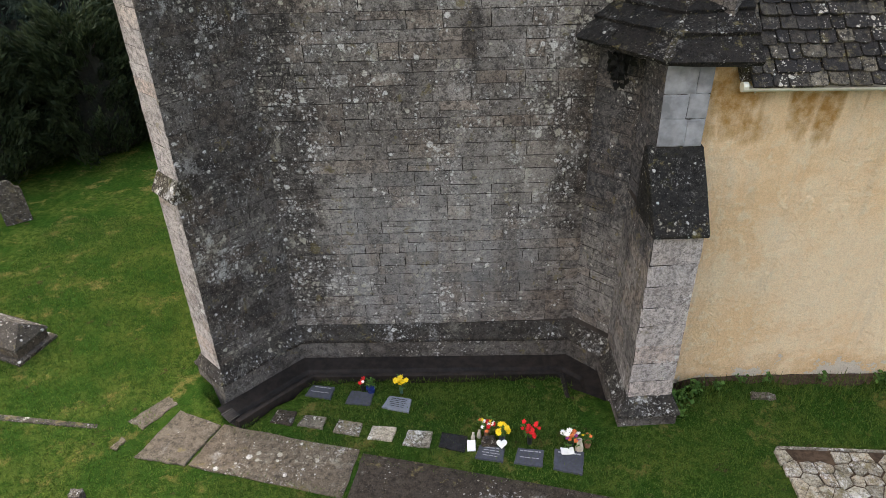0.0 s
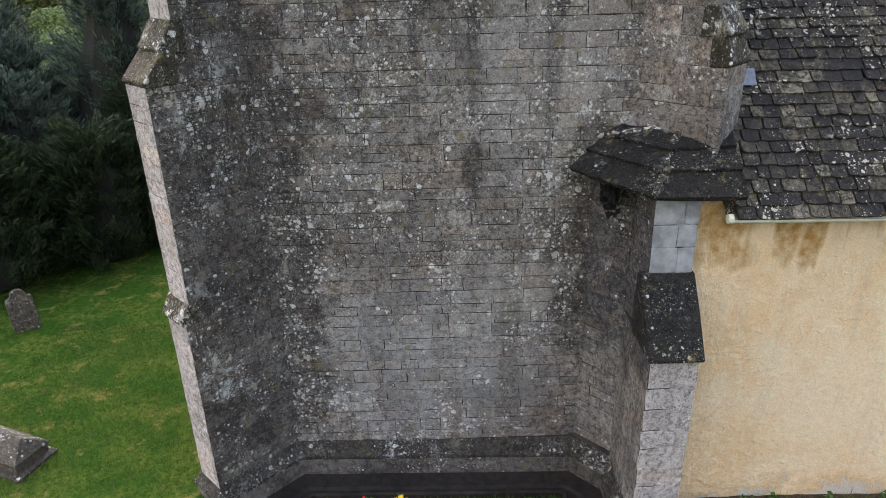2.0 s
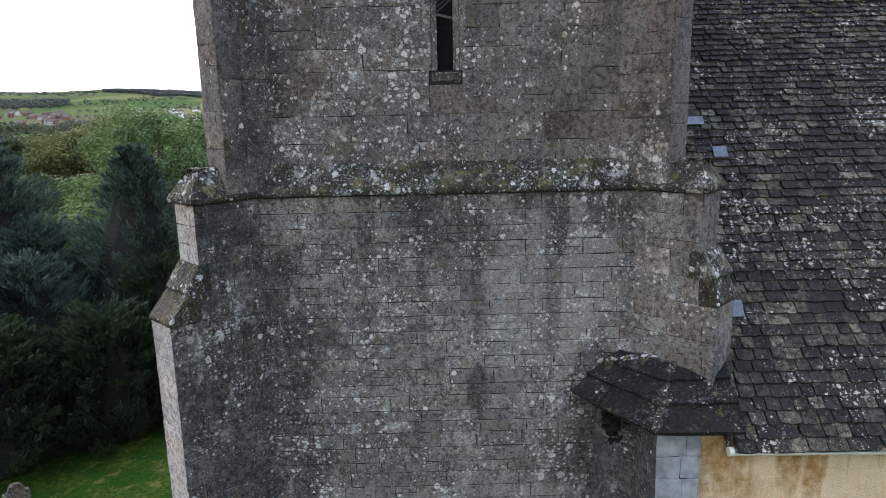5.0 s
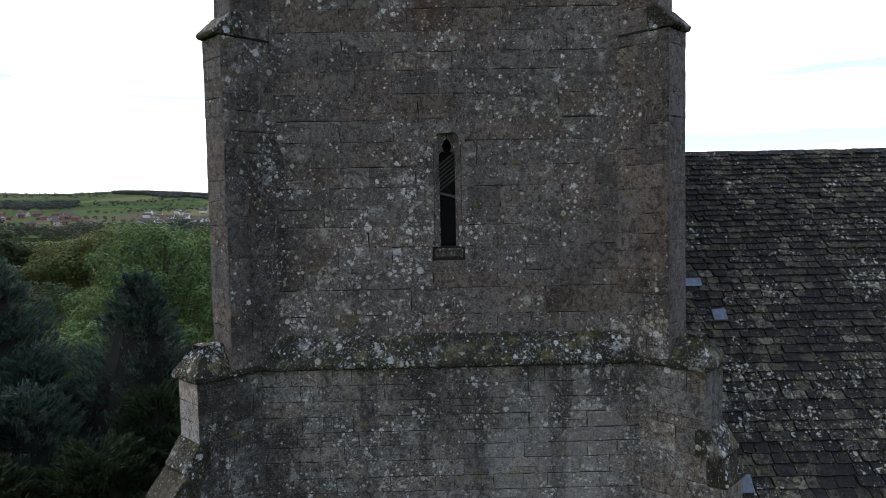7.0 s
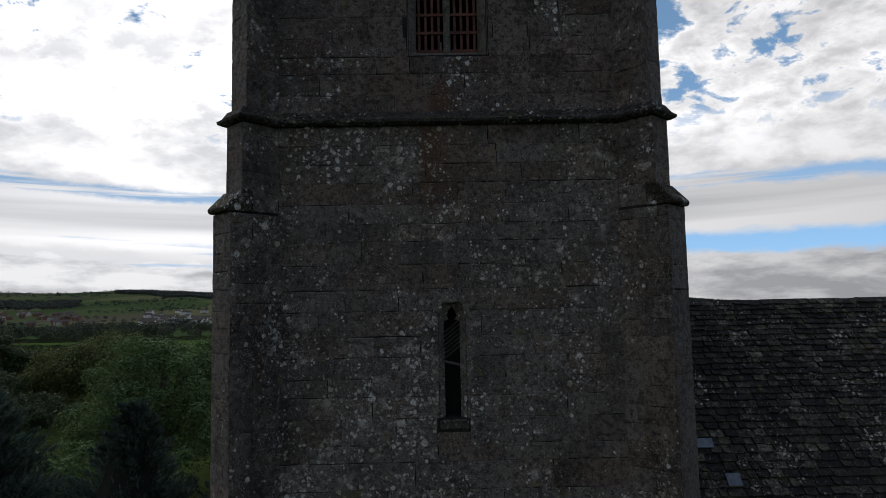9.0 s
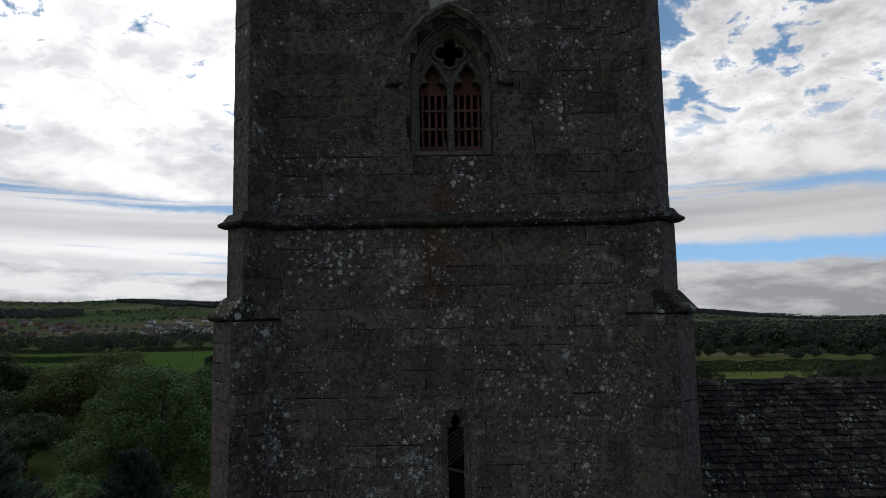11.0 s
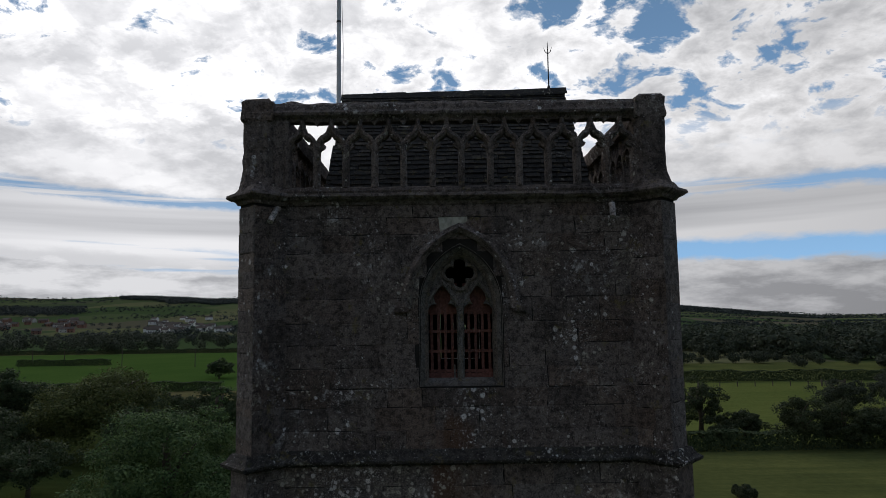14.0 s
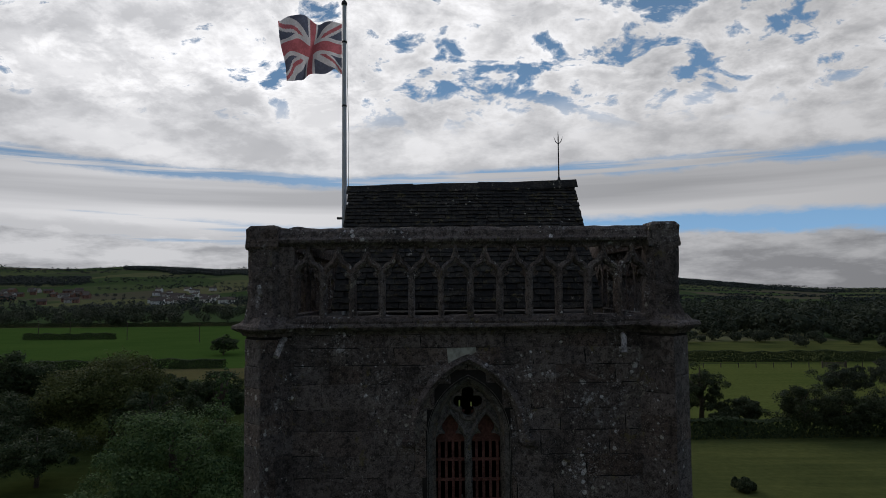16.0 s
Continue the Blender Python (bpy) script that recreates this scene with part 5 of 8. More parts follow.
build_slit()
build_belfry_window()
rear = thing("window_3", "boarded rear belfry opening with narrow bright slits", "window", kind="structure", at=(0.4, BACK - 0.5, 16.0))
plate([(-0.03, 16.01), (0.83, 16.01), (0.83, 17.39), (-0.03, 17.39)], [[(x, z0), (x + 0.035, z0), (x + 0.035, z1), (x, z1)] for x, z0, z1 in ((0.07, 16.66, 16.77), (0.235, 16.62, 16.80), (0.50, 16.66, 16.76), (0.69, 16.60, 16.69))], BACK - 0.52, BACK - 0.48).link("boarding", WOOD_RED, rear)
patch = Mesh().loft([[(BW - 0.29 + dx, Y_TOP - 0.022, 18.16), (BW - 0.05 + dx, Y_TOP - 0.022, 18.27), (BW + 0.12, Y_TOP - 0.022, 18.38), (BW + 0.12, Y_TOP - 0.022, 18.44), (BW - 0.31, Y_TOP - 0.022, 18.44)] if dx == 0 else
                     [(BW - 0.29, Y_TOP + 0.01, 18.16), (BW - 0.05, Y_TOP + 0.01, 18.27), (BW + 0.12, Y_TOP + 0.01, 18.38), (BW + 0.12, Y_TOP + 0.01, 18.44), (BW - 0.31, Y_TOP + 0.01, 18.44)] for dx in (0, 1)])
PALE_PATCH = simple("pale_mortar_repair", (0.33, 0.32, 0.27), 0.9, 0.3, 12.0, 0.4)
patch = patch.link("stone_repair", PALE_PATCH, rough=0.01)
tagged(patch, "pale cement repair patch above the belfry window", "repair patch")
for x in (-2.46, 2.55):
    sp = thing("waterspout", "short grey stone waterspout below the parapet string", "waterspout", "waterspouts", at=(x, Y_TOP, 18.55))
    Mesh().tube([(x + 0.03, Y_TOP + 0.1, 18.62), (x, Y_TOP - 0.14, 18.58), (x - 0.05, Y_TOP - 0.34, 18.36)], 0.045, 10).link("pipe", STONE_PALE, sp)


# ---- parapet ----
def ogee(cx, half, spring, apex, seg=7):
    """Half of an ogee arch from the springing to the finial."""
    pts = []
    for i in range(seg + 1):
        k = i / seg
        x = half * (1 - k)
        if k < 0.55:
            a = k / 0.55
            z = spring + (apex - spring) * 0.52 * math.sin(a * math.pi / 2)
        else:
            a = (k - 0.55) / 0.45
            z = spring + (apex - spring) * (0.52 + 0.48 * a * a)
        pts.append((x, z))
    return [(cx + x, z) for x, z in pts], [(cx - x, z) for x, z in pts]


def build_parapet_side(name, n, pitch, front):
    """Pierced parapet along x, centred on 0, its outer face at y = 0; stands on z = 0."""
    half = n * pitch / 2
    ob = thing(name, "blackened pierced stone parapet of ogee-headed openings", "parapet", "parapet sides")
    Mesh().loft([[(x, y, z) for y, z in ((0.24, -0.08), (-0.02, -0.08), (-0.03, -0.02), (0.0, 0.03), (0.05, 0.055), (0.24, 0.055))] for x in np.linspace(-half - 0.24, half + 0.02, 40)]).link("sill", STONE_TOP, ob, rough=0.012)
    for x0, x1 in ((-half - 0.24, -half + 0.02), (half - 0.02, half + 0.12)):
        Mesh().box(x0, x1, 0.03, 0.22, 0.0, 1.10).link("end_block", STONE_TOP, ob, bevel=0.015, rough=0.008)
    rail = Mesh().loft([[(x, y, z) for y, z in ((0.24, 1.07), (0.06, 1.07), (0.03, 1.12), (-0.02, 1.16), (-0.03, 1.20), (0.0, 1.24), (0.02, 1.32 + 0.03 * noise.noise(Vector((x * 2.3, 0, 5)))), (0.08, 1.38 + 0.035 * noise.noise(Vector((x * 2.9, 4, 5)))), (0.20, 1.39 + 0.03 * noise.noise(Vector((x * 2.6, 8, 5)))), (0.27, 1.30), (0.27, 1.2))] for x in np.linspace(-half - 0.20, half + 0.10, 90)])
    rail.link("coping", STONE_TOP, ob, "crumbling stone coping", rough=0.016)
    prof = 0.048
    mm = Mesh().loft([[(-w, 0.02, z), (-w * 0.4, -0.012, z), (w * 0.4, -0.012, z), (w, 0.02, z), (w, 0.17, z), (-w, 0.17, z)] for z, w in ((0.04, prof), (0.58, prof), (0.68, prof * 1.25), (0.76, prof * 0.6))])
    first = mm.link("mullion", STONE_TOP, ob)
    first.location.x = -half
    for k in range(1, n + 1):
        o = first.copy()
        scene.collection.objects.link(o)
        o.location.x = -half + k * pitch
    arch = Mesh()
    for line in ogee(0, pitch / 2, 0.66, 0.98):
        loops = []
        for i, (x, z) in enumerate(line):
            q = line[min(i + 1, len(line) - 1)]
            p = line[max(i - 1, 0)]
            t = Vector((q[0] - p[0], q[1] - p[1])).normalized()
            nx, nz = -t.y * 0.046, t.x * 0.046
            loops.append([(x - nx, 0.025, z - nz), (x, -0.012, z), (x + nx, 0.025, z + nz), (x + nx, 0.16, z + nz), (x - nx, 0.16, z - nz)])
        arch.loft(loops)
    arch.loft([[(-w, 0.02, z), (0, -0.012, z), (w, 0.02, z), (w, 0.16, z), (-w, 0.16, z)] for z, w in ((0.92, 0.055), (0.99, 0.036), (1.09, 0.03))])
    for s in (-1, 1):      # rounded cusps that make a trefoil of the head, and small eyelets above
        arch.loft([[(s * x, y, z) for x, z in ((pitch / 2 - 0.02, 0.60), (pitch / 2 - 0.075, 0.635), (pitch / 2 - 0.125, 0.665), (pitch / 2 - 0.135, 0.70), (pitch / 2 - 0.10, 0.715), (pitch / 2 - 0.085, 0.76), (pitch / 2 - 0.03, 0.76))] for y in (0.04, 0.14)])
        arch.loft([[(s * x, y, z) for x, z in ((0.125, 0.885), (0.10, 0.835), (0.068, 0.825), (0.055, 0.86), (0.075, 0.90))] for y in (0.05, 0.13)])
        arch.loft([[(s * x, y, z) for x, z in ((pitch / 2 - 0.06, 1.085), (pitch / 2, 1.085), (pitch / 2, 1.01))] for y in (0.05, 0.13)])
    first = arch.link("ogee_arch", STONE_TOP, ob)
    first.location.x = -half + pitch / 2
    for k in range(1, n):
        o = first.copy()
        scene.collection.objects.link(o)
        o.location.x = -half + (k + 0.5) * pitch
    return ob


Z_P = Z_S3 + 0.10
par = build_parapet_side("parapet", 12, 0.44, True)
par.location = (0.31, Y_TOP - 0.10, Z_P)
par_l = copy_thing(par, Matrix.Translation((X0 - HALF_TOP - 0.06, (Y_TOP + BACK) / 2 - 0.05, Z_P)) @ Matrix.Rotation(radians(-90), 4, "Z"))
par_r = copy_thing(par, Matrix.Translation((X0 + HALF_TOP + 0.10, (Y_TOP + BACK) / 2 - 0.05, Z_P)) @ Matrix.Rotation(radians(90), 4, "Z"))
par_b = copy_thing(par, Matrix.Translation((0.30, BACK + 0.02, Z_P)) @ Matrix.Rotation(radians(180), 4, "Z"))


def corner_pier(x0, x1, y0, y1):
    ob = thing("parapet_pier", "eroded black limestone corner pier of the parapet", "pier", "parapet piers", at=((x0 + x1) / 2, (y0 + y1) / 2, Z_P))
    ch = 0.08
    m = Mesh()
    loops = []
    for i, z in enumerate(np.linspace(Z_P - 0.05, Z_P + 1.38, 12)):
        g = 0.06 * max(0.0, 1 - i / 2.5) + 0.012 * noise.noise(Vector((x0, i * 0.9, 2)))
        loops.append([(x, y, z) for x, y in ((x0 - g + ch, y0 - g), (x1 + g - ch, y0 - g), (x1 + g, y0 - g + ch), (x1 + g, y1 + g - ch), (x1 + g - ch, y1 + g), (x0 - g + ch, y1 + g), (x0 - g, y1 + g - ch), (x0 - g, y0 - g + ch))])
    m.loft(loops).link("shaft", STONE_TOP, ob, rough=0.022)
    cap = [[(x, y, Z_P + z) for x, y in ((x0 - g, y0 - g), (x1 + g, y0 - g), (x1 + g, y1 + g), (x0 - g, y1 + g))] for z, g in ((1.06, 0.0), (1.10, 0.012), (1.18, 0.012), (1.24, 0.004), (1.36, 0.004), (1.42, -0.05))]
    Mesh().loft(cap).link("cap", STONE_TOP, ob, "weathered moulded cap", rough=0.025)


for x0, x1 in ((X0 - HALF_TOP - 0.33, X0 - HALF_TOP + 0.12), (X0 + HALF_TOP - 0.18, X0 + HALF_TOP + 0.27)):
    for y0, y1 in ((Y_TOP - 0.17, Y_TOP + 0.30), (BACK - 0.30, BACK + 0.17)):
        corner_pier(x0, x1, y0, y1)

# ---- saddleback roof on the tower ----
RX0, RX1, RY, RZ, RYF = -1.88, 2.44, 12.55, 21.28, 10.45


def slated_slope(parent, x0, x1, y0, z0, y1, z1, row, width, mat, name, limit, seed, thick=0.022, x0f=None, keep=None):
    """Overlapping stone slates on a slope that rises from (y0, z0) to (y1, z1)."""
    r = random.Random(seed)
    run = math.hypot(y1 - y0, z1 - z0)
    uy, uz = (y1 - y0) / run, (z1 - z0) / run
    ny, nz = -uz, uy
    if ny * (y1 - y0) > 0:
        ny, nz = uz, -uy
    if nz < 0:
        ny, nz = -ny, -nz
    units = []
    for k in range(8):
        q = random.Random(k)
        j = lambda s: q.uniform(-s, s)
        base = [(-0.5 + j(0.02), 0 + j(0.05)), (-0.17, j(0.05)), (0.17, j(0.05)), (0.5 + j(0.02), j(0.05)), (0.5 + j(0.02), 1.35), (-0.5 + j(0.02), 1.35)]
        if q.random() < 0.4:
            base[0] = (base[0][0] + 0.05, base[0][1] + 0.09)
        if q.random() < 0.4:
            base[3] = (base[3][0] - 0.05, base[3][1] + 0.09)
        lo = [(x, s, 0.0) for x, s in base]
        hi = [(x * 0.985, s + (0.012 if s < 0.5 else 0), 1.0 + j(0.25)) for x, s in base]
        f = [(6, 7, 8, 9, 10, 11)] + [(i, (i + 1) % 6, 6 + (i + 1) % 6, 6 + i) for i in range(6)]
        me = bpy.data.meshes.new(name)
        me.from_pydata([(x, s, h) for x, s, h in lo + hi], [], f)
        me.materials.append(mat)
        units.append((me, np.array(lo + hi), f))
    recs = []
    s, k = 0.0, 0
    while s < run - 0.02:
        rh = row * (1.18 - 0.42 * s / run) * r.uniform(0.94, 1.06)
        x = (x0f(s / run) if x0f else x0) - r.uniform(0, width)
        xa = x0f(s / run) if x0f else x0
        while x < x1:
            w = width * r.uniform(0.65, 1.4) * (1.12 - 0.3 * s / run)
            a, b = max(x, xa), min(x + w, x1)
            if b - a > 0.04:
                recs.append(((a + b) / 2, s - r.uniform(0.0, 0.014), b - a - 0.006, rh, r.uniform(-0.014, 0.014), r.uniform(0.02, 0.032) * thick / 0.022, r.randrange(8), r.uniform(-0.025, 0.025)))
            x += w
        s += rh
        k += 1
    if keep:
        recs.sort(key=keep)
    V, F, off = [], [], 0
    inv = Matrix.Translation(parent.location).inverted()
    for i, (cx, s, w, rh, tilt, th, k, rot) in enumerate(recs):
        org = Vector((cx, y0 + uy * s + ny * 0.004, z0 + uz * s + nz * 0.004))
        fr = Matrix(((1, 0, 0, org.x), (0, uy, ny, org.y), (0, uz, nz, org.z), (0, 0, 0, 1)))
        m = fr @ Matrix.Rotation(rot, 4, "Z") @ Matrix.Rotation(-(th * 1.1) / rh + tilt, 4, "X") @ Matrix.Translation((0, 0, th * 1.25)) @ Matrix.Diagonal((w, rh, th, 1))
        if i < limit:
            ob = bpy.data.objects.new(name, units[k][0])
            scene.collection.objects.link(ob)
            ob.parent, ob.matrix_parent_inverse, ob.matrix_basis = parent, inv, m
        else:
            a = units[k][1]
            M = np.array(m)
            V.append(a @ M[:3, :3].T + M[:3, 3])
            F += [tuple(q + off for q in f) for f in units[k][2]]
            off += len(a)
    if V:
        o = link_mesh("slates", np.concatenate(V), F, mat)
        tagged(o, kind="stuff")
        under(o, parent)


def tower_roof():
    ob = thing("tower_roof", "dark stone-slated saddleback roof behind the parapet", "roof", kind="structure", at=((RX0 + RX1) / 2, RY, Z_S3))
    zf = 18.98
    body = Mesh()
    for_x = [(RX0 + 0.02, RZ), (RX1 - 0.02, RZ + 0.08)]
    body.loft([[(x, RYF, zf), (x, 2 * RY - RYF, zf), (x, RY, z - 0.05)] for x, z in for_x])
    body.link("gable", MORTAR_TOP, ob)
    n = 7
    for k in range(n):
        a, b = RX0 - 0.03 + (RX1 - RX0 + 0.06) * k / n, RX0 - 0.03 + (RX1 - RX0 + 0.06) * (k + 1) / n + 0.006
        za, zb = RZ + 0.08 * k / n + 0.01 * math.sin(k * 2.1), RZ + 0.08 * (k + 1) / n + 0.01 * math.sin(k * 1.3)
        Mesh().loft([[(x, RY - 0.17, z - 0.16), (x, RY - 0.15, z - 0.12), (x, RY - 0.03, z + 0.015), (x, RY + 0.03, z + 0.015), (x, RY + 0.15, z - 0.12), (x, RY + 0.17, z - 0.16), (x, RY, z - 0.05)] for x, z in ((a, za), (b, zb))]).link("ridge_stone", SLATE_TOWER, ob, rough=0.006)
    return ob


troof = tower_roof()
flat = Mesh().box(X0 - HALF_TOP + 0.1, X0 + HALF_TOP - 0.1, Y_TOP + 0.12, BACK - 0.15, Z_S3 - 0.02, Z_S3 + 0.06).link("tower_gutter", DARK)
tagged(flat, "black tarred gutter floor behind the tower parapet", "gutter", kind="structure")

# ---- flagpole, flag, finial ----
PX, PY = -2.03, 12.95


def flagpole():
    ob = thing("flagpole", "white painted flagpole with halyard beside the tower roof", "flagpole", at=(PX, PY, Z_S3))
    Mesh().lathe([(0.05, Z_S3 + 0.05), (0.05, 20.4), (0.044, 23.0), (0.038, 25.05)], (PX, PY, 0), 12).link("pole", POLE_WHITE, ob, smooth=False)
    for z in (22.95, 24.25):
        Mesh().lathe([(0.047, z), (0.05, z + 0.01), (0.05, z + 0.03), (0.047, z + 0.04)], (PX, PY, 0), 12).link("collar", IRON, ob)
    Mesh().lathe([(0.055, 25.03), (0.06, 25.06), (0.05, 25.10), (0.02, 25.12), (0.03, 25.16), (0.02, 25.2), (0.004, 25.24)], (PX, PY, 0), 12).link("truck", IRON, ob, "dark pole cap and pulley")
    Mesh().tube([(PX + 0.05, PY, 25.05), (PX + 0.06, PY, 23.5), (PX + 0.09, PY, 22.4), (PX + 0.08, PY, 21.4), (PX + 0.055, PY, 20.6)], 0.006, 5).link("halyard", WHITE, ob)
    Mesh().box(PX - 0.14, PX + 0.22, PY - 0.03, PY + 0.03, 20.70, 20.74).link("bracket", IRON, ob)


def flag():
    """A fluttering flag: blue field, white and red crosses."""
    ob = thing("flag", "fluttering faded red, white and blue union flag", "flag", at=(PX, PY, 24.0))
    nu, nv = 120, 72
    mats = [simple("flag_blue", (0.12, 0.13, 0.18), 0.8, 0.15, 20, 0.1), simple("flag_white", (0.70, 0.68, 0.69), 0.8, 0.1, 20, 0.1), simple("flag_red", (0.50, 0.15, 0.17), 0.8, 0.15, 20, 0.1)]
    for m in mats:
        nt = m.node_tree
        bs = [q for q in nt.nodes if q.type == "BSDF_PRINCIPLED"][0]
        out = [q for q in nt.nodes if q.type == "OUTPUT_MATERIAL"][0]
        tr = nt.nodes.new("ShaderNodeBsdfTranslucent")
        nt.links.new(bs.inputs["Base Color"].links[0].from_socket, tr.inputs["Color"])
        mx = nt.nodes.new("ShaderNodeMixShader")
        mx.inputs[0].default_value = 0.65
        nt.links.new(bs.outputs[0], mx.inputs[1])
        nt.links.new(tr.outputs[0], mx.inputs[2])
        nt.links.new(mx.outputs[0], out.inputs["Surface"])
    v, f, idx = [], [], []
    for j in range(nv + 1):
        for i in range(nu + 1):
            u, w = i / nu, j / nv
            x = -1.17 * u + 0.09 * math.sin(u * 8 + w * 3) * u + 0.10 * u * u * (1 - w)
            fold = math.exp(-((u - 0.26 + 0.1 * (1 - w)) / 0.11) ** 2) * (1 - w)
            z = 0.02 + (w - 0.5) * (1.05 - 0.03 * u) + 0.03 * math.sin(u * 9 + 1.0) * u + 0.10 * u * (w - 0.35) + 0.18 * fold * (1 - w) ** 1.2 - 0.24 * u * u * (1 - w)
            y = 0.17 * math.sin(u * 11 + w * 3.5) * min(1, u * 3) - 0.30 * u + 0.12 * fold + 0.05 * math.sin(u * 23 - w * 9) * u
            v.append((PX - 0.05 + x, PY + y, 24.10 + z))
    for j in range(nv):
        for i in range(nu):
            a = j * (nu + 1) + i
            f.append((a, a + 1, a + nu + 2, a + nu + 1))
            U, W = ((i + 0.5) / nu - 0.5) * 2, ((j + 0.5) / nv - 0.5)
            d1, d2 = abs(W - U * 0.5) * 0.894, abs(W + U * 0.5) * 0.894
            c = 0
            if min(d1, d2) < 0.115:
                c = 1
            side1 = (W - U * 0.5) * (1 if U > 0 else -1)
            side2 = (W + U * 0.5) * (1 if U < 0 else -1)
            if -0.065 < side1 * 0.894 < 0.0 or -0.065 < side2 * 0.894 < 0.0:
                c = 2
            if abs(W) < 0.165 or abs(U) < 0.165:
                c = 1
            if abs(W) < 0.10 or abs(U) < 0.10:
                c = 2
            idx.append(c)
    under(link_mesh("cloth", v, f, mats, True, idx), ob)


def finial():
    ob = thing("finial", "thin black iron finial rod with three prongs on the roof ridge", "finial", at=(2.15, RY, RZ))
    Mesh().lathe([(0.03, 21.30), (0.03, 21.40), (0.013, 21.44), (0.011, 22.20), (0.002, 22.34)], (2.15, RY, 0), 8).link("rod", IRON, ob)
    for s in (-1, 1):
        Mesh().tube([(2.15, RY, 22.08), (2.15 + s * 0.05, RY, 22.12), (2.15 + s * 0.085, RY, 22.22)], [0.009, 0.008, 0.002], 6).link("prong", IRON, ob)


flagpole()
flag()
finial()

# ---- nave ----
NY, NX0, NX1 = 8.52, 3.55, 30.0
EZ, EY = 5.16, 8.36
RIDGE_Y, RIDGE_Z = 13.95, 12.03
nave_wall = Mesh().box(NX0, NX1, NY, NY + 0.7, -0.6, EZ + 0.25)
nave_wall.box(NX1 - 0.7, NX1, NY + 0.7, 19.3, -0.6, EZ + 0.2)
nave_wall.box(NX0 + 0.3, NX1, 19.3, 20.0, -0.6, EZ + 0.2)
nave_wall = nave_wall.link("nave_wall", CREAM)
tagged(nave_wall, "cream limewashed rendered nave wall with ochre water stains", "wall", kind="structure")
nave_roof = thing("nave_roof", "steep mossy stone-slated nave roof with mixed grey and buff slates", "roof", kind="structure", at=(10, 11, EZ))
Mesh().loft([[(x, EY - 0.02, EZ - 0.02), (x, RIDGE_Y, RIDGE_Z - 0.03), (x, 2 * RIDGE_Y - EY, EZ - 0.02), (x, RIDGE_Y, RIDGE_Z - 0.30)] for x in (4.20, NX1)]).link("roof_deck", MORTAR_TOP, nave_roof)
for k in range(26):
    a = 3.2 + k * 0.52
    z = RIDGE_Z + 0.012 * math.sin(k * 1.7)
    Mesh().loft([[(x, RIDGE_Y - 0.17, z - 0.15), (x, RIDGE_Y - 0.15, z - 0.09), (x, RIDGE_Y - 0.03, z + 0.06), (x, RIDGE_Y + 0.03, z + 0.06), (x, RIDGE_Y + 0.15, z - 0.09), (x, RIDGE_Y + 0.17, z - 0.15), (x, RIDGE_Y, z - 0.02)] for x in (a, a + 0.505)]).link("ridge_stone", SLATE, nave_roof, rough=0.012)


def eaves_gutter():
    ob = thing("eaves_gutter", "cream plastic half-round eaves gutter along the slated roof", "gutter", at=(4.2, EY, EZ))
    y, z, r = EY - 0.05, EZ - 0.04, 0.06
    tilt = lambda x: z - 0.018 * (x - 4.1)
    m = Mesh()
    loops = []
    for x in np.linspace(4.08, 16, 24):
        lp = [(x, y + r * math.cos(a), tilt(x) + r * math.sin(a)) for a in np.linspace(math.pi, 2 * math.pi, 9)]
        lp += [(x, y + 0.8 * r * math.cos(a), tilt(x) + 0.8 * r * math.sin(a)) for a in np.linspace(2 * math.pi, math.pi, 9)]
        loops.append(lp)
    m.loft(loops).link("trough", PLASTIC, ob)
    Mesh().loft([[(x, y + 1.08 * r * math.cos(a), tilt(x) + 1.08 * r * math.sin(a) + (0.004 if 0 <= a <= math.pi else 0)) for a in np.linspace(0, 2 * math.pi, 14)[:-1]] for x in (4.03, 4.10)]).link("stop_end", PLASTIC, ob, "round stop end")
    for x in (4.22, 5.9, 7.6):
        Mesh().tube([(x, NY, tilt(x) - 0.02), (x, y + r, tilt(x) - 0.055), (x, y, tilt(x) - 0.075), (x, y - r, tilt(x) - 0.02)], 0.009, 5).link("bracket", PLASTIC, ob)


eaves_gutter()


def roof_point(x, y, lift=0.0):
    k = (RIDGE_Z - EZ) / (RIDGE_Y - EY)
    n = math.hypot(1, k)
    return Vector((x, y - lift * k / n, EZ + (y - EY) * k + lift / n))


for x, y, w, h in ((4.56, 9.64, 0.26, 0.17), (4.98, 11.47, 0.24, 0.14), (4.68, 11.90, 0.30, 0.11)):
    q = [roof_point(x + a * w / 2, y + b * h / 2, 0.125) for a, b in ((-1, -1), (1, -1), (1, 1), (-1, 1))]
    d = [p - roof_point(0, 0, 0.012) + roof_point(0, 0, 0) for p in q]
    Mesh().loft([d, q]).link("lead_patch", LEAD, nave_roof, "blue-grey lead patch between slates")
fil = Mesh()
loops = []
for t in np.linspace(0.02, 0.62, 26):
    y = EY - 0.06 + t * (RIDGE_Y - EY)
    x = 4.13 - 0.5 * t
    c = roof_point(x, y, 0.04)
    loops.append([c + Vector((dx + 0.02 * math.sin(t * 70), 0, dz)) for dx, dz in ((-0.10, -0.10), (0.10, -0.06), (0.09 + 0.02 * math.sin(t * 53), 0.03), (0.0, 0.07), (-0.10, 0.05))])
fil.loft(loops).link("verge_fillet", STONE_CAP, nave_roof, "mossy mortar fillet at the verge", rough=0.02)


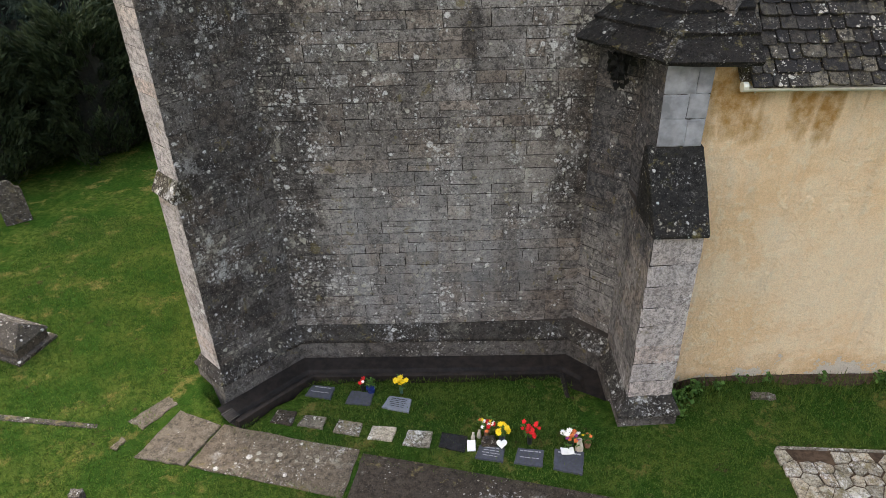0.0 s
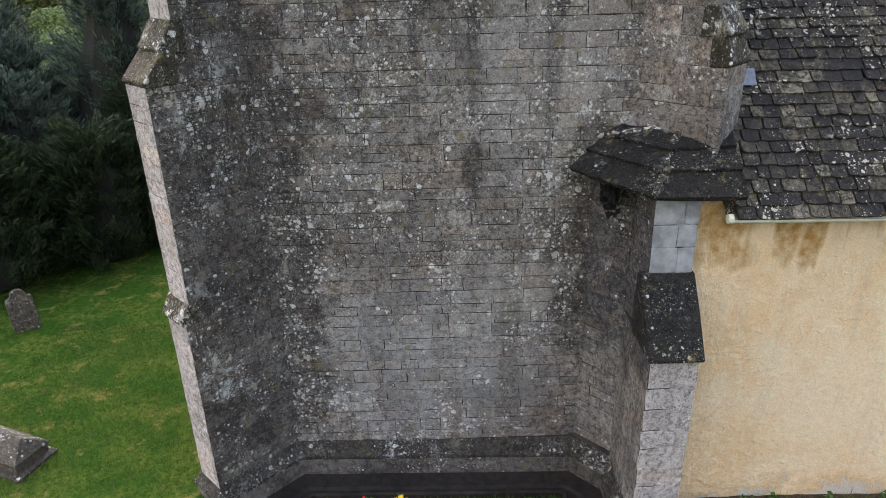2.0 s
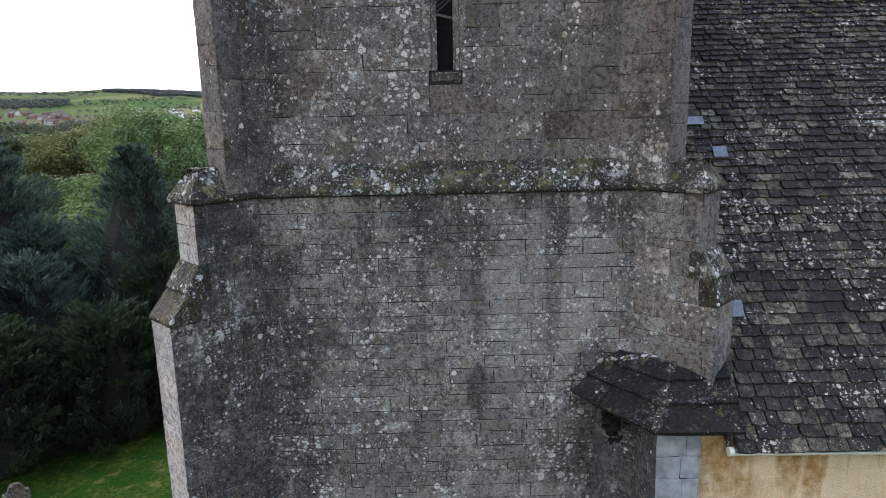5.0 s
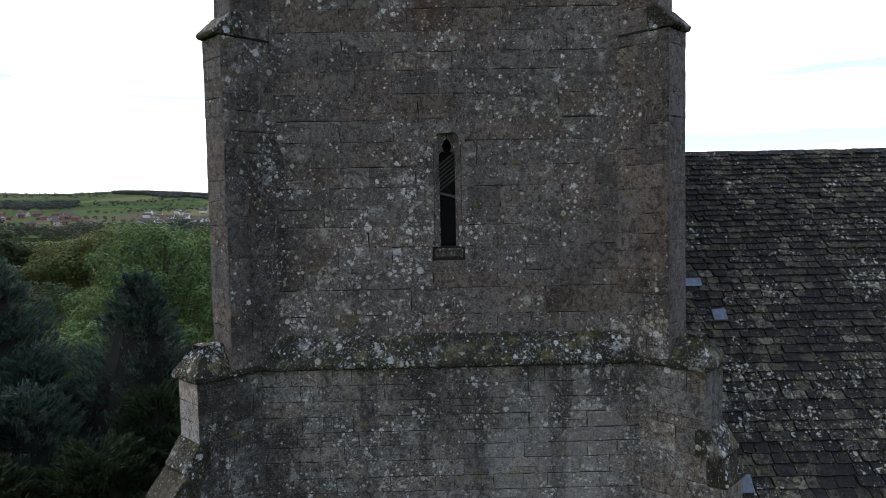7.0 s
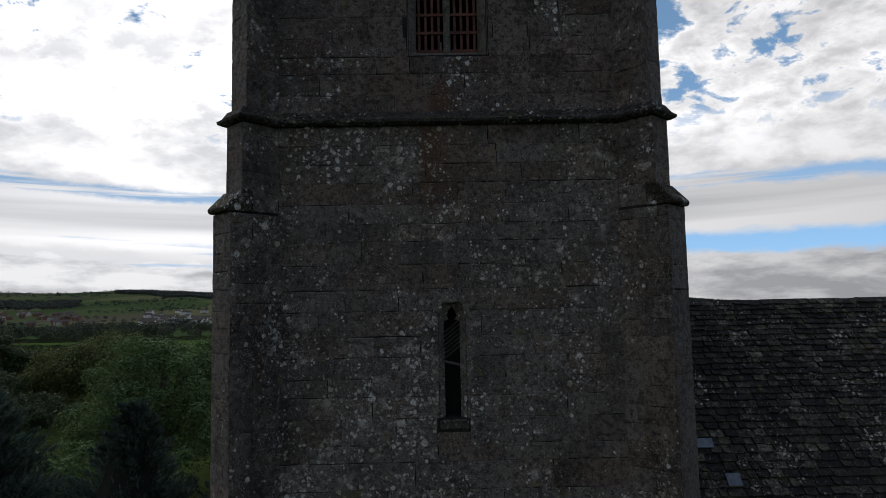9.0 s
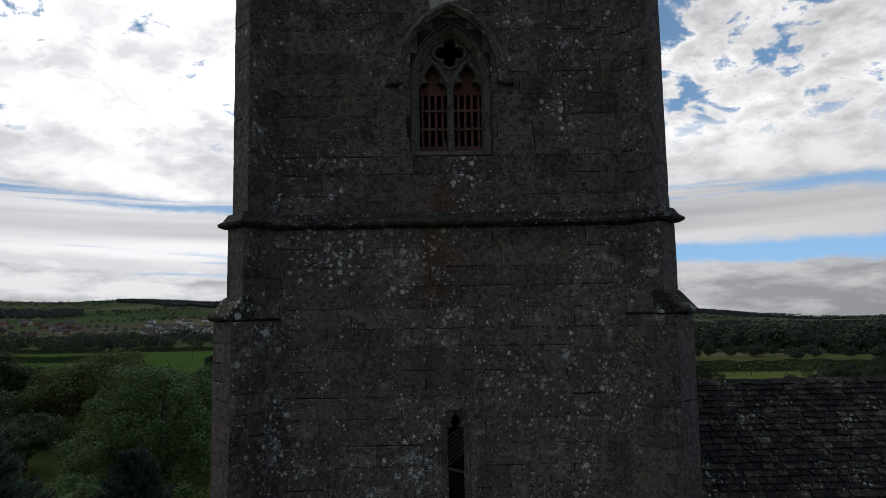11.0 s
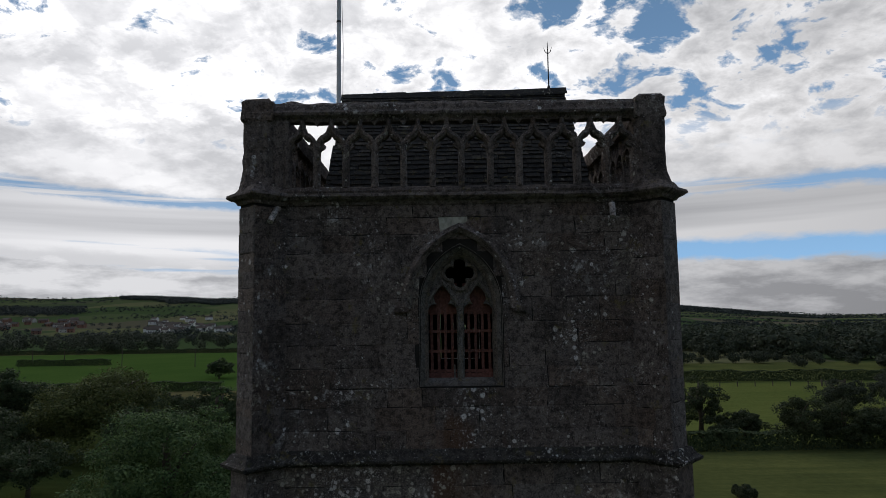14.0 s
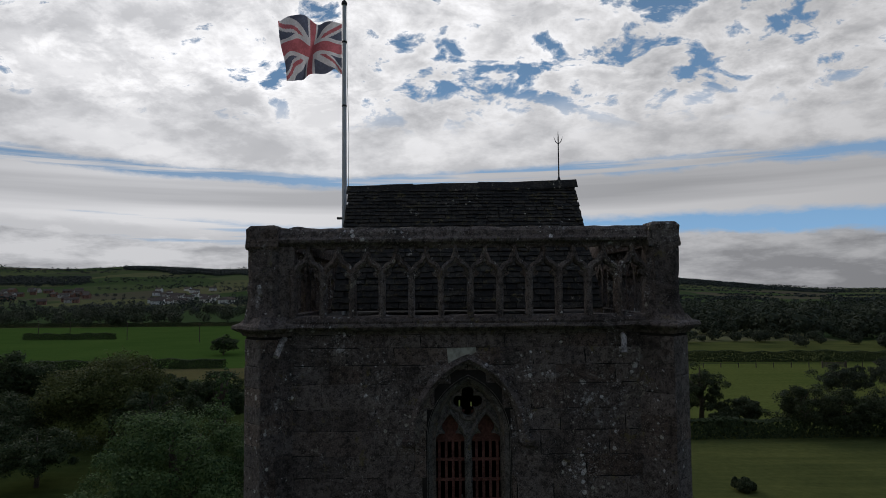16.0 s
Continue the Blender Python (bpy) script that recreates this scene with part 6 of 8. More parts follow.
def stone_cap_roof():
    """Large worn slabs over the pier where tower and nave meet."""
    ob = thing("pier_cap_roof", "mossy black stone-slab cap roofing the buttress pier", "stone roof", at=(3.3, 8.9, 5.5))
    def slab(corners, th=0.06, mat=STONE_BLACK):
        c = [Vector(p) for p in corners]
        n = (c[1] - c[0]).cross(c[3] - c[0]).normalized()
        if n.z < 0:
            n = -n
        grid = []
        for layer in (0.0, th):
            for a in np.linspace(0, 1, 5):
                for b in np.linspace(0, 1, 4):
                    p = (c[0].lerp(c[1], a)).lerp(c[3].lerp(c[2], a), b) + n * layer
                    grid.append(p + Vector((noise.noise(p * 5), noise.noise(p * 5 + Vector((3, 1, 2))), noise.noise(p * 4 + Vector((7, 2, 5))))) * 0.030)
        m = Mesh()
        f = []
        for i in range(4):
            for j in range(3):
                o = i * 4 + j
                f += [(o, o + 1, o + 5, o + 4), (20 + o, 24 + o, 25 + o, 21 + o)]
        for i in range(4):
            f += [(i * 4, i * 4 + 4, 24 + i * 4, 20 + i * 4), (i * 4 + 3, 23 + i * 4, 27 + i * 4, i * 4 + 7)]
        for j in range(3):
            f += [(j, 20 + j, 21 + j, j + 1), (16 + j, 17 + j, 37 + j, 36 + j)]
        m.add(grid, f)
        m.link("slab", mat, ob)
    def facet(lo_a, lo_b, hi_a, hi_b, rows, split):
        """Courses of slabs from the eaves up, each lapping over the one below."""
        la, lb, ha, hb = (Vector(p) for p in (lo_a, lo_b, hi_a, hi_b))
        for k in range(rows):
            t0, t1 = max(0.0, k / rows - 0.03), min(1.0, (k + 1) / rows + 0.05)
            up = Vector((0, 0, 0.085 if k else 0.0))          # the foot of a course rides on the one below
            a0, b0, a1, b1 = la.lerp(ha, t0) + up, lb.lerp(hb, t0) + up, la.lerp(ha, t1), lb.lerp(hb, t1)
            cuts = [0.0] + list(split[k % len(split)]) + [1.0]
            for c0, c1 in zip(cuts, cuts[1:]):
                e0, e1 = c0 + 0.004, c1 - 0.004
                slab([a0.lerp(b0, e0), a0.lerp(b0, e1), a1.lerp(b1, e1), a1.lerp(b1, e0)], 0.075 - 0.006 * k)
    facet((2.96, 8.20, 5.45), (4.22, 8.24, 5.41), (3.56, 9.24, 6.05), (4.24, 9.14, 6.14), 3, [(), (0.45,), (0.6,)])
    facet((2.42, 9.02, 5.47), (2.96, 8.20, 5.45), (3.16, 9.56, 6.09), (3.56, 9.24, 6.05), 3, [(), (0.55,), ()])
    facet((2.15, 9.66, 5.45), (2.42, 9.02, 5.47), (2.88, 9.68, 6.10), (3.16, 9.56, 6.09), 3, [(), (), ()])
    hip = [Vector((2.96, 8.20, 5.50)).lerp(Vector((3.56, 9.24, 6.13)), k / 9) for k in range(10)]
    Mesh().tube([q + Vector((0.012 * math.sin(k * 2.3), 0, 0.012 * math.sin(k * 3.1))) for k, q in enumerate(hip)], [0.055 + 0.018 * math.sin(k * 1.9) for k in range(10)], 7).link("hip_fillet", STONE_CAP, ob, "white-lichened mortar hip", rough=0.02)
    crest = [Vector((2.62, 9.62, 5.98)).lerp(Vector((3.50, 9.34, 6.16)), k / 9) for k in range(10)]
    Mesh().tube([q + Vector((0, 0.01 * math.sin(k * 2.7), 0.014 * math.sin(k * 1.7))) for k, q in enumerate(crest)], [0.05 + 0.015 * math.sin(k * 2.2) for k in range(10)], 7).link("crest_fillet", STONE_CAP, ob, "lichened mortar crest against the tower", rough=0.025)
    Mesh().loft([[(3.06, 8.36, z), (4.2, 8.5, z), (4.2, 9.6, z + 0.45), (2.9, 9.66, z + 0.38), (2.45, 9.66, z), (2.70, 9.1, z)] for z in (5.42, 5.52)]).link("bedding", MORTAR_LOW, ob)


stone_cap_roof()

# ---- churchyard ----
LEDGER = stone_material("ledger_stone", (0.120, 0.100, 0.075), (0.225, 0.194, 0.150), lichen=0.56, stain=0.35, ochre=0.2, seed=23.0, streak=0.0)
LEDGER_DARK = stone_material("ledger_dark", (0.050, 0.040, 0.030), (0.079, 0.063, 0.050), lichen=0.50, stain=0.3, ochre=0.1, seed=25.0, streak=0.0)
RUBBLE = stone_material("white_lichen_rubble", (0.20, 0.165, 0.115), (0.60, 0.55, 0.44), lichen=0.95, stain=0.30, ochre=0.5, seed=27.0, streak=0.0)
TABLET_LICHEN = stone_material("lichened_tablet", (0.15, 0.13, 0.10), (0.26, 0.23, 0.18), lichen=1.0, stain=0.2, ochre=0.3, seed=29.0, streak=0.0)
TABLET_PALE = stone_material("pale_tablet", (0.50, 0.43, 0.33), (0.60, 0.52, 0.41), lichen=0.9, stain=0.1, ochre=0.2, seed=30.0, streak=0.0)
GRAVE_STONE = stone_material("gravestone", (0.070, 0.060, 0.049), (0.130, 0.114, 0.093), lichen=0.74, stain=0.35, ochre=0.3, seed=33.0, streak=0.3)
SOIL = simple("bare_soil", (0.055, 0.036, 0.024), 0.95, 0.4, 16.0, 0.8, 0, 0.1, 0.03)


def slab_mesh(corners, low, high, wob=0.02, sub=6, seed=0):
    """A worn flat slab with an uneven outline over four ground corners."""
    r = random.Random(seed)
    c = [Vector((x, y, 0)) for x, y in corners]
    ring = []
    for k in range(4):
        for i in range(sub):
            p = c[k].lerp(c[(k + 1) % 4], i / sub)
            ring.append(p + Vector((r.uniform(-wob, wob), r.uniform(-wob, wob), 0)))
    mid = sum(ring, Vector()) / len(ring)
    lift = lambda p, h: Vector((p.x, p.y, gz(p.x, p.y) + h))
    m = Mesh()
    m.loft([[lift(p, low) for p in ring], [lift(p, high - 0.012) for p in ring], [lift(p.lerp(mid, 0.03), high) for p in ring]])
    return m


def flat_stone(name, corners, mat, label, category, group="", high=0.03, wob=0.015, seed=0):
    x = sum(p[0] for p in corners) / 4
    y = sum(p[1] for p in corners) / 4
    ob = thing(name, label, category, group, at=(x, y, gz(x, y)))
    slab_mesh(corners, -0.12, high, wob, 6, seed).link("slab", mat, ob)
    return ob


flat_stone("ledger_stone", [(-4.72, 7.12), (-3.90, 6.95), (-3.55, 7.76), (-4.32, 8.10)], LEDGER, "cracked brown ledger slab spotted with white lichen", "grave slab", "ledger slabs", 0.025, 0.012, 1)
flat_stone("ledger_stone", [(-3.86, 6.94), (-1.46, 6.30), (-1.27, 7.18), (-3.52, 7.77)], LEDGER, "long worn brown ledger slab lying in the turf", "grave slab", "ledger slabs", 0.025, 0.012, 2)
flat_stone("ledger_stone", [(-1.40, 6.18), (3.4, 5.30), (3.4, 5.95), (-1.22, 7.12)], LEDGER_DARK, "dark damp ledger slab with gritty surface", "grave slab", "ledger slabs", 0.03, 0.012, 3)
flat_stone("stone_fragment", [(-5.10, 7.90), (-4.78, 7.70), (-4.42, 8.27), (-4.62, 8.44)], LEDGER, "broken flat stone sunk in the grass", "stone", "stone fragments", 0.012, 0.02, 4)
flat_stone("stone_fragment", [(-5.17, 7.32), (-5.05, 7.27), (-4.98, 7.48), (-5.06, 7.54)], LEDGER, "small flat stone sunk in the grass", "stone", "stone fragments", 0.02, 0.012, 5)
flat_stone("stone_fragment", [(-5.32, 6.30), (-5.16, 6.30), (-5.16, 6.45), (-5.34, 6.45)], GRAVE_STONE, "squared grey stone stump in the grass", "stone", "stone fragments", 0.16, 0.01, 6)
flat_stone("stone_fragment", [(5.20, 8.02), (5.62, 7.98), (5.60, 8.10), (5.25, 8.16)], LEDGER, "buff flat stone lying below the cream wall", "stone", "stone fragments", 0.04, 0.02, 7)
flat_stone("grave_kerb", [(-7.9, 8.10), (-5.55, 7.74), (-5.55, 7.84), (-7.9, 8.22)], GRAVE_STONE, "narrow stone grave kerb showing in the turf", "kerb", "", 0.008, 0.01, 8)

# bare strip at the foot of the cream wall
soil = Mesh()
loops = []
rs = random.Random(4)
for x in np.linspace(3.9, 14, 60):
    y0 = 8.36 - 0.14 * rs.random() - 0.05 * math.sin(x * 2.1)
    loops.append([(x, 8.53, gz(x, 8.5) - 0.1), (x, y0, gz(x, y0) - 0.06), (x, y0 + 0.06, gz(x, y0 + 0.06) + 0.010), (x, 8.53, gz(x, 8.5) + 0.012 + 0.012 * rs.random())])
tagged(soil.loft(loops).link("soil_strip", SOIL, rough=0.02), "bare brown soil along the rendered wall", "soil", kind="structure")


def tablet(corners, mat, label, bars=0, bar_mat=None, seed=0, border=None):
    """Small memorial tablet; its writing as plain bars."""
    ob = flat_stone("memorial_tablet", corners, mat, label, "memorial tablet", "memorial tablets", 0.035, 0.006, seed)
    a, b, c, d = [Vector((x, y, 0)) for x, y in corners]     # near left, near right, far right, far left
    r = random.Random(seed + 9)
    for k in range(bars):
        v = 0.84 - k * 0.66 / max(1, bars - 0.4)
        w = r.uniform(0.26, 0.40)
        u0 = 0.5 - w
        while u0 < 0.5 + w - 0.04:
            u1 = min(0.5 + w, u0 + r.uniform(0.10, 0.24))
            t = 0.030 if k == 0 else 0.020
            p = [a.lerp(b, u).lerp(d.lerp(c, u), vv) for u, vv in ((u0, v - t), (u1, v - t), (u1, v + t), (u0, v + t))]
            m = Mesh().loft([[Vector((q.x, q.y, gz(q.x, q.y) + h)) for q in p] for h in (0.030, 0.0375)])
            m.link("lettering_bar", bar_mat, ob)
            u0 = u1 + 0.03
    return ob


tablet([(-2.30, 8.40), (-1.86, 8.30), (-1.81, 8.58), (-2.21, 8.65)], SLATE_PLAQUE, "grey slate memorial tablet set flat in the grass", 2, LETTER_PALE, 1)
tablet([(-1.61, 8.20), (-1.18, 8.13), (-1.13, 8.42), (-1.52, 8.49)], SLATE_PLAQUE, "grey slate memorial tablet with a faint engraved mark", 0, None, 2)
tablet([(-0.98, 8.08), (-0.53, 7.94), (-0.48, 8.25), (-0.87, 8.34)], SLATE_LIGHT, "pale grey slate memorial tablet with dark lettering", 5, LETTER_DARK, 3)
tablet([(-2.78, 7.81), (-2.42, 7.72), (-2.38, 8.02), (-2.70, 8.08)], LEDGER_DARK, "dark flaking memorial tablet sunk in the turf", 0, None, 4)
for k, (cs, mt, lb) in enumerate((([(-2.33, 7.72), (-1.91, 7.63), (-1.87, 7.88), (-2.23, 7.94)], TABLET_LICHEN, "memorial tablet crusted with white lichen"),
                                  ([(-1.74, 7.56), (-1.31, 7.46), (-1.27, 7.73), (-1.66, 7.82)], TABLET_LICHEN, "dark lichen-spotted memorial tablet in the grass"),
                                  ([(-1.17, 7.41), (-0.78, 7.34), (-0.71, 7.62), (-1.10, 7.67)], TABLET_PALE, "pale cream memorial tablet with white lichen"),
                                  ([(-0.61, 7.26), (-0.19, 7.19), (-0.13, 7.51), (-0.53, 7.56)], TABLET_LICHEN, "small grey memorial tablet with lichen rim"))):
    tablet(cs, mt, lb, 0, None, 5 + k)
tablet([(-0.05, 7.21), (0.35, 7.08), (0.42, 7.40), (0.01, 7.49)], GRANITE, "black granite memorial tablet in the grass", 0, None, 11)
tablet([(0.50, 6.97), (0.93, 6.87), (0.98, 7.15), (0.60, 7.23)], SLATE_PLAQUE, "grey slate memorial tablet with two columns of lettering", 4, LETTER_PALE, 12)
tablet([(1.09, 6.85), (1.51, 6.77), (1.58, 7.08), (1.18, 7.14)], SLATE_PLAQUE, "blue-grey slate memorial tablet below red roses", 2, LETTER_PALE, 13)
tablet([(1.67, 6.72), (2.08, 6.60), (2.20, 7.03), (1.75, 7.11)], SLATE_PLAQUE, "large blue-grey slate memorial tablet", 1, LETTER_PALE, 14)


def upright_card():
    ob = thing("memorial_card", "small white plaque leaning among the tablets", "plaque", at=(0.47, 7.15, gz(0.47, 7.15)))
    z = gz(0.47, 7.15)
    m = Mesh().box(-0.065, 0.065, -0.01, 0.01, 0, 0.17, Matrix.Translation((0.46, 7.12, z)) @ Matrix.Rotation(radians(-38), 4, "X"))
    m.link("panel", WHITE, ob, bevel=0.004)


upright_card()


def blob(m, c, r, seg=7, rings=5, sq=1.0):
    m.lathe([(max(0.001, r * math.sin(math.pi * i / rings)), -r * sq * math.cos(math.pi * i / rings)) for i in range(rings + 1)], c, seg)


def petals(m, c, r, n, up=0.3, w=0.5, rng=random):
    """A ring of petals round c."""
    c = Vector(c)
    tilt = Matrix.Rotation(rng.uniform(0.2, 0.9), 3, Vector((rng.uniform(-1, 1), rng.uniform(-1, 0.2), 0.01)).normalized())
    for k in range(n):
        a = 2 * math.pi * k / n
        d, s = Vector((math.cos(a), math.sin(a), up)), Vector((-math.sin(a), math.cos(a), 0))
        p = [Vector((0, 0, 0)), d * r * 0.55 + s * r * w * 0.5, d * r, d * r * 0.55 - s * r * w * 0.5]
        p = [c + tilt @ q for q in p]
        o = Vector((0, 0, 0.004))
        m.loft([[q - o for q in p], [q + o for q in p]])


def bouquet(x, y, vase, vase_mat, vase_h, vase_r, blooms, label, green=14, seed=0, spread=0.10, height=0.16):
    """Cut flowers in a vase: blooms is a list of (petal material, count, radius)."""
    r = random.Random(seed)
    z = gz(x, y)
    ob = thing("flower_vase", label, "flowers", "grave flowers", at=(x, y, z))
    Mesh().lathe([(vase_r * 0.7, -0.02), (vase_r * 0.75, 0.0), (vase_r, vase_h * 0.8), (vase_r * 1.05, vase_h), (vase_r * 0.85, vase_h), (vase_r * 0.8, vase_h * 0.8)], (x, y, z), 12).link("vase", vase_mat, ob, vase)
    st, lf = Mesh(), Mesh()
    for mat, count, rad in blooms:
        for _ in range(count):
            a, d = r.uniform(0, 2 * math.pi), spread * math.sqrt(r.random())
            h = vase_h + height * r.uniform(0.55, 1.0)
            p = (x + d * math.cos(a), y + d * math.sin(a), z + h)
            st.tube([(x, y, z + vase_h * 0.6), p], 0.003, 4)
            m = Mesh()
            if mat is RED or mat is ORANGE:
                blob(m, p, rad * 0.7)
                petals(m, p, rad, 5, 0.5, 0.9, r)
            else:
                petals(m, p, rad, 9, 0.15, 0.45, r)
                blob(m, p, rad * 0.28)
            m.link("bloom", mat, ob, mat.name.replace("_petal", "") + " bloom")
    for _ in range(green):
        a, d = r.uniform(0, 2 * math.pi), spread * r.uniform(0.3, 1.15)
        h = vase_h + height * r.uniform(0.1, 0.85)
        petals(lf, (x + d * math.cos(a), y + d * math.sin(a), z + h), r.uniform(0.03, 0.055), 3, 0.6, 0.5, r)
    if blooms:
        st.link("stem_bunch", LEAF_PLANT, ob)
    lf.link("foliage", LEAF_PLANT, ob)
    return ob


bouquet(-1.33, 8.52, "black plastic vase", BLACK_PLASTIC, 0.12, 0.035, [(RED, 6, 0.04), (WHITE_P, 1, 0.03)], "red and white flowers in a small black vase", 5, 1, 0.05, 0.13)
bouquet(-1.18, 8.46, "glazed blue pot", BLUE_POT, 0.13, 0.08, [], "leafy plant in a glazed blue pot", 20, 2, 0.08, 0.14)
bouquet(-0.66, 8.43, "green grave vase", GREEN_VASE, 0.15, 0.035, [(YELLOW, 11, 0.05)], "yellow daffodil bunch in a green vase", 8, 3, 0.10, 0.20)
bouquet(0.72, 7.42, "clay vase", TERRACOTTA, 0.13, 0.045, [(RED, 4, 0.04), (WHITE_P, 5, 0.035), (YELLOW, 3, 0.035), (ORANGE, 3, 0.03)], "mixed red, cream and yellow flowers in a clay vase", 16, 4, 0.13, 0.20)
bouquet(0.95, 7.30, "slate blue vase", SLATE_PLAQUE, 0.13, 0.05, [(YELLOW, 7, 0.055)], "bunch of yellow sunflowers on a grave", 14, 5, 0.11, 0.16)
bouquet(1.38, 7.25, "black grave vase", BLACK_PLASTIC, 0.16, 0.045, [(RED, 15, 0.040)], "bunch of red roses in a black grave vase", 10, 6, 0.14, 0.22)
bouquet(2.00, 7.14, "black grave vase", BLACK_PLASTIC, 0.14, 0.05, [(WHITE_P, 4, 0.055), (ORANGE, 6, 0.04), (PURPLE, 3, 0.035)], "white and orange flowers in a dark vase", 18, 7, 0.15, 0.22)
bouquet(2.27, 7.16, "small clay pot", TERRACOTTA, 0.10, 0.055, [(ORANGE, 2, 0.03), (YELLOW, 2, 0.03)], "small leafy plant in a clay pot", 16, 8, 0.09, 0.14)


def grave_block():
    z = gz(0.72, 7.3)
    ob = thing("grave_vase_block", "small sloping granite flower block on the tablet", "grave block", at=(0.74, 7.24, z))
    Mesh().loft([[(0.74 + s * w, 7.24 + yy, z + h) for s, yy in ((-1, -0.07), (1, -0.07), (1, 0.07), (-1, 0.07))] for h, w in ((0.02, 0.12), (0.10, 0.105), (0.14, 0.085))]).link("block", LEDGER_DARK, ob, bevel=0.008)
    hz = thing("heart_ornament", "white marble heart ornament beside the sunflowers", "ornament", at=(0.93, 7.18, z))
    pts = []
    for i in range(24):
        t = 2 * math.pi * i / 24
        pts.append((0.0052 * 16 * math.sin(t) ** 3, 0.0052 * (13 * math.cos(t) - 5 * math.cos(2 * t) - 2 * math.cos(3 * t) - math.cos(4 * t))))
    mm = Matrix.Translation((0.93, 7.15, z + 0.115)) @ Matrix.Rotation(radians(-25), 4, "X")
    Mesh().loft([[mm @ Vector((a * k, d, b * k)) for a, b in pts] for d, k in ((0.016, 0.9), (0.010, 1.0), (-0.010, 1.0), (-0.016, 0.9))]).link("heart", WHITE, hz)
    for x, y, sc, nm, lb in ((2.12, 7.08, 1.0, "angel_figurine", "weathered kneeling stone figurine beside the flowers"), (0.50, 7.36, 0.55, "rabbit_figurine", "small weathered stone ornament by the vase"), (0.60, 7.40, 0.6, "figurine", "small brown stone ornament by the vase")):
        zz = gz(x, y)
        f = Mesh()
        f.lathe([(0.06 * sc, 0.0), (0.065 * sc, 0.05 * sc), (0.055 * sc, 0.12 * sc), (0.045 * sc, 0.17 * sc), (0.025 * sc, 0.20 * sc), (0.036 * sc, 0.225 * sc), (0.036 * sc, 0.255 * sc), (0.01, 0.28 * sc)], (x, y, zz), 10)
        o = f.link(nm, BISQUE, rough=0.012 * sc)
        tagged(o, lb, "figurine")
    bk = thing("stone_book", "small open white stone book on a tablet", "ornament", at=(1.92, 7.03, gz(1.92, 7.03)))
    z2 = gz(1.92, 7.03) + 0.03
    for s in (-1, 1):
        Mesh().loft([[(1.93 + s * a, 7.02 + b, z2 + c + h) for a, b, c in ((0.0, -0.06, 0.015), (0.10, -0.06, 0.03), (0.10, 0.06, 0.04), (0.0, 0.06, 0.025))] for h in (0, 0.02)]).link("page", WHITE, bk, bevel=0.004)


grave_block()


def rubble_grave():
    """Grave bed of close-set rubble stones, each cut to fit its neighbours, inside a thin kerb."""
    ob = thing("rubble_grave", "grave bed paved with white-lichened rubble stones", "grave", at=(6.4, 6.3, gz(6.4, 6.3)))
    c = [(5.06, 5.2), (9.2, 5.0), (9.2, 6.72), (5.20, 7.03)]
    slab_mesh(c, -0.12, 0.03, 0.01, 8, 3).link("bed", SOIL, ob)
    for a, b in ((0, 3), (3, 2)):
        p, q = Vector((*c[a], 0)), Vector((*c[b], 0))
        n = Vector((-(q - p).y, (q - p).x, 0)).normalized() * 0.025
        Mesh().loft([[Vector((v.x, v.y, gz(v.x, v.y) + h)) for v in (p - n, p + n, q + n, q - n)] for h in (-0.1, 0.050)]).link("kerb_stone", TABLET_LICHEN, ob, bevel=0.01, rough=0.012)
    r = random.Random(77)
    seeds = [(5.16 + 0.24 * i + (0.12 if j % 2 else 0) + r.uniform(-0.09, 0.09), 5.02 + 0.225 * j + r.uniform(-0.08, 0.08)) for j in range(9) for i in range(16)]
    for x, y in seeds:
        if not 5.1 < x < 8.9 or y > 6.96 - 0.078 * (x - 5.2) or y < 5.12 or (5.38 < x < 5.88 and y > 6.62):
            continue
        cell = [(x - 0.4, y - 0.4), (x + 0.4, y - 0.4), (x + 0.4, y + 0.4), (x - 0.4, y + 0.4)]
        walls = [((x + u) / 2, (y + v) / 2, u - x, v - y) for u, v in seeds if (u, v) != (x, y) and abs(u - x) < 0.7 and abs(v - y) < 0.7]
        walls += [(5.11, y, -1, 0.08), (x, 6.98 - 0.078 * (x - 5.2), 0.08, 1)]
        for mx, my, nx, ny in walls:
            side = lambda p: (p[0] - mx) * nx + (p[1] - my) * ny
            out = []
            for k in range(len(cell)):
                p, q = cell[k - 1], cell[k]
                sp, sq = side(p), side(q)
                if (sp <= 0) != (sq <= 0):
                    t = sp / (sp - sq)
                    out.append((p[0] + (q[0] - p[0]) * t, p[1] + (q[1] - p[1]) * t))
                if sq <= 0:
                    out.append(q)
            cell = out
            if len(cell) < 3:
                break
        if len(cell) < 3:
            continue
        mx, my = sum(p[0] for p in cell) / len(cell), sum(p[1] for p in cell) / len(cell)
        g = r.uniform(0.86, 0.95)
        ring = [(mx + (p - mx) * g + r.uniform(-0.012, 0.012), my + (q - my) * g + r.uniform(-0.012, 0.012)) for p, q in cell]
        h = r.uniform(0.035, 0.055)
        Mesh().loft([[(p, q, gz(p, q)) for p, q in ring], [(p, q, gz(p, q) + h) for p, q in ring], [(mx + (p - mx) * 0.86, my + (q - my) * 0.86, gz(p, q) + h + 0.012) for p, q in ring]]).link("rubble_stone", RUBBLE, ob)


rubble_grave()


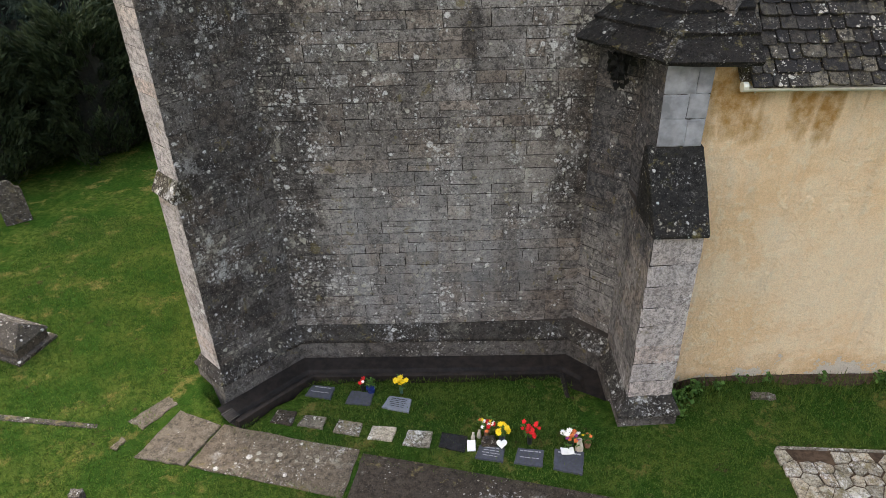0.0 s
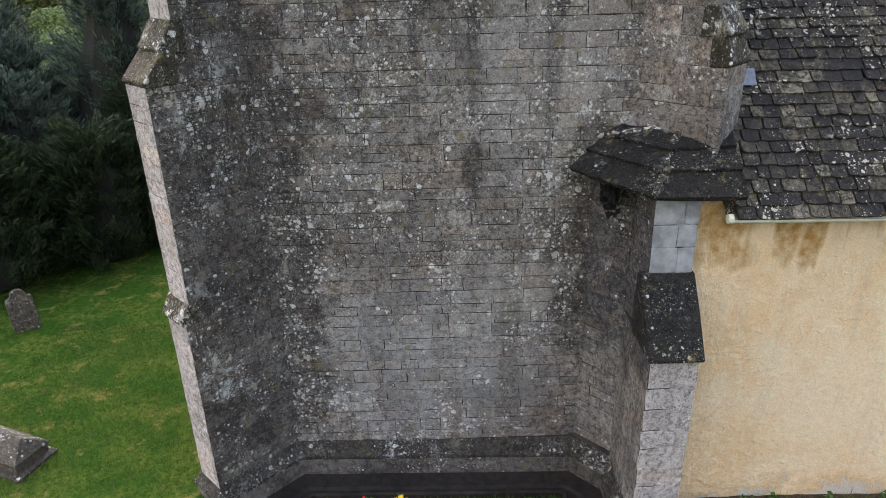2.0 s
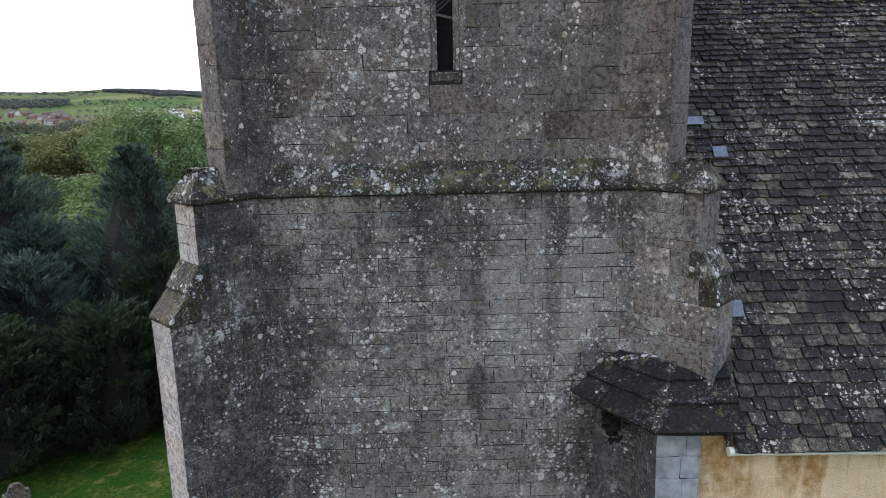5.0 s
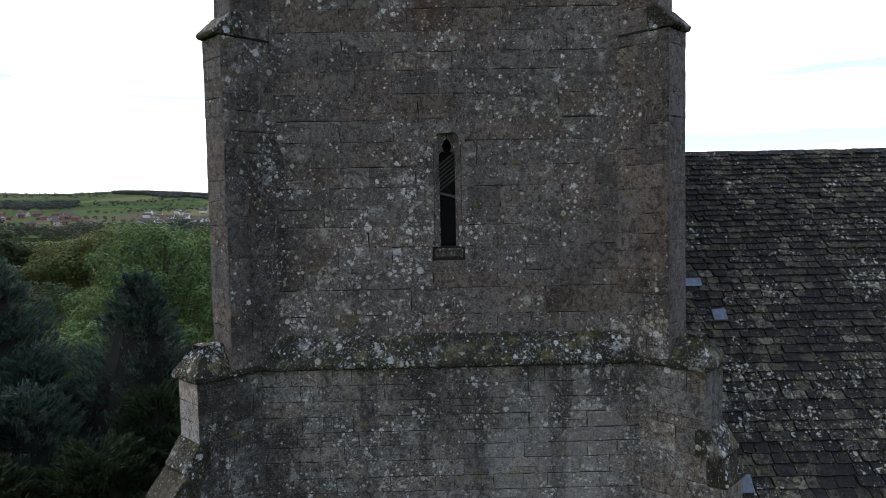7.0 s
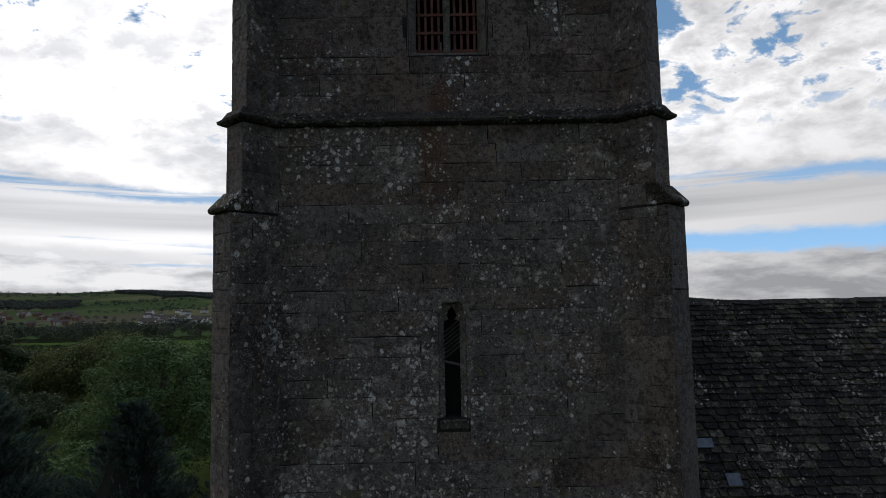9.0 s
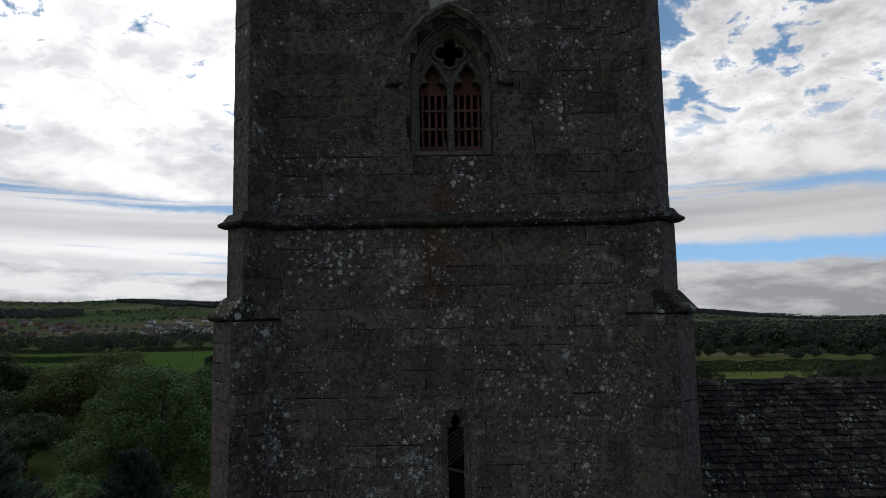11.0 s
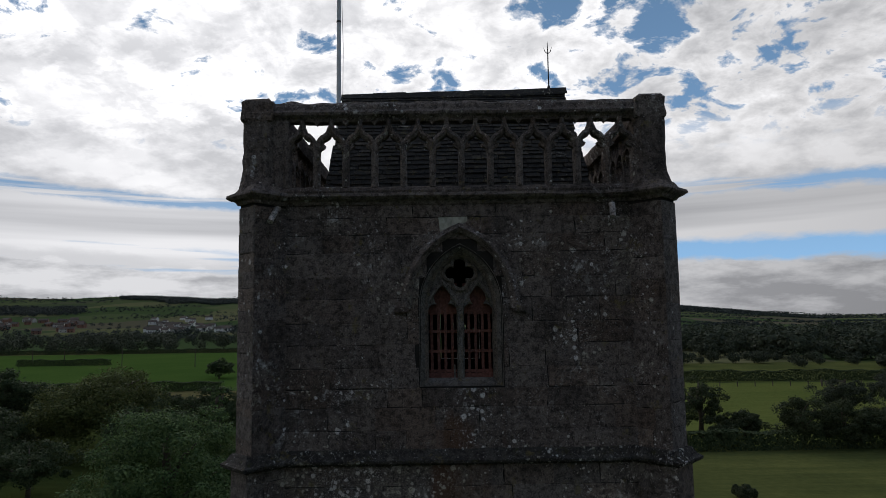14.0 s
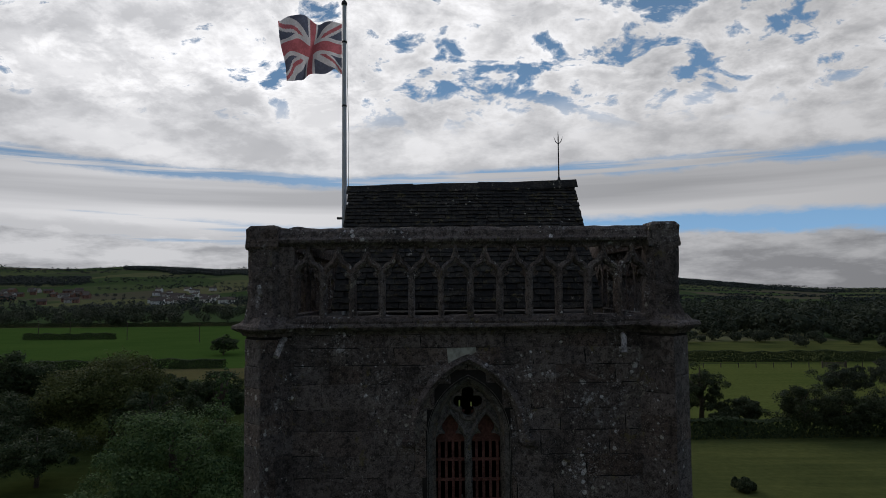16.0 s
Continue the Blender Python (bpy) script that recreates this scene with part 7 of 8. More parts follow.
def headstone():
    x, y = -10.36, 14.75
    z = gz(x, y)
    ob = thing("headstone", "old shouldered limestone headstone leaning in the grass", "headstone", at=(x, y, z))
    half = [(0.27, -0.2), (0.27, 0.72), (0.25, 0.80), (0.17, 0.82), (0.15, 0.86), (0.13, 0.93), (0.08, 0.985), (0.0, 1.0)]
    prof = half + [(-a, b) for a, b in reversed(half[:-1])]
    m = Matrix.Translation((x, y, z)) @ Matrix.Rotation(radians(38), 4, "Z") @ Matrix.Rotation(radians(-5), 4, "X") @ Matrix.Scale(1.1, 4)
    Mesh().loft([[m @ Vector((a * k, d, b)) for a, b in prof] for d, k in ((-0.065, 0.97), (-0.055, 1.0), (0.055, 1.0), (0.065, 0.97))]).link("slab", GRAVE_STONE, ob, rough=0.01)


def chest_tomb():
    """Low coped tomb: plinth, body and a hipped, ridged lid."""
    a = Vector((-7.62, 9.42, 0))
    ux, uy = Vector((-1.0, 0.42, 0)).normalized(), Vector((0.30, 0.95, 0)).normalized()
    z = gz(a.x, a.y)
    ob = thing("coped_tomb", "low hipped stone tomb spotted with white lichen", "tomb", at=(a.x, a.y, z))
    L, W = 1.9, 0.70
    def rect(g, h):
        return [a + ux * (-g) + uy * (-g) + Vector((0, 0, z + h)), a + ux * (L + g) + uy * (-g) + Vector((0, 0, z + h)), a + ux * (L + g) + uy * (W + g) + Vector((0, 0, z + h)), a + ux * (-g) + uy * (W + g) + Vector((0, 0, z + h))]
    Mesh().loft([rect(0.10, -0.15), rect(0.10, 0.05), rect(0.06, 0.07)]).link("base", GRAVE_STONE, ob, rough=0.008)
    Mesh().loft([rect(0.0, 0.06), rect(0.0, 0.24)]).link("body", GRAVE_STONE, ob, rough=0.006)
    lid = Mesh()
    lo, ed = rect(0.03, 0.24), rect(0.03, 0.29)
    r0 = a + ux * 0.16 + uy * (W / 2) + Vector((0, 0, z + 0.58))
    r1 = a + ux * (L - 0.16) + uy * (W / 2) + Vector((0, 0, z + 0.58))
    lid.add(lo + ed + [r0, r1], [(0, 3, 2, 1), (0, 1, 5, 4), (1, 2, 6, 5), (2, 3, 7, 6), (3, 0, 4, 7), (4, 5, 9, 8), (5, 6, 9), (6, 7, 8, 9), (7, 4, 8)])
    lid.link("lid", GRAVE_STONE, ob, "hipped lid with white lichen", rough=0.006)


headstone()
chest_tomb()

# drain grating at the end of the channel
gr = thing("drain_grating", "black slotted drain grating at the channel end", "drain", at=(-3.42, 7.86, -0.1))
for k in range(6):
    t = k * 0.045
    Mesh().box(-0.10, 0.10, -0.012, 0.012, -0.02, 0.012, Matrix.Translation((-3.52 + t * 0.7, 8.02 - t * 0.7, -0.03)) @ Matrix.Rotation(radians(45), 4, "Z")).link("bar", IRON, gr)


# ---- grass and weeds ----
def blades():
    rg = np.random.default_rng(5)
    n = 190000
    x = rg.uniform(-9.5, 9.5, n)
    y = rg.uniform(5.2, 15.0, n)
    ok = ~((x > 3.4) & (y > 8.45)) & ~((x < -2.3) & (x > -4.1) & (y > 8.4 - (x + 3.5) * 0.9) & (y < 14)) & ~((x > 2.3) & (x < 3.9) & (y > 7.5))
    ok &= ~((x > 5.1) & (y < 7.0)) & ~((x > -4.6) & (x < -1.3) & (y > 6.4 - 0.25 * (x + 1.4)) & (y < 7.08 - 0.25 * (x + 1.4))) & ~((x > -1.4) & (y < 6.9 - 0.19 * (x + 1.3)))
    ok &= ~((x > -4) & (x < 3.9) & (y > 9.3))
    ok &= (x > -3.4) | (rg.random(n) < 0.6)
    x, y = x[ok], y[ok]
    far = np.array([foot_distance(a, b) > 0.86 for a, b in zip(x, y)])
    x, y = x[far], y[far]
    n = len(x)
    z = np.array([gz(a, b) for a, b in zip(x, y)]) - 0.008
    h = rg.uniform(0.025, 0.07, n) * (1 + 0.7 * (rg.random(n) < 0.08)) * (1 + 1.6 * ((x > 3.8) & (y > 7.9)) * (rg.random(n) < 0.4))
    a = rg.uniform(0, 2 * np.pi, n)
    w = rg.uniform(0.005, 0.011, n)
    lx, ly = rg.normal(0, 0.025, n), rg.normal(0, 0.025, n)
    v = np.empty((n, 3, 3))
    v[:, 0] = np.stack([x - w * np.cos(a), y - w * np.sin(a), z], 1)
    v[:, 1] = np.stack([x + w * np.cos(a), y + w * np.sin(a), z], 1)
    v[:, 2] = np.stack([x + lx, y + ly, z + h], 1)
    me = bpy.data.meshes.new("grass")
    me.vertices.add(n * 3)
    me.vertices.foreach_set("co", v.reshape(-1))
    me.loops.add(n * 3)
    me.loops.foreach_set("vertex_index", np.arange(n * 3))
    me.polygons.add(n)
    me.polygons.foreach_set("loop_start", np.arange(0, n * 3, 3))
    me.update()
    me.materials.append(LEAF_GRASS)
    tagged(new("grass", me), "short green churchyard grass blades", "grass", kind="stuff")


LEAF_GRASS = leaf_material("grass_blades", (0.025, 0.067, 0.010), (0.101, 0.143, 0.028), 0.3)
blades()


def leaf_cloud(centers, normals, size, aspect, rng, curl=0.0):
    """Many small four-cornered leaves; returns verts and faces arrays."""
    n = len(centers)
    d = normals / np.maximum(1e-6, np.linalg.norm(normals, axis=1, keepdims=True))
    t = np.cross(d, rng.normal(size=(n, 3)))
    t /= np.maximum(1e-6, np.linalg.norm(t, axis=1, keepdims=True))
    s = size[:, None]
    a = centers - d * s * 0.5
    b = centers + d * s * 0.5
    m = centers + t * s * aspect * 0.5
    m2 = centers - t * s * aspect * 0.5
    v = np.stack([a, m, b, m2], 1).reshape(-1, 3)
    return v


def quads_mesh(name, v, mat):
    n = len(v) // 4
    me = bpy.data.meshes.new(name)
    me.vertices.add(n * 4)
    me.vertices.foreach_set("co", np.ascontiguousarray(v, dtype=np.float32).reshape(-1))
    me.loops.add(n * 4)
    me.loops.foreach_set("vertex_index", np.arange(n * 4))
    me.polygons.add(n)
    me.polygons.foreach_set("loop_start", np.arange(0, n * 4, 4))
    me.update()
    me.materials.append(mat)
    return new(name, me)


BLACK_GROWTH = simple("black_growth", (0.010, 0.010, 0.009), 0.95, 0.3)


def weed(x, y, r, n, seed):
    rg = np.random.default_rng(seed)
    z = gz(x, y)
    ob = thing("weed", "low broad-leaved green weed by the wall", "weed", "wall weeds", at=(x, y, z))
    c = np.stack([x + rg.normal(0, r * 0.5, n), y + rg.normal(0, r * 0.35, n), z + np.abs(rg.normal(0.10, 0.06, n))], 1)
    under(quads_mesh("foliage", leaf_cloud(c, rg.normal(size=(n, 3)) * (1, 1, 0.4), rg.uniform(0.04, 0.11, n), 0.75, rg), LEAF_PLANT), ob)


rg0 = np.random.default_rng(77)
moss_c = np.stack([2.62 + rg0.normal(0, 0.06, 260), 9.05 + rg0.normal(0, 0.05, 260), 5.40 - np.abs(rg0.normal(0, 0.16, 260))], 1)
growth = thing("wall_plant", "black withered growth hanging under the stone cap", "plant", at=(2.62, 9.05, 5.3))
under(quads_mesh("foliage", leaf_cloud(moss_c, rg0.normal(size=(260, 3)) + np.array([0, 0, -1.5]), rg0.uniform(0.08, 0.16, 260), 0.8, rg0), BLACK_GROWTH), growth)
for k, (x, y, r, n) in enumerate(((3.98, 8.12, 0.22, 260), (4.34, 8.26, 0.15, 90), (4.70, 8.25, 0.10, 30), (5.15, 8.35, 0.06, 20), (5.62, 8.38, 0.08, 26), (7.65, 8.30, 0.20, 130), (6.55, 8.36, 0.07, 16), (3.95, 7.75, 0.10, 26))):
    weed(x, y, r, n, k)


# ---- trees ----
LEAF_HEDGE = leaf_material("hedge_foliage", (0.022, 0.032, 0.014), (0.062, 0.076, 0.035))
CORE_SHADE = simple("core_shade", (0.012, 0.013, 0.009), 0.95, 0.4, 12.0, 0.5)

def trunk_and_limbs(ob, x, y, z0, h, r0, rg, limbs=5, reach=3.0):
    m = Mesh()
    m.tube([(x, y, z0 - 0.3), (x + 0.02 * h, y, z0 + h * 0.3), (x - 0.01 * h, y + 0.02 * h, z0 + h * 0.6), (x, y, z0 + h * 0.85)], [r0 * 1.3, r0, r0 * 0.7, r0 * 0.2], 8)
    for k in range(limbs):
        a = 2 * math.pi * k / limbs + rg.uniform(-0.4, 0.4)
        zz = z0 + h * rg.uniform(0.25, 0.6)
        m.tube([(x, y, zz), (x + math.cos(a) * reach * 0.5, y + math.sin(a) * reach * 0.5, zz + h * 0.15), (x + math.cos(a) * reach, y + math.sin(a) * reach, zz + h * 0.26)], [r0 * 0.55, r0 * 0.35, r0 * 0.08], 6)
    m.link("trunk", BARK, ob, smooth=True)


def facing_leaves(c, n, size, aspect, rg):
    """Leaves at c whose faces look along n."""
    n = n / np.maximum(1e-6, np.linalg.norm(n, axis=1, keepdims=True))
    a = np.cross(n, rg.normal(size=n.shape))
    a /= np.maximum(1e-6, np.linalg.norm(a, axis=1, keepdims=True))
    b = np.cross(n, a)
    s = size[:, None] * 0.5
    return np.stack([c - a * s, c + b * s * aspect, c + a * s, c - b * s * aspect], 1).reshape(-1, 3)


def broad_tree(x, y, top, r, mat, label, leaves, size, seed, group="broadleaf trees", low=0.12, droop=0.0):
    """Trunk and limbs under a crown of overlapping leafy boughs with dark gaps between them."""
    rg = np.random.default_rng(seed)
    z0 = gz(x, y)
    h = top - z0
    ob = thing("tree", label, "tree", group, at=(x, y, z0))
    trunk_and_limbs(ob, x, y, z0, h, 0.035 * h, rg, 6, r * 0.6)
    nc = int(min(150, max(46, leaves / 260)))
    k = (np.arange(nc) + 0.5) / nc                              # boughs spread evenly over the crown
    phi = np.arange(nc) * 2.39996 + rg.normal(0, 0.25, nc)
    uz = np.clip(1 - 1.9 * k + rg.normal(0, 0.10, nc), -1, 1)
    ur = np.where(uz < 0, np.maximum(np.sqrt(1 - uz * uz), 0.86), np.sqrt(1 - uz * uz))
    u = np.stack([ur * np.cos(phi), ur * np.sin(phi), uz], 1)
    lump = np.array([0.80 + 0.62 * noise.noise(Vector(p) * 1.9 + Vector((seed, 0, 0))) for p in u])
    rad = np.minimum(rg.uniform(0.55, 0.98, nc) * lump, 1.0)
    cz = z0 + h * (low + (1 - low) * 0.5)
    hz = h * (1 - low) * 0.5
    cc = np.stack([x + u[:, 0] * r * rad, y + u[:, 1] * r * rad, cz + u[:, 2] * (hz - 0.12 * r) * np.minimum(rad * 1.1, 1.0)], 1)
    per = int(leaves / nc)
    cr = rg.uniform(0.10, 0.25, nc) * r
    q = rg.normal(size=(nc, per, 3)) + np.array([0, 0, 0.45]) + u[:, None, :] * 0.4
    q /= np.linalg.norm(q, axis=2, keepdims=True)
    shell = 1.0 - 0.55 * rg.random((nc, per, 1)) ** 1.5 + 0.55 * rg.random((nc, per, 1)) ** 5
    off = q * shell * cr[:, None, None] * (1, 1, 0.72)
    off[..., 2] -= droop * 0.22 * cr[:, None] * rg.random((nc, per)) ** 2 * 3
    c = (cc[:, None, :] + off).reshape(-1, 3)
    n = (q * 0.8 + rg.normal(0, 0.45, q.shape) + np.array([0, 0, 0.45])).reshape(-1, 3)
    keep = c[:, 2] > z0 + 0.15
    c, n = c[keep], n[keep]
    under(quads_mesh("crown", facing_leaves(c, n, size * rg.uniform(0.6, 1.35, len(c)), 0.62, rg), mat), ob)
    return ob


def conifer(x, y, top, r, mat, label, sprays, seed, pointy=1.0):
    """Cypress: upswept branches set with many narrow sprays."""
    rg = np.random.default_rng(seed)
    z0 = gz(x, y)
    h = top - z0
    ob = thing("conifer", label, "tree", "conifers", at=(x, y, z0))
    trunk_and_limbs(ob, x, y, z0, h, 0.02 * h, rg, 3, r * 0.3)
    nb = max(60, sprays // 22)                     # branches, each a plume of sprays
    k = rg.random(nb) ** 0.85
    zz = z0 + 0.1 + k * h * 0.93
    a = rg.uniform(0, 2 * np.pi, nb)
    prof = np.where(k < 0.15, 0.82 + 0.18 * k / 0.15, (1 - (k - 0.15) / 0.87) ** (0.78 * pointy))
    reach = r * prof * rg.uniform(0.72, 1.12, nb)
    out = np.stack([np.cos(a), np.sin(a), rg.uniform(0.35, 1.1, nb)], 1)
    out /= np.linalg.norm(out, axis=1, keepdims=True)
    tip = np.stack([x + reach * np.cos(a), y + reach * np.sin(a), zz], 1)
    per = int(sprays * 7 / nb)
    plume = 0.42 + 0.16 * r * prof
    along = rg.uniform(-1.0, 0.9, (nb, per, 1))
    wide = (1.0 - np.abs(along)) * 0.5 + 0.08
    jit = rg.normal(0, 0.40, (nb, per, 3)) * wide
    c = (tip[:, None, :] + (out[:, None, :] * along + jit) * plume[:, None, None]).reshape(-1, 3)
    d = (out[:, None, :] * 1.0 + rg.normal(0, 0.36, (nb, per, 3)) + np.array([0, 0, 0.30])).reshape(-1, 3)
    keep = c[:, 2] > z0 + 0.05
    c, d = c[keep], d[keep]
    under(quads_mesh("foliage", leaf_cloud(c, d, rg.uniform(0.10, 0.30, len(c)), 0.24, rg), mat), ob)
    # solid near-black core added to stand for the shade within the foliage
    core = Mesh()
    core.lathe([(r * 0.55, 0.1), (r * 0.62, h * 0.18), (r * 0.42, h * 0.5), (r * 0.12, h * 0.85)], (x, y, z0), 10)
    core.link("core", CORE_SHADE, ob, "near-black core for the shade inside the crown")
    return ob


for k, (x, y, t, r, n, m, p) in enumerate(((-11.3, 25.2, 9.15, 3.7, 6800, LEAF_CONIFER, 1.20), (-17.2, 25.5, 9.9, 4.6, 7400, LEAF_CONIFER, 1.05), (-13.6, 21.6, 5.6, 2.6, 4600, LEAF_CONIFER, 0.8), (-15.6, 18.8, 6.8, 2.9, 5200, LEAF_CONIFER, 0.8),
                                            (-7.6, 26.6, 8.2, 2.6, 3400, LEAF_CONIFER, 1.1), (-12.7, 17.6, 4.4, 2.1, 4400, LEAF_YEW, 0.55), (-10.2, 19.6, 4.3, 2.0, 4200, LEAF_YEW, 0.5), (-20.5, 20.0, 8.6, 3.2, 3600, LEAF_CONIFER, 0.9), (-7.8, 21.8, 4.3, 1.9, 3000, LEAF_YEW, 0.5), (-14.6, 24.0, 6.6, 2.9, 4600, LEAF_CONIFER, 0.9), (-9.6, 22.6, 5.2, 2.2, 3600, LEAF_YEW, 0.6), (-18.6, 22.4, 7.4, 3.0, 3800, LEAF_CONIFER, 0.9))):
    conifer(x, y, t, r, m, "dense dark green cypress growing by the churchyard lawn" if m is LEAF_CONIFER else "dark rounded yew bush below the cypresses", n, 60 + k, p)

broad_tree(-20.2, 50.0, 11.5, 6.8, LEAF_ASH, "rounded green broadleaf tree beyond the conifers", 62000, 0.20, 81, low=0.03)
broad_tree(-50.0, 101.0, 10.6, 10.2, LEAF_WILLOW, "large yellow-green willow with drooping foliage", 52000, 0.34, 82, low=0.02, droop=1.0)
broad_tree(-72.0, 112.0, 9.6, 7.5, LEAF_DARK, "tall dark broadleaf tree at the meadow edge", 26000, 0.40, 83, low=0.08)
broad_tree(-48.0, 118.0, 5.6, 4.4, LEAF_DARK, "small dark rounded tree by the hedge", 8000, 0.40, 84, low=0.03)
broad_tree(-35.5, 104.0, 7.6, 6.0, LEAF_DARK, "dark broadleaf tree beside the meadow", 20000, 0.34, 85, low=0.03)
broad_tree(-46.0, 76.0, 4.0, 5.2, LEAF_DARK, "dark spreading tree standing in the meadow", 14000, 0.27, 86, low=0.12)
broad_tree(-40.0, 92.0, 6.4, 6.0, LEAF_DARK, "dark leafy tree crowding beside the willow", 14000, 0.32, 91, low=0.0)
broad_tree(-62.0, 96.0, 5.0, 6.5, LEAF_DARK, "broad dark tree below the meadow edge", 15000, 0.34, 92, low=0.0)
broad_tree(-30.5, 92.0, 9.8, 1.5, LEAF_ASH, "slim pale tree rising above the crowns", 2600, 0.26, 87, low=0.3)
broad_tree(-15.5, 62.0, 8.6, 5.2, LEAF_DARK, "dark broadleaf tree behind the tower", 20000, 0.25, 88, low=0.03)
broad_tree(-58.0, 88.0, 3.2, 4.4, LEAF_DARK, "low leafy tree at the meadow edge", 9000, 0.32, 89, low=0.02)
broad_tree(-24.5, 38.5, 5.6, 4.8, LEAF_ASH, "leafy elder thicket behind the cypresses", 16000, 0.20, 90, low=0.0)
broad_tree(-17.5, 37.0, 6.0, 4.4, LEAF_ASH, "leafy sapling thicket behind the cypresses", 14000, 0.20, 93, low=0.0)
for k, (x, y, t, r, m) in enumerate(((41.0, 107.0, 7.8, 4.6, LEAF_HEDGE), (47.0, 105.0, 2.2, 3.8, LEAF_HEDGE), (53.0, 99.0, 5.3, 5.2, LEAF_HEDGE), (59.0, 99.0, 4.2, 4.4, LEAF_HEDGE), (65.0, 98.0, 3.9, 4.8, LEAF_HEDGE), (71.0, 97.0, 3.4, 4.2, LEAF_HEDGE), (77.0, 97.0, 3.0, 4.2, LEAF_HEDGE),
                                     (34.0, 104.0, 6.0, 4.5, LEAF_HEDGE), (76.5, 128.0, 4.6, 5.5, LEAF_FAR), (90.0, 134.0, 5.4, 6.0, LEAF_FAR), (42.0, 101.0, 0.8, 2.8, LEAF_HEDGE), (31.5, 71.0, -0.9, 1.3, LEAF_HEDGE))):
    broad_tree(x, y, t, r, m, "dark rounded field tree in the hedge line", 15000, 0.26, 120 + k, low=0.0, group="hedge trees")


def far_crowns(name, label, spots, mat, seed):
    """Many far crowns as lumpy leaf clusters in one mesh."""
    rg = np.random.default_rng(seed)
    V = []
    for x, y, r, h in spots:
        z = gz(x, y)
        n = int(min(560, max(20, 190000 / math.hypot(x, y) * (1 if math.hypot(x, y) < 900 else 0.3))))
        u = rg.normal(size=(n, 3))
        u /= np.linalg.norm(u, axis=1, keepdims=True)
        c = u * (0.62 + 0.38 * rg.random((n, 1))) * (r, r, h / 2) * (0.80 + 0.16 * np.sin(u[:, :1] * 5 + x) + 0.12 * np.sin(u[:, 1:2] * 7 + y)) + (x, y, z + h * 0.48)
        V.append(facing_leaves(c, u * 0.8 + rg.normal(0, 0.45, (n, 3)) + (0, 0, 0.4), rg.uniform(0.5, 0.95, n) * r * (0.22 if math.hypot(x, y) < 900 else 0.44), 0.8, rg))
    tagged(quads_mesh(name, np.concatenate(V), mat), label, "trees", kind="stuff")


rf = random.Random(9)
spots = []
for k in range(520):                                  # right: parkland beyond the hedge
    d = 262 * (2.6 ** rf.random())
    a = radians(rf.uniform(14, 42))
    if d < 380 and rf.random() < 0.62:
        continue
    s = rf.uniform(1.1, 2.2) if d > 315 else rf.uniform(0.5, 1.0)
    spots.append((d * math.sin(a), d * math.cos(a), 4.8 * s, 6.2 * s))
for k in range(170):                                  # left: tree line beyond the fields
    a = radians(rf.uniform(-42, -8))
    d = rf.uniform(450, 720)
    s = rf.uniform(0.7, 1.4)
    spots.append((d * math.sin(a), d * math.cos(a), 6.0 * s, 9.5 * s))
far_crowns("distant_trees", "dark distant hedgerow trees round the fields", spots, LEAF_FAR, 31)
spots = []
d = 660.0
while d < 4300:                                       # hedgerows and copses, strip behind strip
    step = 9.5 * (1 + d / 2500)
    for i in range(int(d * 1.55 / step)):
        a = -0.775 + 1.55 * i * step / (d * 1.55)
        gap = noise.noise(Vector((a * 9, d * 0.011, 2.0)))
        if gap < (-0.22 if d < 1100 else -0.36 if a > 0.1 and d > 1500 else -0.18 if a > 0.1 else -0.02 if d < 1900 else 0.14):
            continue
        dd = d * (1 + 0.05 * noise.noise(Vector((a * 6, d * 0.02, 7.0)))) + rf.uniform(-8, 8)
        s = rf.uniform(0.6, 1.25) * (1.35 if gap > 0.28 else 0.8) * (1 + d / 6000)
        flat = 0.55 if a > 0.1 and d > 900 else 1.0
        spots.append((dd * math.sin(a), dd * math.cos(a), 7.0 * s / flat ** 0.5, 8.0 * s * flat))
    d *= 1.105
for k in range(1500):                                 # wood on the face of the brow
    a = rf.uniform(-25.5, -11)
    d = rf.uniform(2180 + 60 * max(0.0, -22.0 - a) ** 1.5 + 60 * math.sin(a * 2.1), 2620)
    spots.append((d * math.sin(radians(a)), d * math.cos(radians(a)), 13, 12.5 - 0.5 * max(0.0, a + 23)))
for k in range(520):
    a = radians(rf.uniform(-42, -28))
    d = rf.uniform(1720, 2050)
    spots.append((d * math.sin(a), d * math.cos(a), 11, 12))
for k in range(700):                                  # wooded mound to the north-east
    a = radians(rf.uniform(12, 31))
    d = rf.uniform(2000, 2750)
    spots.append((d * math.sin(a), d * math.cos(a), rf.uniform(14, 22), rf.uniform(5, 8)))
for k in range(420):                                  # scattered trees and hedges along the skyline
    a = radians(rf.uniform(-44, 40))
    d = rf.uniform(2250, 2700)
    spots.append((d * math.sin(a), d * math.cos(a), rf.uniform(5, 12), rf.uniform(5, 9)))
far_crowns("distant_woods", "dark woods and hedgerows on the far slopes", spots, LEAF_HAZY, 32)


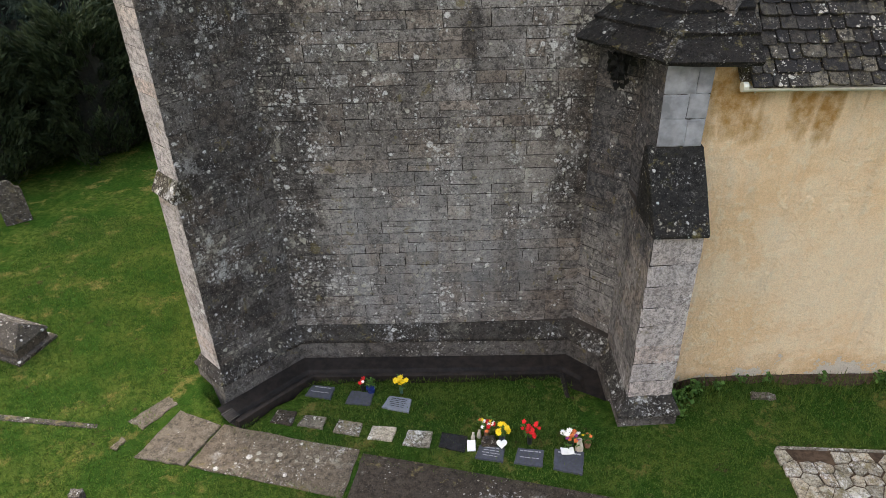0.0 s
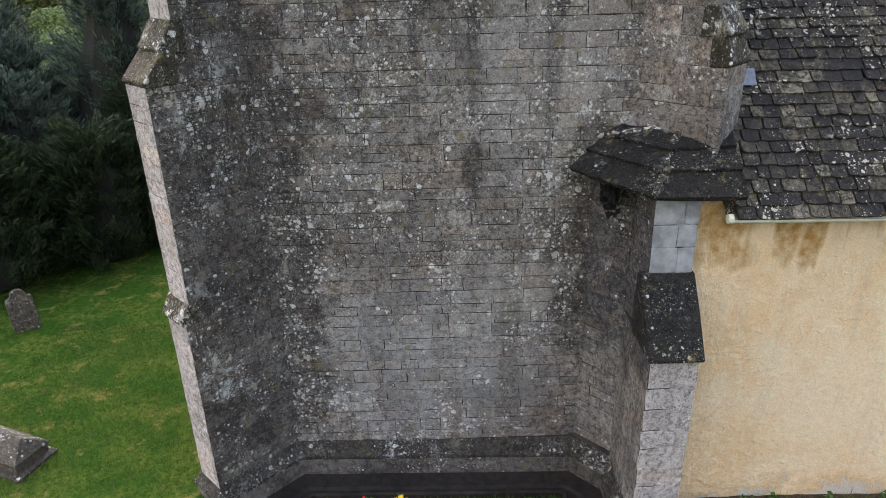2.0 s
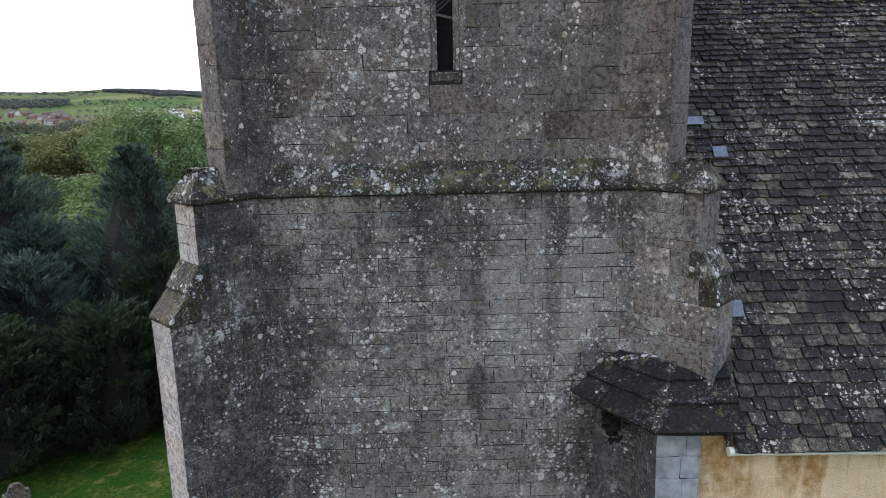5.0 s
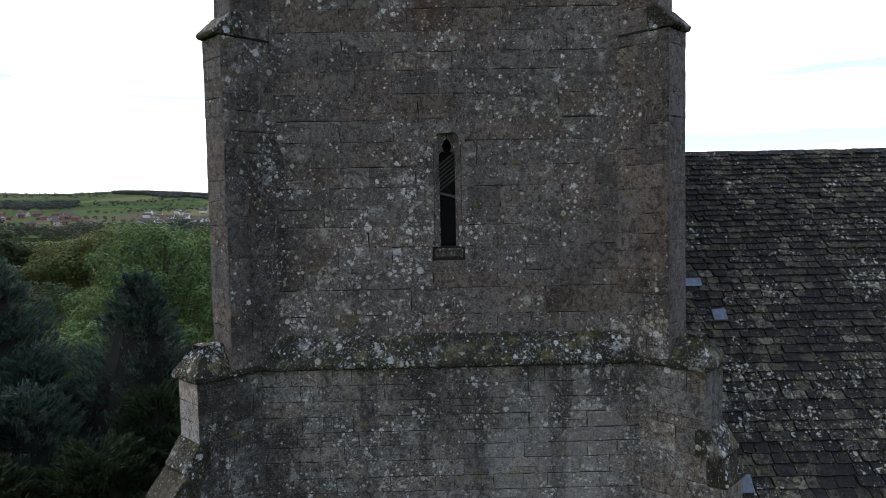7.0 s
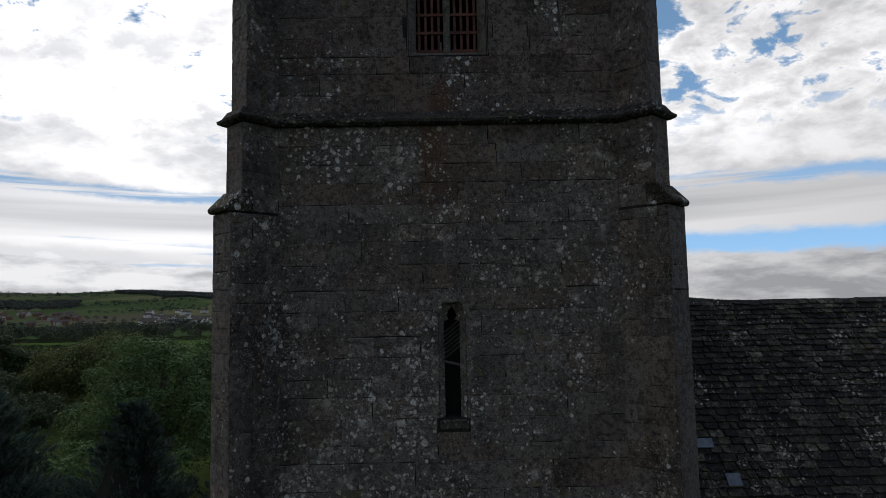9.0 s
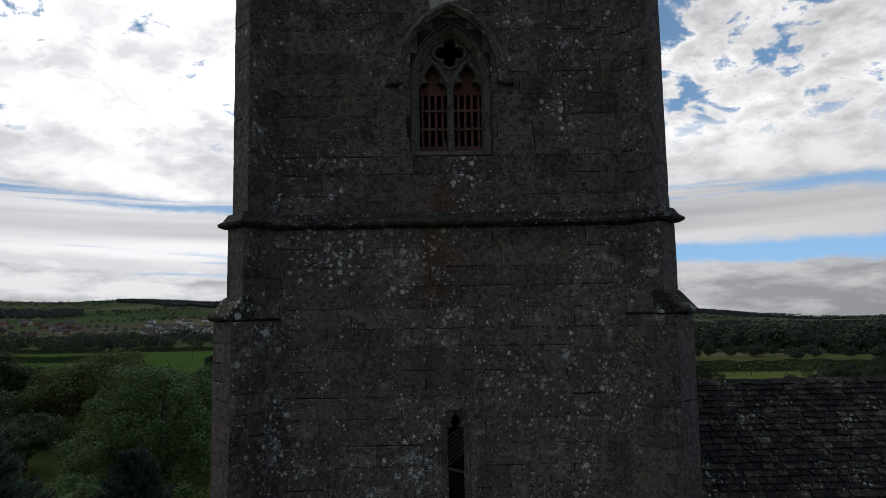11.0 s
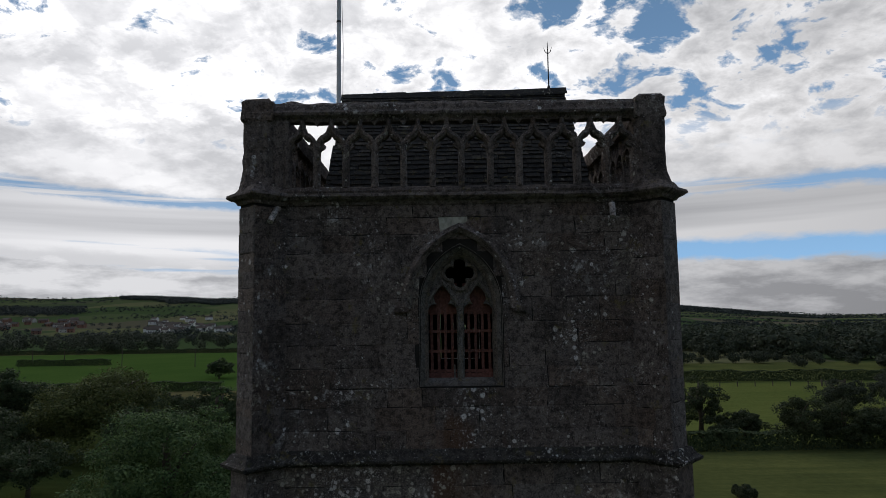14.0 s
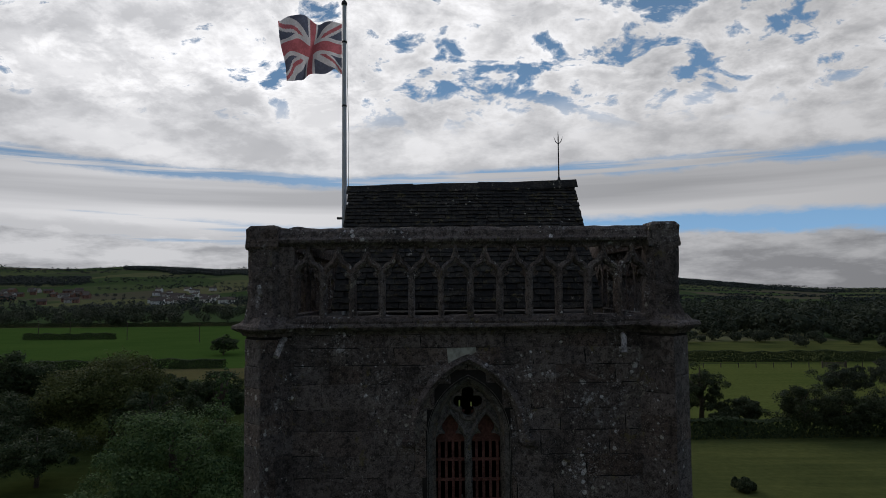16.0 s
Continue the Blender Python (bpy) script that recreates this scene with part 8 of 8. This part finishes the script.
def hedge(p, q, h, w, label, seed, mat):
    rg = np.random.default_rng(seed)
    L = math.dist(p, q)
    n = int(L * 170)
    t = rg.random(n)
    x, y = p[0] + (q[0] - p[0]) * t, p[1] + (q[1] - p[1]) * t
    z = np.array([gz(a, b) for a, b in zip(x, y)])
    hh = h * (1 + 0.07 * np.sin(t * L * 0.7) + 0.06 * np.sin(t * L * 0.23))
    side = rg.uniform(-1, 1, n)
    lift = np.where(rg.random(n) < 0.3, 1 - 0.06 * rg.random(n), rg.random(n))
    side = np.where(lift < 0.93, np.sign(side) * (0.8 + 0.2 * rg.random(n)), side)
    c = np.stack([x + rg.normal(0, 0.1, n), y + side * w * 0.5, z + hh * lift], 1)
    nrm = np.stack([rg.normal(0, 0.4, n), np.where(lift < 0.93, side, 0.0) + rg.normal(0, 0.4, n), np.where(lift < 0.93, 0.25, 1.0)], 1)
    o = quads_mesh("hedge", facing_leaves(c, nrm, rg.uniform(0.25, 0.5, n), 0.8, rg), mat)
    tagged(o, label, "hedge", "field hedges")


hedge((-193, 307), (-150, 306), 2.8, 1.6, "trimmed dark hedge standing in the green field", 1, LEAF_DARK)
hedge((-290, 415), (-110, 408), 2.6, 1.6, "long field hedge below the tree line", 2, LEAF_DARK)
hedge((45, 196), (150, 188), 3.0, 1.8, "long trimmed hedge across the pasture", 3, LEAF_DARK)
hedge((-115, 186), (-62, 190), 2.6, 2.2, "rough hedge at the meadow edge", 4, LEAF_DARK)
hedge((30, 97), (80, 98), 2.6, 2.2, "overgrown hedge between the fields", 5, LEAF_DARK)
broad_tree(-75.0, 228.0, 4.6, 5.5, LEAF_DARK, "rounded hawthorn clump in the field", 2600, 0.7, 141, low=0.0, group="hedge trees")


# fence, gate and poles
def fence():
    ob = thing("field_fence", "post-and-wire fence along the pasture", "fence", at=(70, 178, gz(70, 178)))
    for k in range(14):
        x = 56 + k * 4.6
        y = 180 - 0.05 * (x - 56)
        z = gz(x, y)
        Mesh().box(x - 0.09, x + 0.09, y - 0.09, y + 0.09, z - 0.3, z + 1.3).link("post", BARK, ob)
    Mesh().tube([(56, 180, gz(56, 180) + 1.1), (116, 177, gz(116, 177) + 1.1)], 0.025, 4).link("wire", IRON, ob)
    g = thing("field_gate", "wooden five-bar field gate in the fence", "gate", at=(104, 176, gz(104, 176)))
    z = gz(104, 176)
    for k in range(5):
        Mesh().box(100, 106, 175.9, 176.05, z + 0.3 + k * 0.26, z + 0.42 + k * 0.26).link("bar", BARK, g)
    for x in (99.9, 106.1):
        Mesh().box(x - 0.15, x + 0.15, 175.85, 176.15, z - 0.3, z + 1.8).link("gate_post", BARK, g)


fence()
for x, y in ((-104, 285), (-142, 300), (-200, 330), (-62, 300), (-176, 315)):
    z = gz(x, y)
    ob = thing("telegraph_pole", "dark timber pole standing in the field", "pole", "telegraph poles", at=(x, y, z))
    Mesh().lathe([(0.20, -0.3), (0.17, 4.0), (0.14, 8.0)], (x, y, z), 6).link("shaft", BARK, ob)
    Mesh().box(x - 0.7, x + 0.7, y - 0.08, y + 0.08, z + 7.4, z + 7.6).link("cross_arm", BARK, ob)

WALL_BRICK = simple("red_brick_wall", (0.20, 0.105, 0.075), 0.85, 0.25, 0.8, 0.0)
WALL_WHITE = simple("white_house_wall", (0.66, 0.65, 0.62), 0.85, 0.12, 0.8, 0.0)
WALL_PALE = simple("pale_house_wall", (0.42, 0.40, 0.36), 0.85, 0.2, 0.8, 0.0)
ROOF_DULL = simple("dull_house_roof", (0.085, 0.065, 0.055), 0.85, 0.3, 0.8, 0.0)


def house(x, y, w, d, h, turn, wall, tone):
    z = gz(x, y)
    ob = thing("house", f"small {tone} gabled house in the distant village", "house", "village houses", at=(x, y, z))
    m = Matrix.Translation((x, y, z)) @ Matrix.Rotation(turn, 4, "Z")
    Mesh().loft([[m @ Vector((sx * w / 2, yy, zz)) for yy, zz in ((-d / 2, -2), (d / 2, -2), (d / 2, h), (0, h + d * 0.38), (-d / 2, h))] for sx in (-1, 1)]).link("wall", wall, ob)
    for s in (-1, 1):
        Mesh().loft([[m @ Vector((sx * (w / 2 + 0.3), yy, zz)) for yy, zz in ((s * (d / 2 + 0.4), h - 0.2), (0, h + d * 0.38 + 0.1), (0, h + d * 0.38 + 0.4), (s * (d / 2 + 0.4), h + 0.1))] for sx in (-1, 1)]).link("roof", ROOF_DULL, ob)
    for k in (-1, 1):
        for zz in (1.5, 4.0):
            Mesh().box(k * w * 0.25 - 0.6, k * w * 0.25 + 0.6, -d / 2 - 0.05, -d / 2 + 0.05, zz - 0.6, zz + 0.6, m).link("window", DARK, ob)


rh = random.Random(12)
for k in range(64):
    a = radians(rh.choice((rh.uniform(-34, -28), rh.uniform(-23.5, -17.5))))
    d = rh.uniform(1060, 1560)
    wall, tone = ((WALL_BRICK, "red-brick"), (WALL_WHITE, "white"), (WALL_PALE, "pale"))[rh.choice((0, 0, 2) if a < -0.46 else (1, 1, 2))]
    house(d * math.sin(a), d * math.cos(a), rh.uniform(9, 18), rh.uniform(7, 9), rh.uniform(4.5, 6), rh.uniform(-0.5, 0.5), wall, tone)


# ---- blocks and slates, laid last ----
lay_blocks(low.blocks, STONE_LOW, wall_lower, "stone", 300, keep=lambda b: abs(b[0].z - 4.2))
lay_blocks(mid.blocks, STONE_MID, wall_middle, "stone", 300)
lay_blocks(top.blocks, STONE_TOP, wall_belfry, "stone", 300)
slated_slope(troof, RX0, RX1, RYF, 18.98, RY - 0.10, RZ - 0.09, 0.115, 0.21, SLATE_TOWER, "slate", 300, 5, 0.014)
slated_slope(troof, RX0, RX1, 2 * RY - RYF, 18.98, RY + 0.10, RZ - 0.09, 0.115, 0.21, SLATE_TOWER, "slate", 0, 6, 0.014)
slated_slope(nave_roof, 4.0, 16.0, EY - 0.10, EZ - 0.06, RIDGE_Y - 0.05, RIDGE_Z - 0.02, 0.165, 0.23, SLATE, "slate", 300, 7, 0.026,
             x0f=lambda k: 4.14 - 0.5 * k, keep=lambda r: r[0] + 0.9 * r[1])
slated_slope(nave_roof, 3.3, 16.0, 2 * RIDGE_Y - EY + 0.1, EZ - 0.06, RIDGE_Y + 0.05, RIDGE_Z - 0.02, 0.30, 0.5, SLATE, "slate", 0, 8, 0.026)
